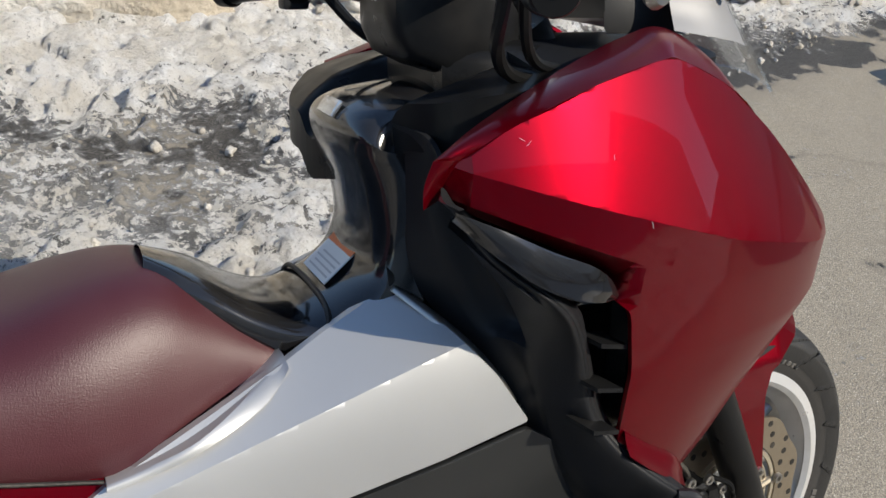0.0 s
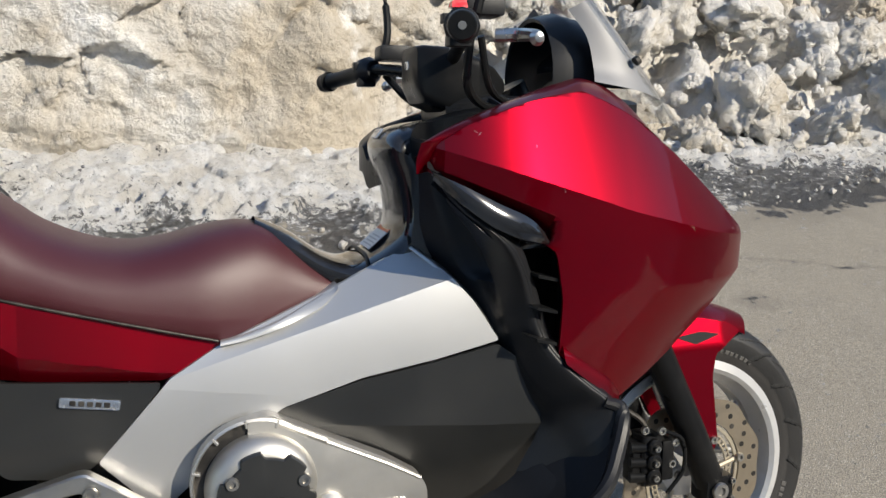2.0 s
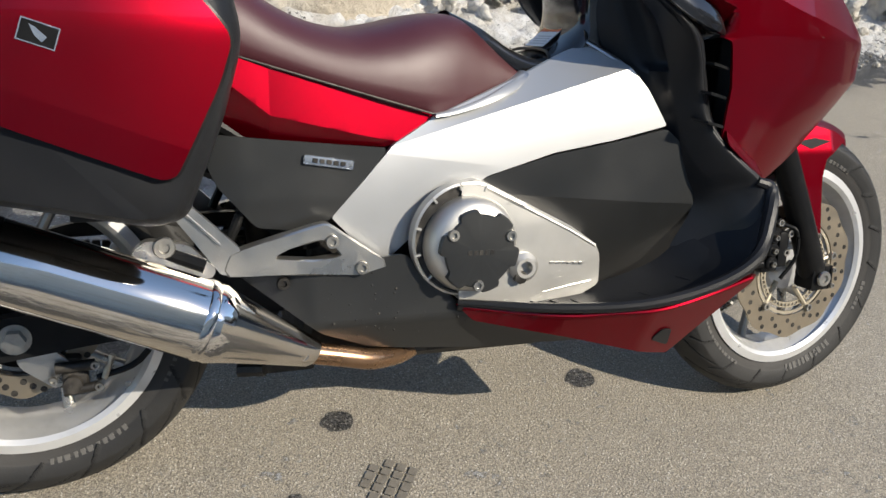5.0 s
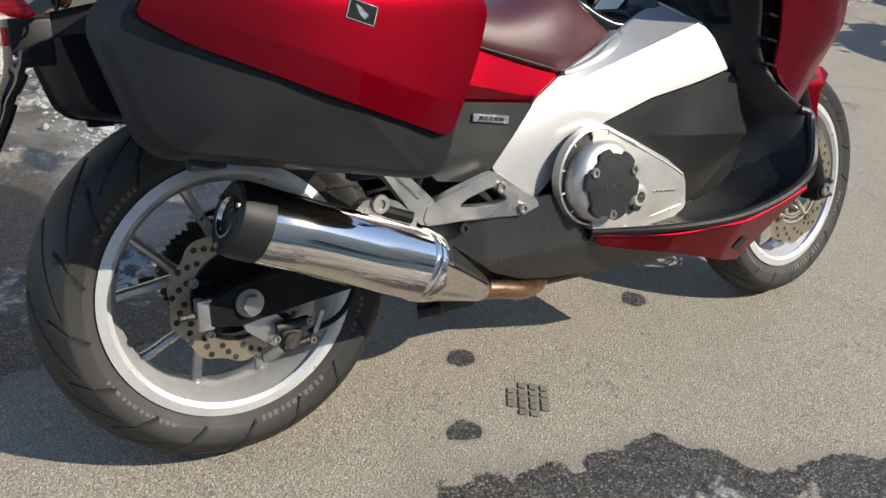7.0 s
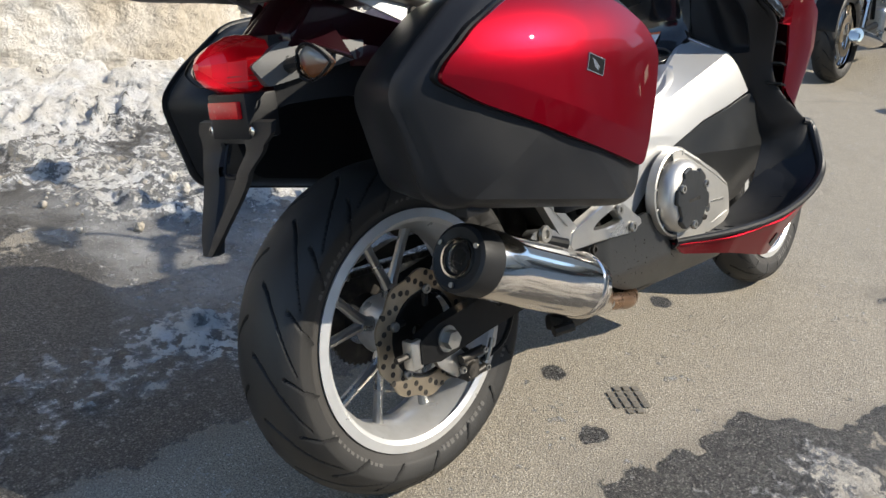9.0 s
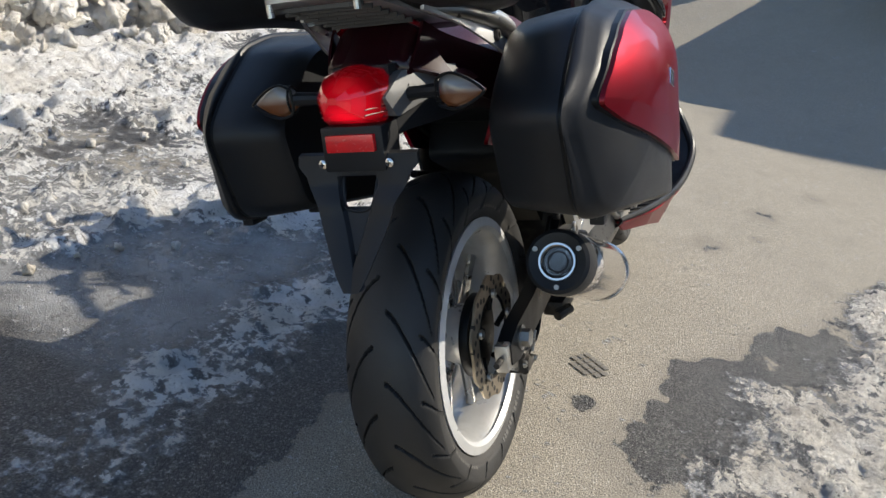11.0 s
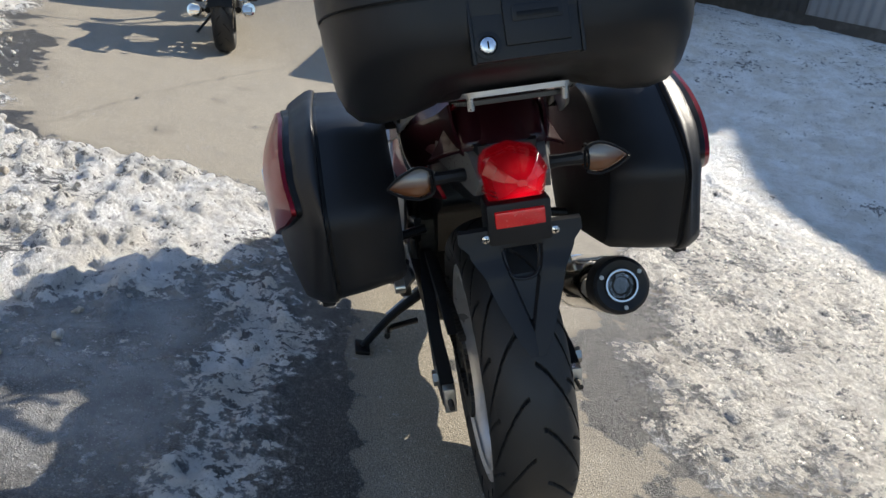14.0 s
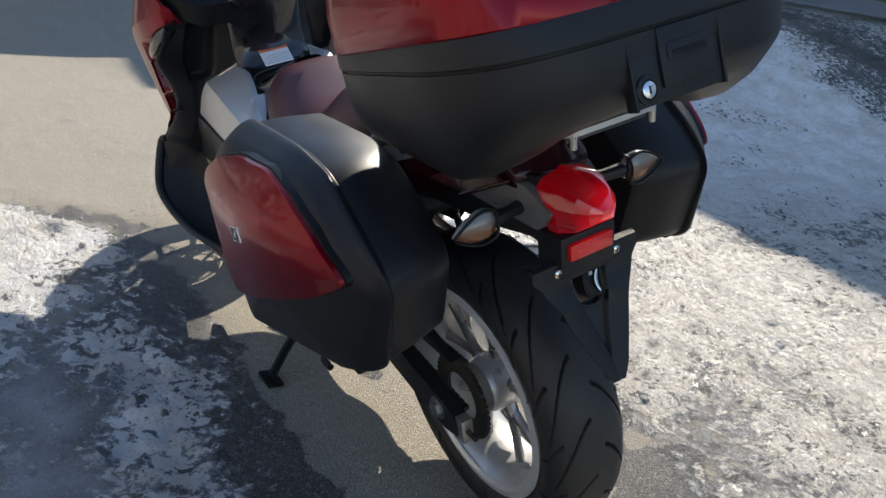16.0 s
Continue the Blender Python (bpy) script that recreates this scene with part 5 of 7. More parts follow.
belly_out = fillet([(0.330, 0.384), (0.345, 0.404), (0.45, 0.402), (0.598, 0.414), (0.66, 0.36), (0.71, 0.305), (0.86, 0.272), (1.045, 0.222), (1.03, 0.208), (0.745, 0.221), (0.600, 0.236), (0.545, 0.246), (0.463, 0.280)], 0.01)
rb, lb = both("belly_panel", panel(belly_out, belly_y, 0.008), GREY, bike, "dark grey belly panel with mud splashes")
for s, b in ((-1, rb), (1, lb)):
    bolt(b, (0.396, s * 0.182, 0.376), 0.011, s, IRON)
rs = random.Random(8)
for s, b in ((-1, rb), (1, lb)):
    specks = []
    while len(specks) < 70:
        x, z = 0.46 + 0.30 * rs.random() ** 1.3, 0.27 + 0.12 * rs.random()
        r = 0.0008 + 0.0018 * rs.random() ** 2
        if z < 0.40 - 0.35 * max(0.0, x - 0.62):
            specks.append(moved(lathe([(r, 0.0), (r * 0.7, -r * 0.5), (0.0002, -r * 0.7)], 7, (0, 0, 0), closed=False), Matrix.Translation((x, s * -belly_y(x, z), z)) @ Matrix.Rotation(0 if s < 0 else math.pi, 4, "Z")))
    tagged(part("mud_specks", joined(*specks), IRON, b), "dark mud specks", "", "", "stuff")
part("sump", box((0.48, -0.10, 0.205), (0.92, 0.10, 0.25), 0.02, 2), IRON, bike)


def redbelly_y(x, z):
    top = line([(0.687, 0.322), (0.87, 0.310), (1.03, 0.322), (1.21, 0.376)], x)
    edge = line([(0.687, 0.198), (0.87, 0.262), (1.03, 0.305), (1.21, 0.322)], x)
    return -(edge - line([(0.68, 0.20), (0.9, 0.55), (1.2, 0.6)], x) * max(0, top - z))


rl_out = fillet([(0.687, 0.324), (0.78, 0.316), (0.87, 0.311), (1.03, 0.323), (1.13, 0.346), (1.212, 0.378), (1.216, 0.360), (1.165, 0.290), (1.105, 0.205), (1.055, 0.214), (0.874, 0.262), (0.72, 0.292)], 0.006)
rr, lr = both("belly_spoiler", panel(rl_out, redbelly_y, 0.006, 0.018), RED, bike, "crimson lower spoiler under the footboard")
both("spoiler_bevel", tube([(x, redbelly_y(x, z - 0.004) - 0.002, z - 0.004) for x, z in ((0.70, 0.323), (0.78, 0.316), (0.87, 0.311), (0.95, 0.316), (1.03, 0.323), (1.13, 0.346), (1.205, 0.374))], 0.0042, 8, 40), RED, bike, "bright upper bevel of the spoiler")
both("spoiler_vent", panel(fillet([(1.045, 0.248), (1.092, 0.228), (1.082, 0.268), (1.060, 0.272)], 0.008), lambda x, z: redbelly_y(x, z) - 0.003, 0.004, 0.01), BLACK, rr)

# footboard, its raised edge and the leg shield
fb_in = [(0.70, -0.165, 0.326), (0.85, -0.172, 0.330), (0.97, -0.178, 0.336), (1.09, -0.185, 0.374), (1.15, -0.19, 0.43)]
fb_out = [(0.69, -0.205, 0.330), (0.85, -0.262, 0.324), (1.00, -0.302, 0.330), (1.12, -0.322, 0.358), (1.195, -0.325, 0.40)]
foot = both("footboard", strip(fb_in, fb_out, (0, 0, -0.012), 20, 8, (0, 0, -0.010)), BLACK, bike, "ribbed black footboard")
for s, f in ((-1, foot[0]), (1, foot[1])):
    ribs = []
    for k in range(9):
        x = 0.80 + k * 0.038
        z = line([(0.70, 0.326), (0.97, 0.322), (1.09, 0.350), (1.15, 0.40)], x) - 0.002
        ribs.append(moved(box((-0.0015, -0.032, -0.006), (0.0015, 0.032, -0.002), 0.0008, 1), Matrix.Translation((x, s * (0.225 + 0.05 * (x - 0.8)), z)) @ Matrix.Rotation(radians(s * -22), 4, "Z")))
    part("tread_ribs", joined(*ribs), BLACK, f)
edge_path = [(0.69, -0.203, 0.328), (0.85, -0.264, 0.324), (1.00, -0.304, 0.332), (1.12, -0.325, 0.362), (1.200, -0.328, 0.405), (1.240, -0.305, 0.460), (1.262, -0.276, 0.518), (1.236, -0.268, 0.534)]
both("footwell_front", strip([(1.10, -0.185, 0.366), (1.155, -0.188, 0.43), (1.195, -0.198, 0.48), (1.225, -0.212, 0.528)], [(1.14, -0.320, 0.366), (1.198, -0.324, 0.405), (1.236, -0.302, 0.460), (1.256, -0.272, 0.516)], (0.008, 0, 0), 20, 8, (0.006, 0, 0)), BLACK, bike, "black front wall of the footwell")
both("footboard_edge", tube(edge_path, [0.006, 0.009, 0.010, 0.011, 0.012, 0.013, 0.013, 0.009], 10, 60), BLACK, bike)
# each row: tunnel, hollow, rear edge, ridge, turn into the louvres
SHIELD = [
    ((0.965, -0.090, 0.945), (0.978, -0.145, 0.940), (0.968, -0.200, 0.925), (0.952, -0.238, 0.905), (0.962, -0.252, 0.896)),
    ((0.975, -0.095, 0.860), (1.004, -0.150, 0.857), (0.990, -0.212, 0.853), (0.990, -0.260, 0.850), (1.018, -0.256, 0.842)),
    ((0.980, -0.098, 0.800), (1.032, -0.160, 0.800), (1.030, -0.220, 0.800), (1.052, -0.273, 0.798), (1.082, -0.258, 0.790)),
    ((1.000, -0.105, 0.750), (1.050, -0.165, 0.750), (1.060, -0.212, 0.750), (1.088, -0.258, 0.750), (1.108, -0.246, 0.748)),
    ((1.050, -0.150, 0.690), (1.075, -0.180, 0.690), (1.085, -0.204, 0.690), (1.113, -0.240, 0.695), (1.132, -0.230, 0.696)),
    ((1.085, -0.170, 0.630), (1.098, -0.188, 0.630), (1.106, -0.205, 0.632), (1.132, -0.238, 0.642), (1.150, -0.228, 0.645)),
    ((1.110, -0.182, 0.580), (1.119, -0.198, 0.580), (1.130, -0.214, 0.578), (1.158, -0.250, 0.601), (1.174, -0.240, 0.605)),
    ((1.135, -0.186, 0.530), (1.145, -0.205, 0.535), (1.162, -0.227, 0.540), (1.196, -0.263, 0.565), (1.210, -0.252, 0.570)),
    ((1.160, -0.190, 0.480), (1.180, -0.218, 0.490), (1.206, -0.246, 0.508), (1.238, -0.272, 0.532), (1.250, -0.262, 0.535)),
    ((1.120, -0.188, 0.400), (1.190, -0.240, 0.420), (1.225, -0.280, 0.450), (1.255, -0.280, 0.505), (1.262, -0.270, 0.505))]


def shield():
    """The rider's leg shield with the hollow of its pocket, its rear edge and its ridge."""
    lines = [spline([row[k] for row in SHIELD], 90) for k in range(5)]
    rows = []
    for i in range(91):
        row = spline([c[i] for c in lines], 44)
        for j, p in enumerate(row):
            across, along = j / 44, i / 90
            deep = soft(across, 0.14, 0.19) * (1 - soft(across, 0.42, 0.47)) * soft(along, 0.06, 0.09) * (1 - soft(along, 0.36, 0.39))
            p.x += 0.030 * deep
        rows.append([tuple(p) for p in row] + [tuple(row[-1] + Vector((0.004, 0.045, -0.004)))])
    return grid_shell(rows, (0.006, 0.002, 0))


both("leg_shield", shield(), BLACK, bike, "black leg shield with a hollow pocket", 50)
BLADE_TOP = [(0.955, -0.258, 0.897), (1.000, -0.268, 0.877), (1.050, -0.273, 0.852), (1.095, -0.273, 0.832), (1.122, -0.268, 0.812), (1.136, -0.260, 0.795)]
BLADE_CREST = [(0.958, -0.247, 0.886), (0.995, -0.268, 0.852), (1.035, -0.279, 0.822), (1.075, -0.280, 0.803), (1.108, -0.273, 0.793), (1.136, -0.260, 0.788)]
BLADE_LOW = [(0.958, -0.238, 0.878), (0.994, -0.258, 0.842), (1.034, -0.266, 0.806), (1.070, -0.254, 0.784), (1.100, -0.240, 0.778), (1.134, -0.250, 0.782)]


def blade():
    """A swept blade: a flat upper face, a rounded crest, a hollow underside."""
    a, b, c = spline(BLADE_TOP, 36), spline(BLADE_CREST, 36), spline(BLADE_LOW, 36)
    rows = []
    for p, q, r in zip(a, b, c):
        row = [p.lerp(q, k / 5) + Vector((0, -0.003, 0.001)) * math.sin(math.pi * k / 5) for k in range(5)]
        row += [q.lerp(p, 0.06) , q, q.lerp(r, 0.06)]
        row += [q.lerp(r, k / 6) + Vector((0.006, 0.008, 0.004)) * math.sin(math.pi * k / 6) for k in range(1, 7)]
        rows.append(row)
    return grid_shell(rows, (0.004, 0.006, -0.002))


LIP_TOP = [(1.170, -0.252, 0.622), (1.215, -0.243, 0.590), (1.262, -0.236, 0.556), (1.285, -0.226, 0.530)]
LIP_LOW = [(1.172, -0.262, 0.598), (1.205, -0.262, 0.572), (1.250, -0.255, 0.540), (1.282, -0.238, 0.514)]
both("fairing_lip", strip(LIP_TOP, LIP_LOW, (0, 0.002, 0), 16, 5, (0.002, 0.005, 0.002)), RED, bike, "flared lower lip of the fairing")
both("shield_blade", blade(), GLOSS, bike, "black shield blade under the fairing", 40)
for k in range(3):
    z = 0.745 - k * 0.050
    both("radiator_louvre", strip([(1.110, -0.225, z), (1.145, -0.228, z - 0.008)], [(1.122, -0.260, z - 0.004), (1.156, -0.258, z - 0.012)], (0, 0, 0), 4, 3, (0, 0, -0.005)), FORK, bike)
part("front_bulkhead", joined(box((1.06, -0.11, 0.42), (1.20, 0.11, 0.94), 0.03, 3), box((1.19, -0.20, 0.58), (1.36, 0.20, 0.95), 0.04, 3)), FORK, bike, "dark inner structure of the fairing")


# front fairing: three facets that meet in crisp creases
TOP_LINE = [(0.90, 0.865), (0.968, 0.938), (1.010, 0.965), (1.105, 1.000), (1.185, 1.016), (1.215, 1.014), (1.295, 0.984), (1.387, 0.925), (1.55, 0.80)]
FAIR_FOLD = [(0.90, 0.951), (1.275, 0.835), (1.46, 0.792), (1.66, 0.760)]


def crease_z(x):
    return reach(FAIR_FOLD, x)


def fairing_y(x, z):
    h = z - crease_z(x)
    w = 0.286 - (0.32 * h if h > 0 else 0.15 * -h)
    over = max(0.0, z - reach(TOP_LINE, x))
    w = max(0.07, w - 2.2 * min(over, 0.03) - 0.8 * max(0.0, over - 0.03))
    w -= 1.1 * max(0.0, line([(0.94, 0.911), (1.14, 0.831), (1.15, 0.0)], x) - z)
    w -= 0.9 * max(0.0, 0.975 - x)
    if x < 1.12:
        return -(w - 1.6 * (1.12 - x) ** 2)
    nose = line([(0.50, 1.44), (0.60, 1.52), (0.66, 1.58), (0.71, 1.625), (0.79, 1.625), (0.90, 1.545), (1.00, 1.46), (1.06, 1.42)], z)
    u = min(1.0, (x - 1.12) / (nose - 1.12))
    return -w * math.sqrt(max(0.0, 1 - u ** 2.2))


fair_out = fillet([(0.956, 0.897), (0.964, 0.936), (1.010, 0.965), (1.105, 1.000), (1.185, 1.016), (1.215, 1.014), (1.295, 0.984), (1.387, 0.925), (1.470, 0.861), (1.550, 0.800), (1.596, 0.770), (1.602, 0.715), (1.545, 0.672), (1.480, 0.635), (1.410, 0.585), (1.340, 0.545), (1.282, 0.514), (1.166, 0.590), (1.164, 0.700), (1.148, 0.770), (1.124, 0.808), (1.060, 0.850), (0.996, 0.880)], 0.008)
FAIR_CUTS = (((0.94, 0.911), (1.14, 0.831)), ((0.975, 0), (0.975, 1)))
rf, lf = both("front_fairing", panel(fair_out, fairing_y, 0.006, 0.014, cuts=FAIR_CUTS, folds=(FAIR_FOLD, TOP_LINE)), RED, bike, "glossy crimson front fairing with fine scratches", 16)
marks = [joined(*[moved(box((-a * 0.45, -0.00015, -0.00015), (a * 0.45, 0.00015, 0.00015), 0), Matrix.Translation((x, fairing_y(x, z) - 0.0005, z)) @ Matrix.Rotation(radians(q), 4, "Y")) for x, z, a, q in ((1.02, 0.955, 0.009, 30), (1.025, 0.952, 0.006, -50), (1.11, 0.935, 0.006, 80), (1.15, 0.87, 0.008, 75))])]
tagged(part("scratch", marks[0], WHITE, rf), "fine white scratches in the paint", "", "", "stuff")
both("lower_lip", panel(fillet([(1.171, 0.592), (1.282, 0.514), (1.278, 0.540), (1.186, 0.608)], 0.004), lambda x, z: fairing_y(x, z) - 0.004, 0.008, 0.01), RED, bike)
# headlamp glass and indicators along the top front edge
FAIR_EDGE = [(0.968, 0.938), (1.010, 0.965), (1.105, 1.000), (1.185, 1.016), (1.215, 1.014), (1.295, 0.984), (1.360, 0.943)]
FAIR_INNER = [(0.944, -0.236, 0.938), (1.000, -0.218, 0.966), (1.105, -0.188, 1.006), (1.185, -0.172, 1.032), (1.235, -0.166, 1.040), (1.310, -0.140, 1.015), (1.372, -0.110, 0.962)]
for side in (-1, 1):
    edge = [(x, fairing_y(x, z - 0.0005) - 0.0005, z - 0.0005) for x, z in FAIR_EDGE]
    band = strip(edge, FAIR_INNER, (0, -0.003, 0.004), 48, 8, (0, 0.004, -0.006)) if side < 0 else mirrored(strip(edge[1:], FAIR_INNER[1:], (0, -0.003, 0.004), 40, 8, (0, 0.004, -0.006)))
    part("fairing_top", band, RED, bike, "crimson upper edge of the fairing", 40)
part("fairing_rear", strip([(0.967, fairing_y(0.968, 0.937), 0.9385), (0.9585, fairing_y(0.960, 0.915), 0.915), (0.9575, fairing_y(0.958, 0.898), 0.896)], [(0.944, -0.236, 0.9385), (0.938, -0.231, 0.915), (0.938, -0.229, 0.893)], (-0.002, -0.002, 0), 10, 4, (0.004, 0.004, 0)), RED, bike, "crimson rear edge of the fairing")
lamp_out = fillet([(1.300, 0.986), (1.345, 0.975), (1.440, 0.915), (1.530, 0.840), (1.590, 0.785), (1.550, 0.803), (1.470, 0.864), (1.387, 0.928)], 0.003)
lamps = both("headlamp", panel([(x, z + 0.004) for x, z in lamp_out], lambda x, z: fairing_y(x, z) - 0.004, 0.010, 0.0125), GLASS, bike, "clear headlamp glass along the fairing edge")
for o in lamps:
    o.visible_shadow = False
ind = panel(fillet([(1.290, 0.992), (1.330, 0.976), (1.372, 0.944), (1.335, 0.960)], 0.004), lambda x, z: fairing_y(x, z) - 0.0055, 0.004, 0.01)
both("front_indicator", ind, AMBER, bike, "amber front indicator")
part("nose_closing", ring_loft([[(x, y, z) for y, z in ((-w, lo), (w, lo), (w, hi), (-w, hi))] for x, w, lo, hi in ((1.18, 0.18, 0.62, 0.94), (1.38, 0.13, 0.68, 0.90), (1.56, 0.04, 0.72, 0.82))]), FORK, bike)

# dash: matt shoulder behind the screen, gloss centre cover in front of the seat
dash_out = fillet([(0.925, 0.10), (0.932, 0.175), (0.975, 0.225), (1.08, 0.235), (1.22, 0.215), (1.33, 0.12), (1.34, 0.0), (1.33, -0.12), (1.22, -0.205), (1.05, -0.195), (0.985, -0.150), (0.955, -0.06)], 0.04)
part("dash_shoulder", panel(dash_out, lambda x, y: line([(0.92, 0.925), (0.945, 0.950), (0.975, 0.972), (1.03, 0.990), (1.10, 1.003), (1.35, 1.015)], x) - 0.25 * y * y - 0.035 * soft(0.11 - abs(y), 0, 0.04) * (1 - soft(x, 1.0, 1.1)), -0.048, 0.015, "z", 0.018), FORK, bike, "matt black dash shoulder")


def centre_section(x, z, w, drop, nx, nz):
    ring = []
    for k in range(33):
        q = math.pi * k / 32
        y, d = -w * math.cos(q) * (1 - 0.0), drop * (1 - math.sin(q) ** 0.45)
        ring.append((x - nx * d, y, z - nz * d))
    return ring


stations = [(0.722, 0.814, 0.036, 0.02, 0.3, 0.95), (0.775, 0.790, 0.066, 0.03, 0.3, 0.95), (0.825, 0.757, 0.082, 0.03, 0.1, 1.0), (0.868, 0.742, 0.092, 0.03, -0.1, 1.0), (0.905, 0.752, 0.098, 0.04, -0.35, 0.93), (0.938, 0.778, 0.100, 0.05, -0.7, 0.7), (0.948, 0.815, 0.100, 0.06, -0.95, 0.3), (0.940, 0.865, 0.102, 0.07, -1.0, 0.05), (0.922, 0.915, 0.105, 0.07, -1.0, 0.05), (0.926, 0.945, 0.102, 0.06, -0.7, 0.7), (0.955, 0.964, 0.095, 0.05, -0.3, 0.95), (1.010, 0.974, 0.085, 0.04, -0.1, 1.0), (1.060, 0.978, 0.06, 0.03, 0, 1)]
fine_stations = [tuple(a) + tuple(b) for a, b in zip(spline([q[:3] for q in stations], 60), spline([q[3:] for q in stations], 60))]
part("centre_cover", grid_shell([centre_section(*q) for q in fine_stations], (0.012, 0, -0.012)), GLOSS, bike, "dusty gloss black centre cover", 50)
part("cover_seam", tube([(0.893, -0.097, 0.724), (0.897, -0.07, 0.748), (0.899, 0, 0.752), (0.897, 0.07, 0.748), (0.893, 0.097, 0.724)], 0.003, 8, 16), IRON, bike)
lab = part("warning_label", moved(box((-0.026, -0.038, -0.0008), (0.026, 0.038, 0.0008), 0), Matrix.Translation((0.928, 0.005, 0.7735)) @ Matrix.Rotation(radians(-40), 4, "Y")), WHITE, bike, "white warning label with an orange stripe")
part("label_stripe", moved(box((0.016, -0.038, -0.0008), (0.026, 0.038, 0.0014), 0), Matrix.Translation((0.928, 0.005, 0.7735)) @ Matrix.Rotation(radians(-40), 4, "Y")), ORANGE, lab)
part("label_lines", joined(*[moved(box((-0.02 + k * 0.007, -0.032, 0.0009), (-0.0175 + k * 0.007, 0.030 - 0.006 * (k % 2), 0.0012), 0), Matrix.Translation((0.928, 0.005, 0.7735)) @ Matrix.Rotation(radians(-40), 4, "Y")) for k in range(4)]), PRINT, lab)
part("name_badge", moved(box((-0.010, -0.024, -0.002), (0.010, 0.024, 0.003), 0.002), Matrix.Translation((0.929, -0.008, 0.951)) @ Matrix.Rotation(radians(-52), 4, "Y")), BADGE, bike, "chrome badge with plain bars")
part("ignition_socket", lathe([(0.016, 0), (0.016, 0.006), (0.008, 0.006), (0.008, 0.0)], 20, (0.96, -0.082, 0.775), "x"), IRON, bike)

# seat
seat_rows = [(-0.10, 0.835, 0.100, 0.795), (0.0, 0.856, 0.116, 0.788), (0.06, 0.876, 0.126, 0.780), (0.12, 0.890, 0.132, 0.772), (0.20, 0.894, 0.138, 0.760), (0.27, 0.887, 0.142, 0.745), (0.32, 0.868, 0.144, 0.733), (0.36, 0.840, 0.145, 0.722), (0.40, 0.812, 0.146, 0.711), (0.46, 0.787, 0.148, 0.694), (0.52, 0.778, 0.149, 0.678), (0.58, 0.786, 0.148, 0.663), (0.64, 0.801, 0.144, 0.648), (0.69, 0.808, 0.134, 0.642), (0.73, 0.803, 0.121, 0.650), (0.77, 0.778, 0.108, 0.664), (0.81, 0.747, 0.096, 0.684), (0.84, 0.722, 0.085, 0.698), (0.853, 0.710, 0.075, 0.702)]


def seat_ring(x, top, w, bot):
    ring = []
    for k in range(25):
        q = math.pi * k / 24
        c, s = math.cos(q), math.sin(q)
        ring.append((x, -w * math.copysign(abs(c) ** 0.62, c), bot + (top - bot) * abs(s) ** 0.80))
    return ring + [(x, w * 0.9, bot - 0.012), (x, -w * 0.9, bot - 0.012)]


curves = [spline([(r[0], 0, r[i]) for r in seat_rows], 68) for i in (1, 2, 3)]
fine = [(c[0].x, c[0].z, c[1].z, c[2].z) for c in zip(*curves)]
part("seat", ring_loft([seat_ring(*r) for r in fine]), LEATHER, bike, "smooth maroon vinyl two-up seat", 60)

# engine's clutch cover
cc = part("engine_cover", panel(fillet([(0.690, 0.532), (0.72, 0.540), (0.81, 0.496), (0.90, 0.452), (0.955, 0.416), (0.966, 0.395), (0.968, 0.340), (0.922, 0.318), (0.76, 0.312), (0.69, 0.330)], 0.010), lambda x, z: -(0.205 - 0.06 * max(0, x - 0.80) - 0.06 * max(0, z - 0.46)), 0.03), CAST, bike, "cast aluminium engine side cover")
part("cover_rib", joined(tube([(0.775, -0.2025, 0.325), (0.95, -0.1945, 0.347)], 0.003, 8), tube([(0.735, -0.197, 0.525), (0.805, -0.201, 0.492)], 0.006, 8), tube([(0.805, -0.202, 0.490), (0.90, -0.197, 0.443), (0.955, -0.194, 0.412)], 0.0035, 8)), CAST, cc)
part("casting_bars", joined(*[box((0.862 + k * 0.012, -0.2030 + 0.0006 * k, 0.385 - 0.001 * k), (0.870 + k * 0.012, -0.199 + 0.0006 * k, 0.389 - 0.001 * k), 0) for k in range(6)]), ALU, cc)
part("sensor_boss", lathe([(0.026, 0.0), (0.026, -0.012), (0.018, -0.02), (0.012, -0.02), (0.010, -0.004), (0.0005, -0.004), (0.0005, 0)], 20, (0.808, -0.200, 0.385)), CAST, cc)
part("sensor_plug", joined(lathe([(0.012, 0.0), (0.012, -0.010), (0.0005, -0.012), (0.0005, 0)], 7, (0.800, -0.208, 0.368)), box((0.795, -0.216, 0.360), (0.812, -0.206, 0.372), 0.002, 1)), IRON, cc)
part("clutch_ring", lathe([(0.0985, -0.004), (0.099, 0.016), (0.094, 0.016), (0.0925, -0.002), (0.0945, -0.006)], 72, (0.704, -0.197, 0.437)), CAST, cc)
part("ring_shadow_gap", lathe([(0.095, 0.0), (0.095, 0.004), (0.07, 0.004), (0.07, 0.0)], 64, (0.704, -0.196, 0.437)), IRON, cc)
part("clutch_dome", lathe([(0.083, 0.03), (0.083, -0.008), (0.080, -0.020), (0.072, -0.031), (0.058, -0.036), (0.0005, -0.036), (0.0005, 0.03)], 64, (0.708, -0.196, 0.430)), CAST, cc)
cap = []
n = 120
for k in range(n + 1):
    q = 2 * math.pi * k / n
    lobe = 0.5 + 0.5 * math.tanh(7 * math.cos(q * 6 + 1.2))
    r = 0.0625 + 0.0095 * lobe
    cap.append([(0.713 + a * r * math.cos(q), y, 0.424 + a * r * math.sin(q)) for a, y in ((1.0, -0.226), (1.0, -0.2350), (0.965, -0.2375), (0.60, -0.2388), (0.02, -0.2394))])
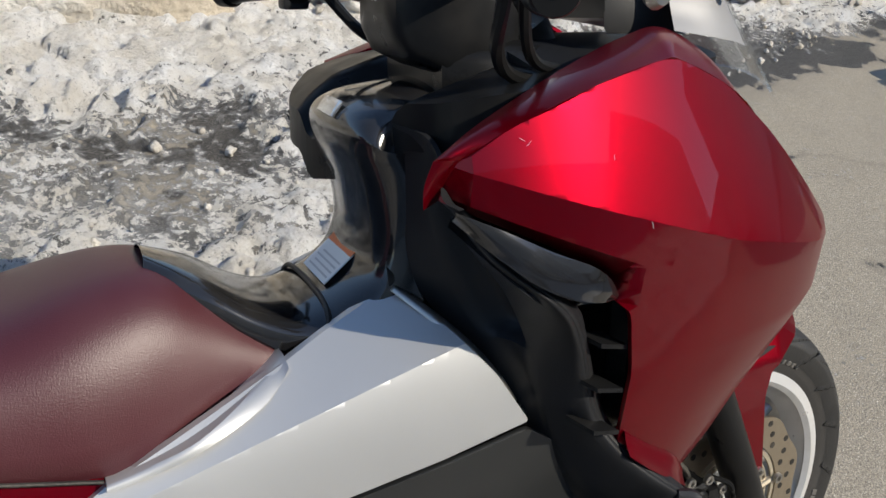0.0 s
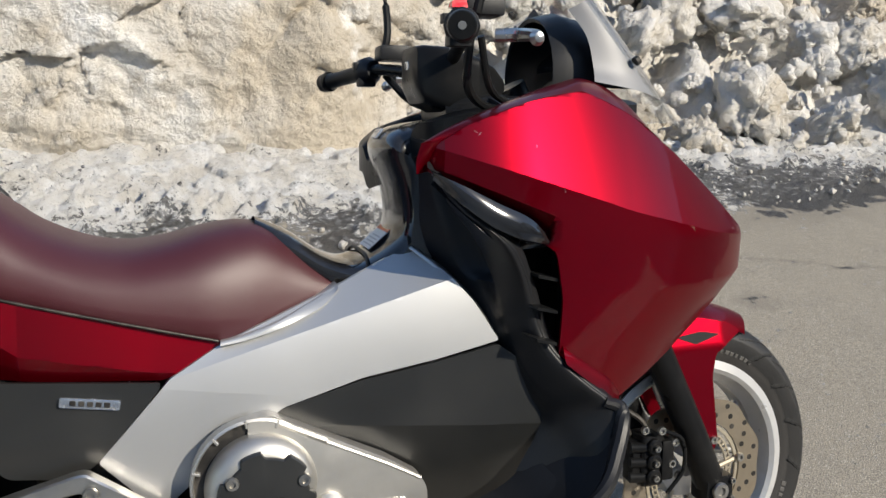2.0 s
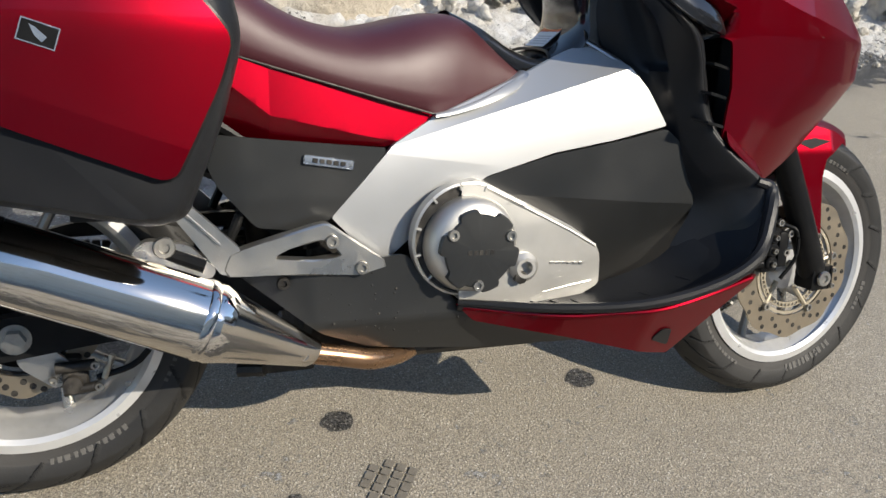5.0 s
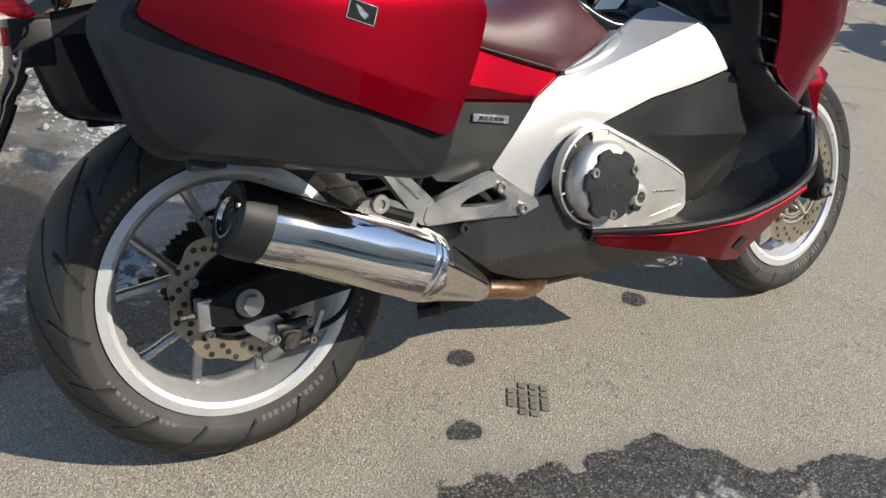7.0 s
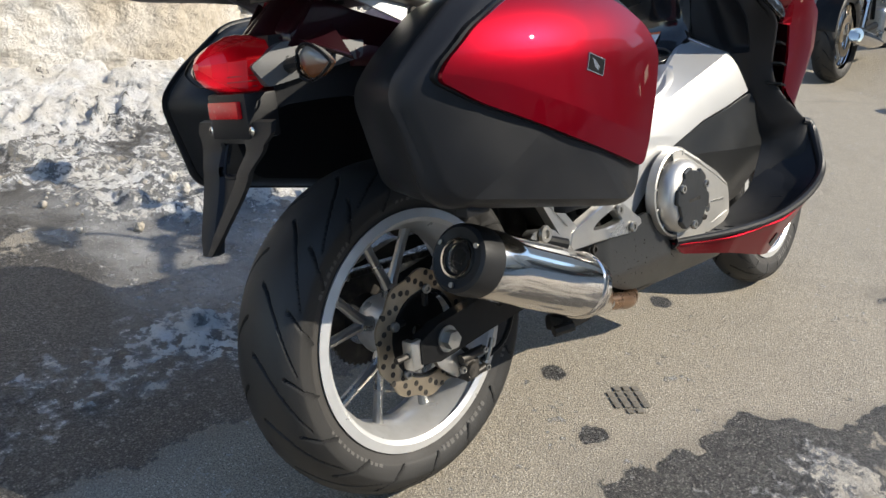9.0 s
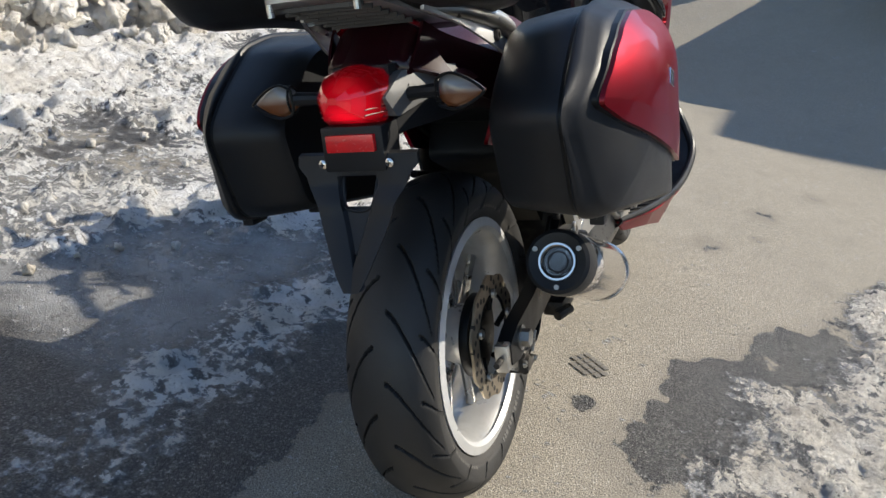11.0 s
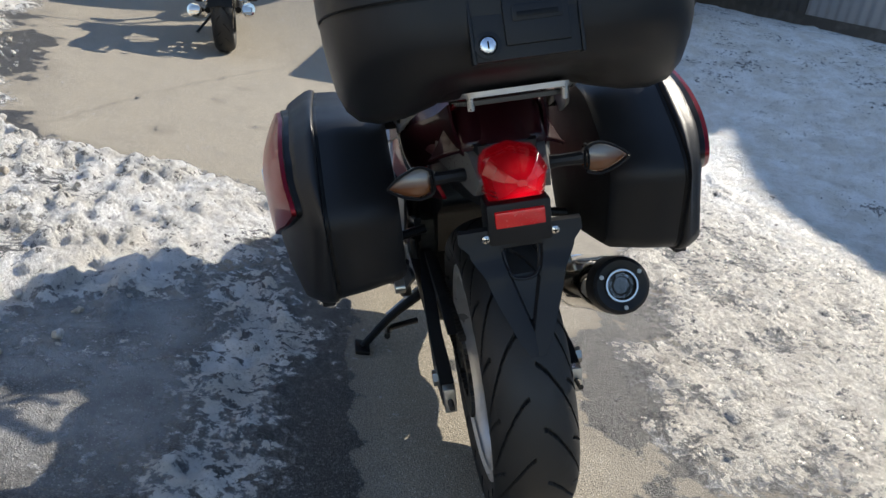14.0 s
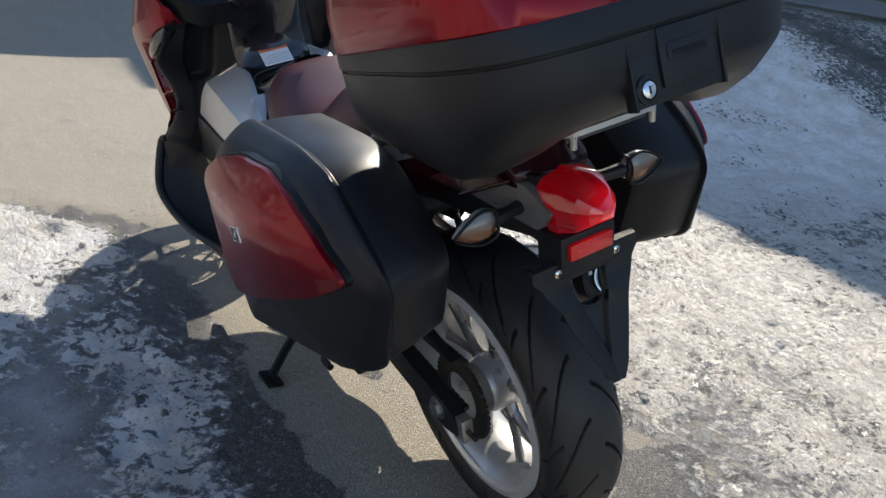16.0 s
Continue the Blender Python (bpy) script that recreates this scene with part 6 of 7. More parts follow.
dome = part("clutch_cap", grid_shell(cap), GREY, cc, "dark grey lobed clutch cap")
for p in ((0.767, 0.449), (0.711, 0.366), (0.664, 0.454)):
    bolt(cc, (p[0], -0.236, p[1]), 0.010)
part("cap_bars", joined(*[box((0.690 + k * 0.010, -0.2398, 0.419), (0.697 + k * 0.010, -0.2385, 0.427), 0) for k in range(5)]), IRON, dome)
for q in (0.7, 1.25, 1.75, 2.3, 2.9, 3.4, 3.9):
    part("clutch_fin", moved(box((-0.0065, -0.006, -0.0022), (0.0065, 0.012, 0.0022), 0.001, 1), Matrix.Translation((0.704 + 0.092 * math.cos(q), -0.197, 0.437 + 0.092 * math.sin(q))) @ Matrix.Rotation(-q, 4, "Y")), CAST, cc)

# fork, fender, front brake
STEER = pose(1.530, -0.010, 0.302, 0, 0, 3.6)
for s in (-1, 1):
    leg = part("fork_leg", moved(tube([(0.018, s * 0.112, -0.030), (0.0, s * 0.112, 0.01), (-0.04, s * 0.112, 0.10), (-0.165, s * 0.112, 0.345), (-0.21, s * 0.112, 0.43)], [0.020, 0.029, 0.027, 0.027, 0.027], 18), STEER), FORK, bike, "black fork leg")
    part("axle_clamp", moved(joined(box((-0.020, s * 0.112 - 0.026, -0.032), (0.040, s * 0.112 + 0.026, 0.022), 0.008, 2)), STEER), FORK, leg)
    bolt(leg, STEER @ Vector((0.005, s * 0.142, -0.004)), 0.017, s, STEEL if s < 0 else IRON)
    for z in (-0.022, 0.012):
        bolt(leg, STEER @ Vector((0.034, s * 0.139, z)), 0.006, s)
    fo = [(-0.126, 0.292), (-0.084, 0.310), (-0.015, 0.313), (0.050, 0.300), (0.087, 0.280), (0.045, 0.261), (0.017, 0.246), (0.011, 0.203), (0.030, 0.075), (0.022, 0.055), (0.004, 0.068), (-0.05, 0.167), (-0.12, 0.265)]
    side = panel(fillet(fo, 0.008), lambda x, z: -(0.098 - 0.30 * max(0, z - 0.255) - 0.25 * max(0, x - 0.03)), 0.014, 0.015, round_edge=0.004)
    if s > 0:
        side = mirrored(side)
    fs = part("fender_side", moved(side, STEER), RED, bike, "crimson fender side arm")
    # a near-black plate paints the dark of the opening
    hole = panel(fillet([(-0.069, 0.281), (-0.015, 0.288), (0.027, 0.281), (-0.028, 0.266)], 0.004), lambda x, z: -(0.0990 - 0.30 * max(0, z - 0.255) - 0.25 * max(0, x - 0.03)), 0.004, 0.01, round_edge=0)
    part("fender_vent", moved(hole if s < 0 else mirrored(hole), STEER), SHADE_BLACK, fs)
    bolt(fs, STEER @ Vector((0.018, s * 0.099, 0.078)), 0.008, s)
    bolt(fs, STEER @ Vector((-0.092, s * 0.088, 0.272)), 0.011, s)
arch = []
for k in range(33):
    q = radians(66 + 62 * k / 32)
    r = 0.326 + 0.004 * math.sin(k / 32 * math.pi)
    half = 0.072 - 0.020 * max(0, (10 - k) / 10)
    arch.append([(r * math.cos(q) * (1 - 0.10 * abs(u) ** 3), u * half, r * math.sin(q) * (1 - 0.10 * abs(u) ** 3)) for u in (j / 8 - 1 for j in range(17))])
part("front_fender", moved(grid_shell(arch, (0, 0, -0.005)), STEER), RED, bike, "crimson front mudguard")
cal = part("front_caliper", moved(joined(box((-0.150, -0.118, 0.012), (-0.100, -0.060, 0.108), 0.012, 3), box((-0.166, -0.110, 0.020), (-0.138, -0.075, 0.098), 0.007), box((-0.112, -0.124, 0.024), (-0.086, -0.092, 0.100), 0.006, 2), *[lathe([(0.015, 0.0), (0.015, -0.010), (0.012, -0.013), (0.0005, -0.013)], 18, (-0.128, -0.114, z), closed=False) for z in (0.034, 0.062, 0.090)], *[tube([(-0.168, -0.104, z), (-0.140, -0.112, z)], 0.010, 12) for z in (0.032, 0.060, 0.088)]), STEER), FORK, bike, "black three-piston front brake caliper")
for z in (0.034, 0.062, 0.090):
    bolt(cal, STEER @ Vector((-0.128, -0.128, z)), 0.006)
for p in ((-0.115, 0.12), (-0.09, 0.055), (-0.085, 0.095), (-0.15, 0.125), (-0.075, 0.03)):
    bolt(cal, STEER @ Vector((p[0], -0.120, p[1])), 0.008)
part("front_brake_hose", moved(tube([(-0.10, -0.115, 0.115), (-0.075, -0.130, 0.10), (-0.07, -0.130, 0.045), (-0.10, -0.125, 0.0)], 0.004, 8, 16), STEER), FORK, bike)
for pipe in (tube([(1.36, -0.10, 0.46), (1.40, -0.115, 0.43), (1.42, -0.12, 0.37)], 0.005, 8, 10), tube([(1.30, -0.08, 0.50), (1.36, -0.09, 0.45), (1.40, -0.095, 0.36)], 0.006, 8, 10)):
    part("brake_pipe", pipe, IRON, bike)
part("steering_stem", tube([(1.36, 0, 0.64), (1.28, 0, 0.80), (1.16, 0, 1.03)], 0.04, 14), FORK, bike)
part("fork_bridge", moved(box((-0.21, -0.14, 0.33), (-0.13, 0.14, 0.37), 0.012), STEER), FORK, bike)

# handlebar, controls, mirrors
rg, lg = Vector((0.955, -0.385, 1.088)), Vector((0.905, 0.335, 1.054))
rin, lin = Vector((1.003, -0.238, 1.106)), Vector((0.965, 0.190, 1.070))
bar = part("handlebar", tube([rg, rin, (1.035, -0.12, 1.085), (1.045, 0, 1.060), (1.015, 0.10, 1.062), lin, lg], 0.011, 12, 30), FORK, bike, "black handlebar")
for e, i in ((rg, rin), (lg, lin)):
    d = (i - e).normalized()
    g = part("grip", tube([e + d * 0.004, e + d * 0.012, e + d * 0.02, e + d * 0.06, e + d * 0.115, e + d * 0.122], [0.012, 0.0170, 0.0150, 0.0150, 0.0152, 0.0175], 16), FORK, bar, "ribbed rubber grip")
    weight = part("bar_end", tube([e - d * 0.020, e - d * 0.020, e - d * 0.018, e - d * 0.012, e - d * 0.002, e + d * 0.002, e + d * 0.006], [0.006, 0.0170, 0.0185, 0.0190, 0.0185, 0.0205, 0.0200], 24), FORK, bar, "round bar-end weight")
    part("bar_end_screw", tube([e - d * 0.0195, e - d * 0.0215], 0.0055, 10), STEEL, weight)
    part("switch_box", tube([e + d * 0.122, e + d * 0.130, e + d * 0.150, e + d * 0.165], [0.018, 0.026, 0.027, 0.018], 12), BLACK, bar)
    part("switch_keys", joined(moved(box((-0.022, -0.012, -0.030), (0.012, 0.014, -0.012), 0.004), Matrix.Translation(e + d * 0.145)), moved(box((-0.030, -0.008, 0.002), (-0.018, 0.010, 0.016), 0.002), Matrix.Translation(e + d * 0.145))), BLACK, bar)
    side = -1 if e is rg else 1
    if side < 0:
        part("stop_switch", moved(ring_loft([[(-0.012, -0.009, 0), (0.012, -0.009, 0), (0.012, 0.009, 0), (-0.012, 0.009, 0)], [(-0.011, -0.008, 0.008), (0.010, -0.008, 0.010), (0.010, 0.008, 0.010), (-0.011, 0.008, 0.008)], [(0.000, -0.007, 0.016), (0.008, -0.007, 0.015), (0.008, 0.007, 0.015), (0.000, 0.007, 0.016)]]), Matrix.Translation(e + d * 0.140 + Vector((-0.006, 0, 0.024)))), REFLEX, bar, "red rocker of the stop switch")
    tip = e + Vector((0.115, -side * 0.03, -0.008))
    lever = part("brake_lever", tube([i + Vector((0.045, side * 0.020, -0.014)), i + Vector((0.072, side * 0.040, -0.014)), (i + Vector((0.085, side * 0.060, -0.013))).lerp(tip, 0.5), tip], [0.010, 0.010, 0.0085, 0.0065], 10, 16), ALU, bar, "silver brake lever with a ball end")
    part("lever_ball", lathe([(0.0004, -0.011), (0.007, -0.0085), (0.011, 0), (0.007, 0.0085), (0.0004, 0.011)], 14, tip, closed=False), ALU, lever)
    part("reservoir", joined(moved(box((-0.030, -0.028, 0), (0.030, 0.028, 0.028), 0.006), Matrix.Translation(i + Vector((0.035, -side * 0.02, 0.016))))), BLACK, bar)
    base = i + Vector((0.02, side * 0.005, 0.018))
    head = base + Vector((-0.015, side * 0.100, 0.225))
    mir = part("mirror_stalk", tube([base, base + Vector((0.012, side * 0.004, 0.06)), base + Vector((0.006, side * 0.030, 0.15)), head], [0.008, 0.0075, 0.007, 0.007], 10, 16), FORK, bar, "black mirror stalk")
    rows = []
    for x, k in ((0.030, 0.25), (0.026, 0.75), (0.012, 0.97), (0.0, 1.0), (-0.004, 0.95)):
        rows.append([head + Vector((x, side * 0.035 + 0.085 * k * math.copysign(abs(math.cos(q)) ** 0.7, math.cos(q)), 0.02 + 0.048 * k * math.copysign(abs(math.sin(q)) ** 0.8, math.sin(q)))) for q in (2 * math.pi * j / 28 for j in range(28))])
    mh = part("mirror_shell", ring_loft(rows), BLACK, bar, "black rear-view mirror")
    part("mirror_glass", ring_loft([[head + Vector((x, side * 0.035 + 0.078 * math.copysign(abs(math.cos(q)) ** 0.7, math.cos(q)), 0.02 + 0.042 * math.copysign(abs(math.sin(q)) ** 0.8, math.sin(q)))) for q in (2 * math.pi * j / 28 for j in range(28))] for x in (-0.0035, -0.006)]), CHROME, mh)
def rounded_ring(x, y0, z0, w, h, n=24, k=0.45):
    return [(x, y0 + w * math.copysign(abs(math.cos(q)) ** k, math.cos(q)), z0 + h * math.copysign(abs(math.sin(q)) ** k, math.sin(q))) for q in (2 * math.pi * j / n for j in range(n))]


cover_rows = [(0.985, 0.004, 1.066, 0.030, 0.020), (0.989, 0.004, 1.060, 0.052, 0.036), (1.000, 0.0, 1.050, 0.060, 0.048), (1.035, -0.008, 1.040, 0.072, 0.055), (1.085, -0.01, 1.030, 0.075, 0.050), (1.125, 0, 1.025, 0.055, 0.040), (1.150, 0, 1.02, 0.030, 0.025)]
part("handlebar_cover", ring_loft([rounded_ring(x, y, z, w, h, 32, 0.30) for x, y, z, w, h in cover_rows]), FORK, bike, "black moulded handlebar cover", 28)
part("column_gaiter", ring_loft([rounded_ring(x, 0, z, w, h) for x, z, w, h in ((1.03, 0.985, 0.075, 0.030), (1.07, 0.975, 0.095, 0.045), (1.13, 0.97, 0.100, 0.050), (1.20, 0.97, 0.08, 0.04))]), FORK, bike)
part("cover_emblem", moved(box((-0.002, -0.012, -0.007), (0.002, 0.012, 0.007), 0.002), Matrix.Translation((0.985, 0.005, 1.066)) @ Matrix.Rotation(radians(-10), 4, "Y")), BADGE, bike)
for cable in (tube([rin + Vector((0.02, 0.02, -0.01)), (1.03, -0.19, 1.02), (1.09, -0.15, 0.99), (1.20, -0.12, 0.99)], 0.007, 8, 20), tube([rin + Vector((0.04, 0.03, -0.01)), (1.07, -0.18, 1.02), (1.14, -0.13, 0.995), (1.22, -0.10, 0.98)], 0.006, 8, 20), tube([lin + Vector((0.02, -0.02, -0.01)), (1.03, 0.14, 1.01), (1.10, 0.12, 0.99), (1.20, 0.10, 0.98)], 0.007, 8, 20)):
    part("control_cable", cable, FORK, bike)
hood = []
for k in range(15):
    q = math.pi * k / 14
    hood.append([(x, -w * math.cos(q), 1.035 + h * math.sin(q) ** 0.8) for x, w, h in ((1.205, 0.112, 0.118), (1.24, 0.122, 0.128), (1.30, 0.120, 0.115), (1.36, 0.105, 0.08))])
part("instrument_hood", grid_shell(hood, (0.004, 0, -0.006)), BLACK, bike, "arched black instrument hood")
part("instrument_panel", panel(fillet([(1.26, 0.10), (1.26, -0.10), (1.33, -0.09), (1.33, 0.09)], 0.02), lambda x, y: 1.02 + (x - 1.2) * 0.9, -0.01, 0.03, "z"), GLOSS, bike)
part("cockpit_floor", panel(fillet([(1.10, 0.19), (1.10, -0.19), (1.36, -0.13), (1.36, 0.13)], 0.02), lambda x, y: 1.018 - 0.9 * y * y, -0.02, 0.03, "z"), BLACK, bike)
cowl = strip([(1.225, -0.120, 1.155), (1.250, -0.140, 1.110), (1.258, -0.152, 1.060), (1.252, -0.170, 1.036)], [(1.258, -0.108, 1.185), (1.310, -0.122, 1.125), (1.362, -0.126, 1.060), (1.398, -0.126, 1.012)], (0.01, -0.014, 0), 16, 8, (0.004, 0.004, 0))
both("screen_cowl", cowl, COWL, bike, "satin silver cowl beside the screen")
screen = []
for i in range(25):
    v = 0.16 + 0.84 * i / 24
    x0, z0, half = 1.535 - 0.345 * v - 0.03 * v * v, 0.905 + 0.44 * v, 0.115 + 0.05 * math.sin(v * 2.6) + 0.02
    screen.append([(x0 - 2.4 * (u * half) ** 2, u * half, z0 - 0.5 * (u * half) ** 2) for u in (j / 8 - 1 for j in range(17))])
ws = part("windscreen", grid_shell(screen, (-0.004, 0, -0.002)), GLASS, bike, "clear curved windscreen")
ws.visible_shadow = False
for v in (0.30, 0.62):
    i = int(v * 24)
    for s in (0, 16):
        part("screen_grommet", tube([Vector(screen[i][abs(s - 1)]), Vector(screen[i][abs(s - 1)]) + Vector((0.006, 0, 0.004))], 0.008, 10), IRON, ws)

# tail
tail_rows = [(0.30, 0.130, 0.700, 0.800), (0.15, 0.126, 0.725, 0.835), (0.0, 0.108, 0.750, 0.855), (-0.12, 0.082, 0.785, 0.884), (-0.15, 0.076, 0.795, 0.898), (-0.18, 0.072, 0.805, 0.872), (-0.20, 0.070, 0.810, 0.852), (-0.205, 0.060, 0.815, 0.846), (-0.205, 0.01, 0.830, 0.840)]
tail = ring_loft([[(x, w * math.copysign(abs(math.cos(q)) ** 0.6, math.cos(q)), (lo + hi) / 2 + (hi - lo) / 2 * math.copysign(abs(math.sin(q)) ** 0.7, math.sin(q))) for q in (2 * math.pi * k / 28 for k in range(28))] for x, w, lo, hi in tail_rows])
# red bodywork; the shade on it is painted by the darker copy
part("tail_cowl", tail, SHADED_RED, bike, "tail cowl in red painted dark for shade")
hood_rows = []
for i in range(13):
    v = i / 12
    hood_rows.append([(-0.150 - 0.075 * v + (0.012 + 0.090 * v) * u * u, u * (0.074 + 0.044 * v ** 1.2), 0.906 - 0.066 * v - (0.022 + 0.020 * v) * abs(u) ** 2.5) for u in (j / 10 - 1 for j in range(21))])
hood_ob = part("tail_hood", grid_shell(hood_rows, (0.004, 0, -0.006)), SHADED_RED, bike, "hood over the tail lamp in red painted dark for shade")
# the hood's lit edge, drawn as a rim in the undarkened red
part("hood_rim", tube([Vector(p) + Vector((-0.001, 0, 0.002)) for p in hood_rows[0]], 0.0042, 8), RED, hood_ob, "crimson rim of the hood, its lit edge")
both("tail_flank", strip([(-0.147, -0.080, 0.895), (-0.10, -0.097, 0.870), (0.0, -0.125, 0.836), (0.10, -0.148, 0.800), (0.20, -0.148, 0.774)], [(-0.205, -0.068, 0.822), (-0.10, -0.085, 0.790), (0.0, -0.108, 0.755), (0.10, -0.132, 0.720), (0.20, -0.138, 0.690)], (0, -0.004, 0), 24, 8, (0, 0.005, 0)), SHADED_RED, bike, "flank of the tail in red painted dark for shade")
part("hood_edge", tube([Vector(p) for p in hood_rows[-1]], 0.0030, 8), SHADED_RED, hood_ob)
part("tail_underside", ring_loft([[(x, y, z) for y, z in ((-w, lo), (w, lo), (w * 1.05, hi), (-w * 1.05, hi))] for x, w, lo, hi in ((0.30, 0.110, 0.64, 0.74), (0.10, 0.098, 0.715, 0.78), (0.0, 0.092, 0.735, 0.80), (-0.16, 0.070, 0.738, 0.83), (-0.205, 0.050, 0.735, 0.84), (-0.225, 0.045, 0.730, 0.84))]), BLACK, bike)
HEX = [(-0.84, -1.0), (0.84, -1.0), (1.0, 0.1), (0.72, 0.74), (0.0, 1.0), (-0.72, 0.74), (-1.0, 0.1)]
tl = [[(x, w * y, zc + h * z) for y, z in fillet(HEX, 0.08, 2)] for x, w, zc, h in ((-0.140, 0.046, 0.822, 0.010), (-0.195, 0.053, 0.814, 0.028), (-0.252, 0.055, 0.803, 0.043), (-0.270, 0.0525, 0.8025, 0.041), (-0.296, 0.041, 0.802, 0.031), (-0.314, 0.026, 0.802, 0.018), (-0.325, 0.008, 0.803, 0.005))]
lamp = part("tail_lamp", ring_loft(tl), LENS, bike, "faceted red tail lamp, lit", 14)
for z, w in ((0.768, 0.0475), (0.776, 0.0500), (0.784, 0.0510)):
    k = min(1.0, (0.803 - z) / 0.045)
    x = -0.262 - 0.034 * (1 - max(0.0, (k - 0.667) / 0.333)) - 0.001
    part("lens_rib", tube([(-0.255, -w * 1.03, z), (x, -w * 0.72, z), (x - 0.001, 0, z), (x, w * 0.72, z), (-0.255, w * 1.03, z)], 0.0011, 6), RIB, lamp)
sur = both("lamp_surround", panel(fillet([(-0.268, 0.797), (-0.244, 0.764), (-0.165, 0.780), (-0.090, 0.796), (-0.080, 0.828), (-0.150, 0.832), (-0.215, 0.828)], 0.006), lambda x, z: -(0.0565 + 0.26 * (x + 0.266) - 0.25 * max(0.0, z - 0.80)), 0.014, 0.02), LAMPSIDE, bike, "dusty grey lamp surround with mud specks")
for s, b in ((-1, sur[0]), (1, sur[1])):
    specks = []
    for k in range(26):
        x, z, r = -0.235 + 0.12 * rs.random(), 0.785 + 0.030 * rs.random(), 0.0008 + 0.0016 * rs.random() ** 2
        specks.append(moved(lathe([(r, 0.0), (r * 0.7, -r * 0.5), (0.0002, -r * 0.7)], 7, (0, 0, 0), closed=False), Matrix.Translation((x, s * (0.0565 + 0.26 * (x + 0.266) - 0.25 * max(0.0, z - 0.80)), z)) @ Matrix.Rotation(0 if s < 0 else math.pi, 4, "Z")))
    tagged(part("mud_specks", joined(*specks), IRON, b), "dark mud specks", "", "", "stuff")
part("reflector", box((-0.292, -0.040, 0.722), (-0.280, 0.040, 0.748), 0.002), REFLEX, bike, "flat red reflector")
part("lamp_bracket", box((-0.284, -0.052, 0.690), (-0.225, 0.052, 0.760), 0.006), BLACK, bike)
hanger_table = [(0.716, -0.276, 0.100), (0.700, -0.279, 0.101), (0.692, -0.281, 0.094), (0.684, -0.284, 0.086), (0.634, -0.304, 0.062), (0.600, -0.318, 0.050), (0.545, -0.345, 0.026), (0.522, -0.354, 0.012)]
HOLE = 0.030
hang = []
zs = [0.716, 0.708, 0.700, 0.692, 0.684, 0.676, 0.667, 0.658, 0.649, 0.640, 0.634, 0.620, 0.600, 0.572, 0.545, 0.522]
for z in zs:
    x, half = (lerp([(-a, b) for a, b, c in hanger_table], -z), lerp([(-a, c) for a, b, c in hanger_table], -z))
    inner = min(HOLE - 0.30 * max(0.0, 0.668 - z), half * 0.5)
    dent = 0.012 * soft(-z, -0.690, -0.675)
    hang.append([(x + dent * k, y, z) for y, k in ((-half, 0.0), (-(half + inner) / 2, 0.0), (-inner - 0.004, 0.35), (-inner, 1.0), (0.0, 1.0), (inner, 1.0), (inner + 0.004, 0.35), ((half + inner) / 2, 0.0), (half, 0.0))])
hb = grid_shell(hang, (0.010, 0, 0.003))
bmesh.ops.delete(hb, geom=[f for f in hb.faces if abs(f.calc_center_median().y) < 0.026 and 0.634 < f.calc_center_median().z < 0.684], context="FACES")
hanger = part("plate_hanger", hb, BLACK, bike, "black plastic plate hanger without a plate")
for s in (-1, 1):
    c = Vector((-0.2805, s * 0.056, 0.703))
    screw = part("hanger_screw", lathe([(0.0002, -0.0035), (0.0045, -0.003), (0.0072, -0.0012), (0.0075, 0.004), (0.0002, 0.004)], 16, c, "x", closed=False), CHROME, hanger)
    part("screw_slot", joined(box(c + Vector((-0.0038, -0.0040, -0.0008)), c + Vector((-0.0030, 0.0040, 0.0008)), 0), box(c + Vector((-0.0038, -0.0008, -0.0040)), c + Vector((-0.0030, 0.0008, 0.0040)), 0)), FORK, screw)
part("hole_lip", tube([(-0.270, -0.030, 0.684), (-0.281, -0.027, 0.658), (-0.290, -0.021, 0.638), (-0.2925, 0, 0.632), (-0.290, 0.021, 0.638), (-0.281, 0.027, 0.658), (-0.270, 0.030, 0.684)], 0.0028, 8, 24), BLACK, hanger)
for s in (-1, 1):
    part("indicator_arm", tube([(-0.20, s * 0.05, 0.790), (-0.215, s * 0.09, 0.795), (-0.222, s * 0.128, 0.797)], [0.013, 0.010, 0.012], 10, 8), BLACK, bike)
    rows = []
    for k, (y, r) in enumerate(((0.116, 0.009), (0.124, 0.018), (0.138, 0.0270), (0.152, 0.0280), (0.170, 0.0210), (0.186, 0.0110), (0.196, 0.002))):
        rows.append([(-0.222 - 0.022 * 0.6 * math.cos(q) * (r / 0.0265), s * y, 0.797 + r * 0.92 * math.sin(q) - (y - 0.112) * 0.05) for q in (2 * math.pi * j / 20 for j in range(20))])
    ind_ob = part("rear_indicator", ring_loft(rows), SMOKE, bike, "clear teardrop rear indicator over an amber bulb")
    outline = [(-0.232, s * y, 0.797 + e * r * 0.92 - (y - 0.112) * 0.05) for e, ys in ((1, 1), (-1, -1)) for y, r in ((0.124, 0.018), (0.138, 0.0270), (0.152, 0.0280), (0.170, 0.0210), (0.186, 0.0110), (0.196, 0.002))[::ys]]
    part("indicator_edge", tube(outline + outline[:1], 0.0024, 6, 40), FORK, ind_ob)
    part("indicator_rim", tube([(-0.222 - 0.016 * math.cos(q), s * 0.128, 0.797 + 0.0212 * math.sin(q)) for q in (2 * math.pi * j / 20 for j in range(21))], 0.0022, 6), FORK, ind_ob)

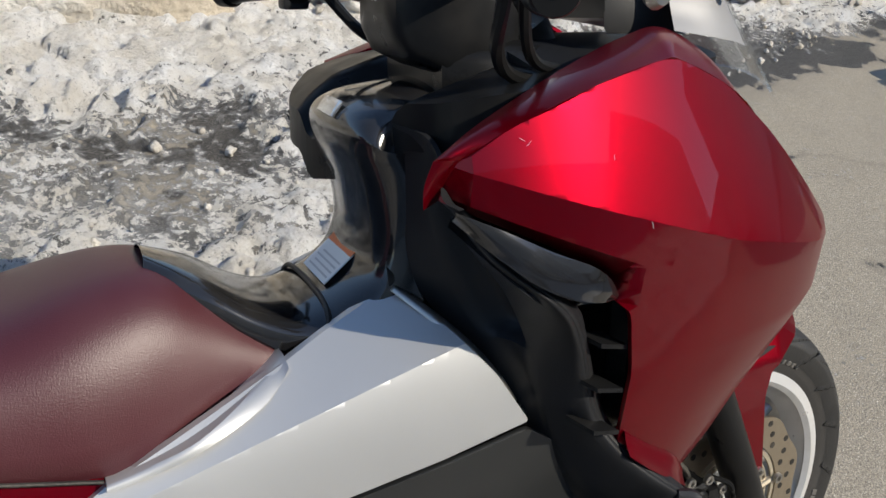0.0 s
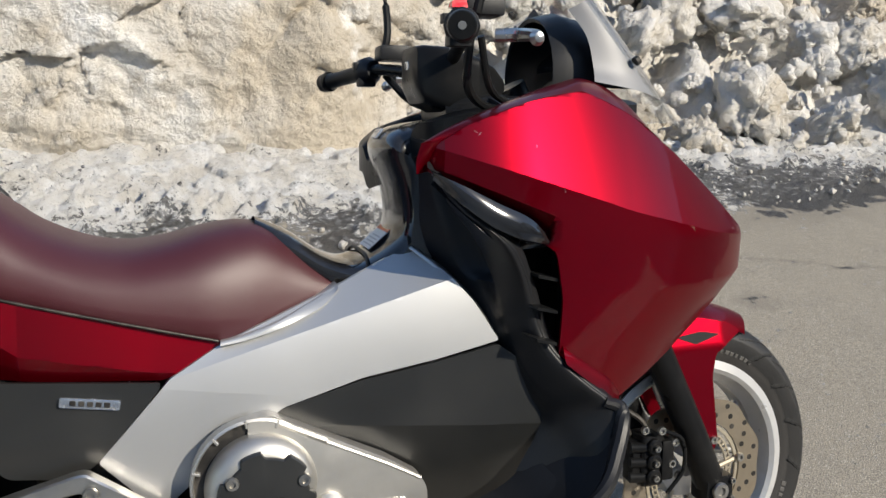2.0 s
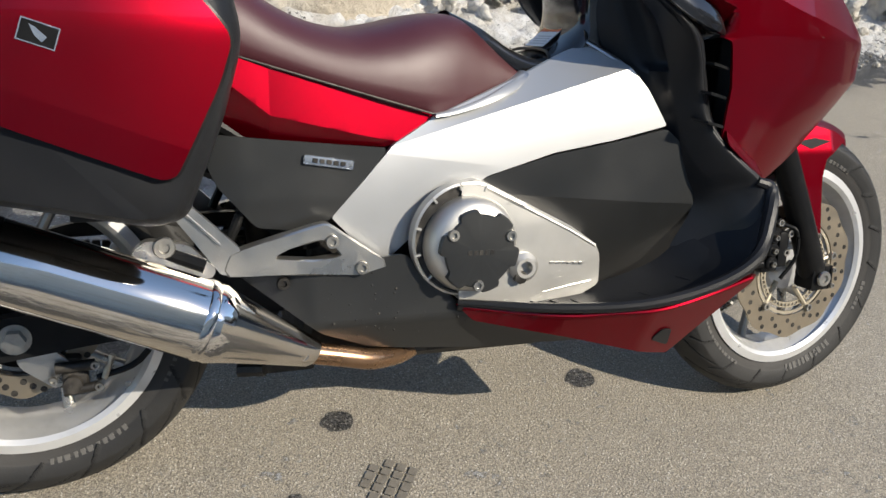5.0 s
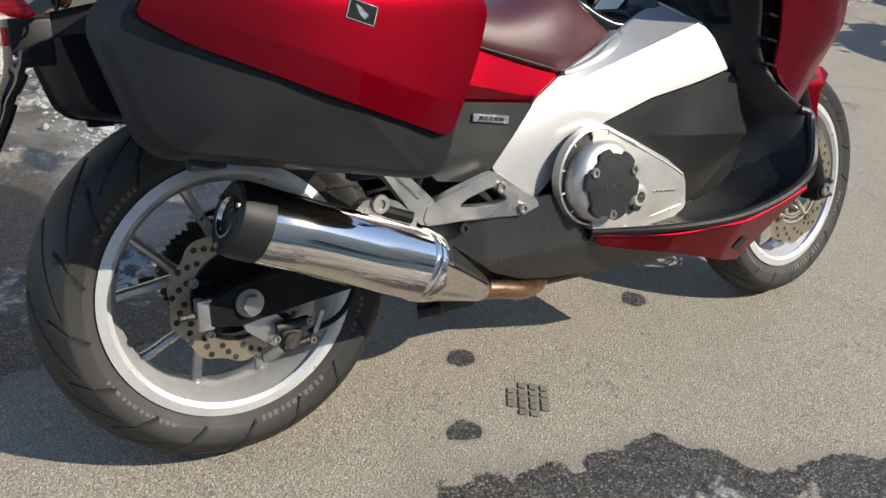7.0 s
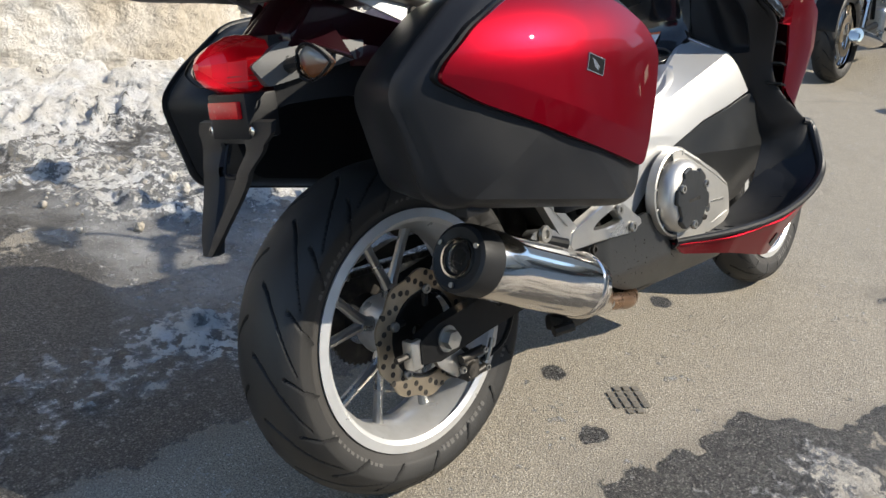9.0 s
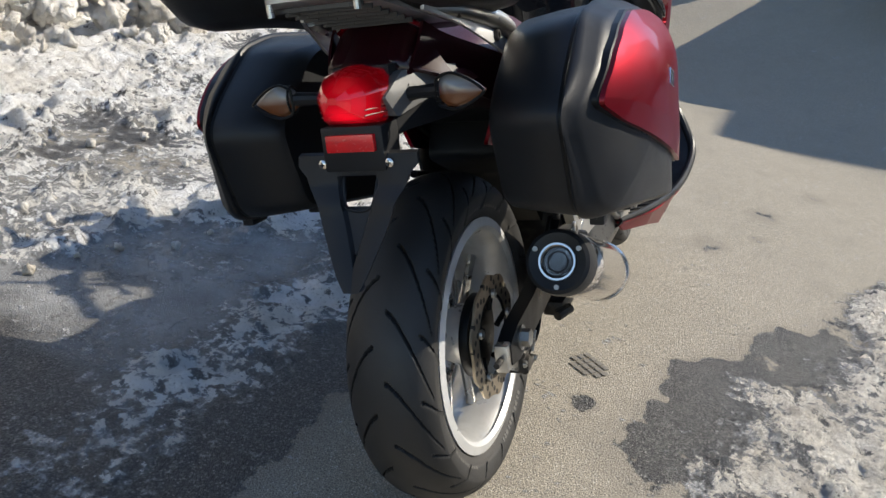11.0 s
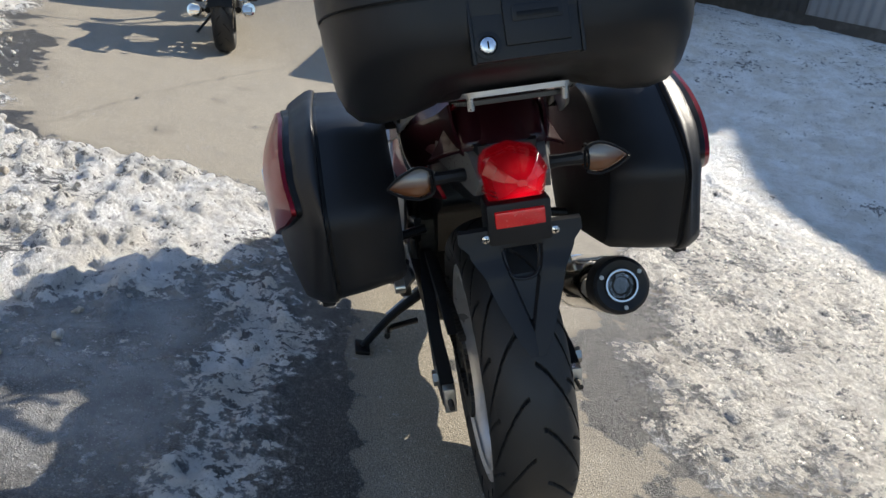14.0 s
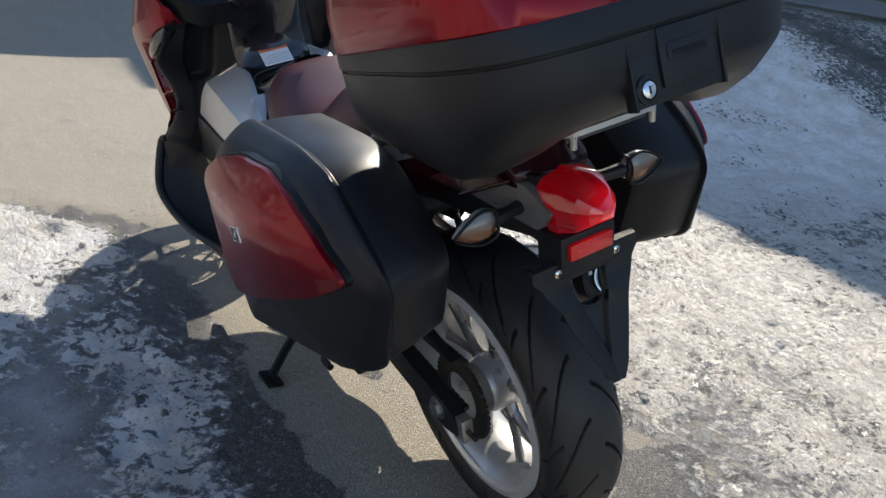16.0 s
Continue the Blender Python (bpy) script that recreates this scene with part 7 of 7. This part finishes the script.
# luggage rack and grab rails
rack = part("rack_plate", panel(fillet([(-0.345, 0.078), (-0.345, -0.078), (-0.05, -0.095), (-0.05, 0.095)], 0.02), lambda x, y: 0.944 - 0.21 * (x + 0.345), 0.008, 0.03, "z"), SILVER, bike, "silver luggage rack plate")
part("rack_lattice", joined(*[box((-0.325 + k * 0.026, -0.070, 0.9280 - 0.0055 * k), (-0.320 + k * 0.026, 0.070, 0.9360 - 0.0055 * k), 0.001, 1) for k in range(10)], *[box((-0.3255 + k * 0.026, y - 0.002, 0.9285 - 0.0055 * k), (-0.298 + k * 0.026, y + 0.002, 0.9340 - 0.0055 * k), 0) for k in range(9) for y in (-0.048, -0.016, 0.016, 0.048)]), GREY, rack, "ribbed dark underside of the rack")
for s in (-1, 1):
    part("grab_rail", tube([(0.14, s * 0.135, 0.80), (0.02, s * 0.155, 0.868), (-0.10, s * 0.140, 0.900), (-0.17, s * 0.105, 0.915)], [0.013, 0.016, 0.014, 0.012], 12, 20), ALU, bike, "silver grab rail")
    arm = strip([(-0.20, s * 0.105, 0.912), (-0.13, s * 0.130, 0.886), (-0.05, s * 0.150, 0.848), (0.03, s * 0.158, 0.815)], [(-0.20, s * 0.098, 0.948), (-0.12, s * 0.122, 0.920), (-0.03, s * 0.140, 0.890), (0.06, s * 0.146, 0.852)], (0, s * 0.004, 0), 16, 4, (0, s * -0.006, 0))
    ra = part("rack_arm", arm, SILVER, bike, "silver rack arm plate")
    for p in ((-0.021, 0.152, 0.856), (-0.130, 0.130, 0.903)):
        bolt(ra, (p[0], s * p[1], p[2]), 0.010, s, IRON)
    part("rack_pin", tube([(-0.338, s * 0.068, 0.948), (-0.338, s * 0.068, 0.925)], 0.005, 8), ALU, rack)
    part("case_carrier", joined(tube([(0.18, s * 0.12, 0.80), (0.18, s * 0.20, 0.80)], 0.011, 10), tube([(0.14, s * 0.12, 0.58), (0.12, s * 0.21, 0.57)], 0.010, 10), tube([(0.02, s * 0.20, 0.805), (0.18, s * 0.20, 0.80), (0.12, s * 0.21, 0.57)], 0.009, 10)), FORK, bike)

# side stand
inv = BIKE.inverted()
foot_p = inv @ Vector((0.580, 0.300, 0.008))
top_p = Vector((0.66, 0.10, 0.20))
st = part("side_stand", tube([top_p, top_p.lerp(foot_p, 0.5) + Vector((0.01, 0.01, 0.0)), foot_p], [0.014, 0.012, 0.011], 10, 10), FORK, bike, "black side stand, folded out")
part("stand_foot", moved(box((-0.035, -0.02, -0.008), (0.035, 0.02, 0.004), 0.003), Matrix.Translation(foot_p) @ Matrix.Rotation(radians(LEAN), 4, "X")), FORK, st)
part("stand_spring", tube([top_p + Vector((0.02, 0.02, 0)), top_p.lerp(foot_p, 0.5) + Vector((0.025, 0.02, 0))], 0.007, 8), STEEL, st)
for rod in (tube([(0.55, 0.15, 0.34), (0.42, 0.17, 0.33)], 0.008, 8), tube([(0.44, 0.15, 0.22), (0.38, 0.22, 0.24), (0.32, 0.23, 0.25)], 0.008, 8, 8)):
    part("shift_linkage", rod, FORK, bike)
part("centre_bracket", joined(box((0.35, -0.13, 0.20), (0.46, -0.08, 0.235), 0.01), tube([(0.33, -0.12, 0.21), (0.37, -0.14, 0.215)], 0.012, 8)), IRON, bike)


# ---- hard luggage on the motorcycle ----
def case_taper(x, z):
    """How far a side case's outer skin falls back towards its ends and its top."""
    return 0.84 * max(0.0, 0.09 - x) ** 2 + 0.6 * max(0.0, x - 0.12) ** 2 + 3.4 * max(0.0, z - 0.755) ** 2


def pannier(s):
    """A side case: tub, lid ring, painted cover, badge."""
    case = thing("pannier_case", "black hard side case with a glossy crimson cover on the motorcycle", "luggage case", BIKE, "side cases")
    tub = [(-0.160, 0.580), (0.205, 0.515), (0.243, 0.525), (0.292, 0.650), (0.320, 0.755), (0.302, 0.835), (0.235, 0.880), (0.02, 0.893), (-0.075, 0.880), (-0.185, 0.800), (-0.232, 0.750), (-0.186, 0.602)]
    mid = Vector((0.02, 0.70))

    def ring(scale, y, r=0.03, shift=(0, 0)):
        return [(p[0] + shift[0], s * y, p[1] + shift[1]) for p in fillet([tuple(mid + (Vector(q) - mid) * scale) for q in tub], r, 6)]
    body = ring_loft([ring(0.80, 0.180, 0.05, (0.012, 0.0)), ring(0.86, 0.181, 0.05, (0.012, 0.0)), ring(0.905, 0.192, 0.045, (0.010, 0)), ring(0.955, 0.25, 0.035, (0.005, 0)), ring(0.975, 0.296), ring(0.968, 0.300), ring(0.962, 0.304)])
    b = part("tub", body, BLACK, case, "textured black plastic tub")
    lid = ring_loft([ring(0.970, 0.303), ring(0.990, 0.304), ring(1.004, 0.309), ring(1.010, 0.322), ring(1.010, 0.336), ring(1.002, 0.358), ring(0.985, 0.376, 0.028), ring(0.962, 0.388, 0.03), ring(0.935, 0.396, 0.03), ring(0.905, 0.401, 0.03), ring(0.60, 0.405, 0.03), ring(0.3, 0.406, 0.02), ring(0.1, 0.407, 0.003)])
    for v in lid.verts:
        w = min(1.0, max(0.0, (abs(v.co.y) - 0.305) / 0.085))
        v.co.y -= s * w * min(0.085, case_taper(v.co.x, v.co.z))
    c = part("lid", lid, BLACK, case, "matt black lid")
    part("lid_seal", ring_loft([ring(0.972, 0.2975), ring(0.9765, 0.299), ring(0.9765, 0.303), ring(0.970, 0.3045)]), FORK, case, "dark seal between tub and lid")

    COVER_FOLD = [(-0.25, 0.784), (-0.089, 0.744), (0.35, 0.582)]

    def red_y(x, z):
        h = reach(COVER_FOLD, x) - z
        return -(0.418 - case_taper(x, z) - 0.07 * max(0, h))
    out = fillet([(-0.182, 0.757), (-0.168, 0.780), (-0.115, 0.823), (-0.050, 0.855), (0.02, 0.873), (0.116, 0.867), (0.200, 0.843), (0.262, 0.805), (0.302, 0.757), (0.284, 0.700), (0.250, 0.630), (0.229, 0.588), (0.212, 0.584), (0.030, 0.655), (-0.127, 0.722)], 0.018, 5)
    red = panel(out, red_y, 0.040, 0.016, folds=(COVER_FOLD,), round_edge=0.004)
    rc = part("cover", red if s < 0 else mirrored(red), RED, case, "glossy crimson cover", 20)
    gap = panel(fillet([tuple(Vector((0.06, 0.73)) + (Vector(p) - Vector((0.06, 0.73))) * 1.022) for p in out[::3]], 0.004, 2), lambda x, z: red_y(x, z) + 0.0075, 0.02, 0.02, round_edge=0.001)
    part("cover_groove", gap if s < 0 else mirrored(gap), FORK, c, "dark groove round the cover")
    m = Matrix.Translation((0.087, s * 0.4172, 0.754)) @ Matrix.Rotation(radians(18), 4, "Y")
    bd = part("badge", moved(box((-0.0195, -0.0012, -0.0115), (0.0195, 0.0012, 0.0115), 0.0005, 1), m), FORK, rc, "dark badge in a chrome frame with a plain wing")
    part("badge_wing", moved(panel(fillet([(-0.012, 0.008), (-0.004, 0.006), (0.010, -0.001), (0.006, -0.008), (-0.003, -0.003)], 0.001, 2), lambda x, z: s * 0.0016, -s * 0.001, 0.01, round_edge=0), m), BADGE, bd)
    for lo, hi in (((-0.0210, -0.0018, 0.0115), (0.0210, 0.0018, 0.0130)), ((-0.0210, -0.0018, -0.0130), (0.0210, 0.0018, -0.0115)), ((-0.0210, -0.0018, -0.0115), (-0.0195, 0.0018, 0.0115)), ((0.0195, -0.0018, -0.0115), (0.0210, 0.0018, 0.0115))):
        part("badge_frame", moved(box(lo, hi, 0), m), BADGE, bd)
    part("foot", box((-0.13, s * 0.325 - 0.012, 0.560), (-0.08, s * 0.325 + 0.012, 0.582), 0.004), BLACK, b)
    part("foot", box((0.10, s * 0.325 - 0.012, 0.520), (0.15, s * 0.325 + 0.012, 0.545), 0.004), BLACK, b)
    return case


pannier(-1)
pannier(1)

CASE_TILT = Matrix.Translation((-0.452, 0, 1.03)) @ Matrix.Rotation(radians(12), 4, "Y") @ Matrix.Translation((0.452, 0, -1.03))


def top_case():
    case = thing("top_case", "large black top case with a crimson lid on the luggage rack", "luggage case", BIKE @ CASE_TILT)

    def ring(z, w, back, front, k=0.50, n=72):
        """A rounded oblong, blunter at the back."""
        mx, hx = (back + front) / 2, (front - back) / 2
        out = []
        for j in range(n):
            q = 2 * math.pi * j / n
            c, t = math.cos(q), math.sin(q)
            out.append((mx + hx * math.copysign(abs(c) ** (k if c > 0 else k * 1.05), c), w * math.copysign(abs(t) ** (k * 0.92), t), z))
        return out
    shell = ring_loft([ring(0.972, 0.120, -0.34, -0.08), ring(0.968, 0.165, -0.385, -0.045), ring(0.965, 0.200, -0.412, -0.018), ring(0.972, 0.226, -0.430, -0.002), ring(0.988, 0.243, -0.441, 0.008), ring(1.010, 0.253, -0.447, 0.014), ring(1.040, 0.259, -0.452, 0.018), ring(1.070, 0.262, -0.455, 0.020), ring(1.094, 0.263, -0.456, 0.020)])
    for v in shell.verts:
        low = 1 - soft(v.co.z, 0.975, 1.05)
        v.co.z -= 0.020 * soft(abs(v.co.y), 0.095, 0.140) * low * (1 - soft(-v.co.x, 0.30, 0.44))
        v.co.z += 0.042 * soft(-v.co.x, 0.27, 0.46) * low + 0.034 * soft(v.co.x, -0.34, -0.06) * low * soft(abs(v.co.y), 0.09, 0.15)
    tub = part("tub", shell, BLACK, case, "textured black tub")
    part("seam", ring_loft([ring(1.092, 0.2625, -0.4555, 0.0195), ring(1.0935, 0.2600, -0.4530, 0.0170), ring(1.0985, 0.2600, -0.4530, 0.0170), ring(1.100, 0.2625, -0.4555, 0.0195)]), FORK, case, "dark parting line")
    lid = part("lid", ring_loft([ring(1.098, 0.2635, -0.4560, 0.0205), ring(1.100, 0.2650, -0.4575, 0.0215), ring(1.128, 0.2650, -0.4560, 0.0210), ring(1.134, 0.2630, -0.4540, 0.0190)]), BLACK, case, "black lid rim")
    for v in lid.data.vertices:
        if v.co.z > 1.12:
            v.co.z -= 0.014 * soft(v.co.x, -0.40, 0.0)
    cover = ring_loft([ring(1.131, 0.2635, -0.4535, 0.0190), ring(1.134, 0.2655, -0.4545, 0.0205), ring(1.170, 0.266, -0.447, 0.018), ring(1.200, 0.262, -0.436, 0.010), ring(1.230, 0.249, -0.416, -0.006), ring(1.255, 0.224, -0.388, -0.030), ring(1.272, 0.180, -0.342, -0.072), ring(1.280, 0.11, -0.28, -0.13), ring(1.282, 0.03, -0.22, -0.19)])
    for v in cover.verts:
        if v.co.z < 1.14:
            v.co.z -= 0.014 * soft(v.co.x, -0.40, 0.0)
    part("lid_cover", cover, RED, case, "glossy crimson lid")
    lean = Matrix.Translation((-0.4520, 0, 1.030)) @ Matrix.Rotation(radians(4), 4, "Y")
    frame_bars = [box((-0.0075, y0, -0.022), (0.010, y1, 0.064), 0.002) for y0, y1 in ((0.073, 0.078), (-0.067, -0.062))]
    lock_panel = part("lock_panel", moved(joined(*frame_bars, box((-0.0050, -0.0620, -0.020), (0.012, 0.0730, 0.064), 0.002)), lean), BLACK, case, "raised panel of the lock")
    part("lock_flap", moved(joined(box((-0.0100, -0.050, -0.004), (0.0, 0.034, 0.064), 0.003), box((-0.0120, -0.042, 0.024), (-0.006, 0.024, 0.046), 0.004)), lean), BLACK, lock_panel)
    part("handle_recess", moved(box((-0.0128, -0.036, 0.028), (-0.009, 0.018, 0.036), 0.002), lean), FORK, lock_panel)
    turn = lean @ Matrix.Translation((-0.0045, 0.057, 0.0)) @ Matrix.Rotation(radians(-90), 4, "Z")
    part("lock", moved(lathe([(0.0098, 0.0), (0.0098, -0.005), (0.008, -0.006), (0.0005, -0.006), (0.0005, 0)], 24, (0, 0, 0)), turn), BADGE, lock_panel, "round bright key lock")
    part("keyhole", moved(box((-0.0010, -0.0066, -0.0045), (0.0010, -0.0055, 0.0045), 0), turn), FORK, lock_panel)
    part("lock_collar", moved(lathe([(0.017, 0.002), (0.017, -0.003), (0.012, -0.004), (0.011, -0.001), (0.011, 0.002)], 24, (0, 0, 0)), turn), BLACK, lock_panel)
    return case


top_case()


# ---- the second motorcycle, parked further on ----
def second_motorcycle():
    m = Matrix.Translation((5.19, 1.13, rise(5.19, 1.13))) @ Matrix.Rotation(radians(3), 4, "Z") @ Matrix.Rotation(radians(-10), 4, "X")
    o = thing("motorcycle", "dark naked motorcycle with chrome silencers on its side stand", "motorcycle", m)
    for name, x, r, wd in (("rear_wheel", 0.0, 0.31, 0.15), ("front_wheel", 1.45, 0.30, 0.11)):
        w = new(name)
        w.parent = o
        w.matrix_local = pose(x, 0, r)
        part("tyre", tyre(r, wd, 0.221, 2), RUBBER, w)
        part("rim", lathe([(0.222, -0.045), (0.205, -0.05), (0.185, -0.02), (0.185, 0.02), (0.205, 0.05), (0.222, 0.045), (0.195, 0.01), (0.195, -0.01)], 64), CHROME, w)
        part("hub", lathe([(0.05, -0.04), (0.05, 0.04), (0.01, 0.05), (0.01, -0.05)], 24), ALU, w)
        for k in range(6):
            q = k * math.pi / 3
            part("spoke", tube([(0.04 * math.cos(q), 0, 0.04 * math.sin(q)), (0.195 * math.cos(q), 0, 0.195 * math.sin(q))], [0.014, 0.010], 8), ALU, w)
        part("brake_disc", lathe([(0.14, -0.064), (0.14, -0.06), (0.09, -0.06), (0.09, -0.064)], 48), DISC, w)
    for s in (-1, 1):
        part("silencer", tube([(0.45, s * 0.17, 0.24), (0.20, s * 0.18, 0.27), (-0.20, s * 0.19, 0.33), (-0.24, s * 0.19, 0.335)], [0.025, 0.05, 0.052, 0.045], 20, 16), CHROME, o, "chrome silencer")
        part("silencer_outlet", tube([(-0.235, s * 0.19, 0.334), (-0.246, s * 0.19, 0.336)], 0.030, 16), IRON, o)
        part("swingarm", tube([(-0.03, s * 0.11, 0.31), (0.50, s * 0.11, 0.36)], 0.024, 10), FORK, o)
        part("shock", tube([(0.08, s * 0.13, 0.36), (0.18, s * 0.13, 0.66)], 0.024, 10), CHROME, o)
        part("fork_leg", tube([(1.45, s * 0.10, 0.30), (1.20, s * 0.10, 0.85)], 0.022, 12), CHROME, o)
        part("rear_indicator", lathe([(0.001, -0.03), (0.022, -0.01), (0.022, 0.01), (0.001, 0.03)], 14, (-0.20, s * 0.15, 0.68), closed=False), AMBER, o)
        part("grip", tube([(1.0, s * 0.36, 1.02), (1.06, s * 0.24, 1.04)], 0.017, 10), RUBBER, o)
        part("mirror", joined(tube([(1.07, s * 0.26, 1.04), (1.04, s * 0.33, 1.22)], 0.006, 8), lathe([(0.001, -0.012), (0.06, -0.008), (0.062, 0.006), (0.001, 0.010)], 20, (1.04, s * 0.36, 1.25), "x", False)), FORK, o)
        part("foot_peg", tube([(0.52, s * 0.12, 0.33), (0.52, s * 0.24, 0.33)], 0.012, 8), RUBBER, o)
    part("engine", joined(box((0.48, -0.17, 0.22), (0.95, 0.17, 0.48), 0.04, 3), box((0.68, -0.14, 0.45), (0.95, 0.14, 0.66), 0.03, 2)), ALU, o, "silver finned engine")
    part("cooling_fins", joined(*[box((0.66, -0.16, 0.48 + k * 0.025), (0.97, 0.16, 0.488 + k * 0.025), 0.002, 1) for k in range(7)]), ALU, o)
    rows = []
    for x, w, lo, hi in ((0.50, 0.09, 0.70, 0.80), (0.60, 0.13, 0.69, 0.88), (0.80, 0.15, 0.70, 0.93), (0.98, 0.12, 0.74, 0.93), (1.06, 0.07, 0.79, 0.90)):
        rows.append([(x, w * math.copysign(abs(math.cos(q)) ** 0.7, math.cos(q)), (lo + hi) / 2 + (hi - lo) / 2 * math.copysign(abs(math.sin(q)) ** 0.8, math.sin(q))) for q in (2 * math.pi * k / 24 for k in range(24))])
    part("fuel_tank", ring_loft(rows), BLUE, o, "dark blue fuel tank")
    part("seat", ring_loft([[(x, w * math.copysign(abs(math.cos(q)) ** 0.6, math.cos(q)), z + 0.05 * math.copysign(abs(math.sin(q)) ** 0.7, math.sin(q))) for q in (2 * math.pi * k / 20 for k in range(20))] for x, w, z in ((-0.15, 0.08, 0.80), (0.05, 0.11, 0.80), (0.30, 0.13, 0.755), (0.54, 0.10, 0.77))]), LEATHER, o)
    guard = []
    for k in range(25):
        q = radians(60 + 110 * k / 24)
        guard.append([(0.335 * math.cos(q), y, 0.31 + 0.335 * math.sin(q) - abs(y) * 0.15) for y in (-0.085, -0.05, 0, 0.05, 0.085)])
    part("rear_mudguard", grid_shell(guard, (0, 0, 0.004)), FORK, o)
    part("tail_lamp", box((-0.28, -0.06, 0.70), (-0.22, 0.06, 0.76), 0.012), LENS, o)
    part("handlebar", tube([(1.0, -0.37, 1.02), (1.08, -0.2, 1.05), (1.14, 0, 1.0), (1.08, 0.2, 1.05), (1.0, 0.37, 1.02)], 0.011, 10, 24), CHROME, o)
    part("headlamp", lathe([(0.02, -0.08), (0.07, -0.06), (0.09, 0.0), (0.09, 0.03), (0.001, 0.04)], 24, (1.28, 0, 0.88), "x", False), CHROME, o)
    part("frame", joined(tube([(0.46, -0.09, 0.40), (0.40, -0.10, 0.70), (-0.15, -0.09, 0.74)], 0.016, 10), tube([(0.46, 0.09, 0.40), (0.40, 0.10, 0.70), (-0.15, 0.09, 0.74)], 0.016, 10), tube([(1.16, 0, 0.92), (1.0, 0, 0.30), (0.50, 0, 0.22)], 0.02, 10)), FORK, o)
    foot = m.inverted() @ Vector((5.72, 1.42, rise(5.72, 1.42) + 0.01))
    part("side_stand", tube([(0.58, 0.12, 0.22), foot], 0.011, 8), FORK, o, "black side stand")


second_motorcycle()
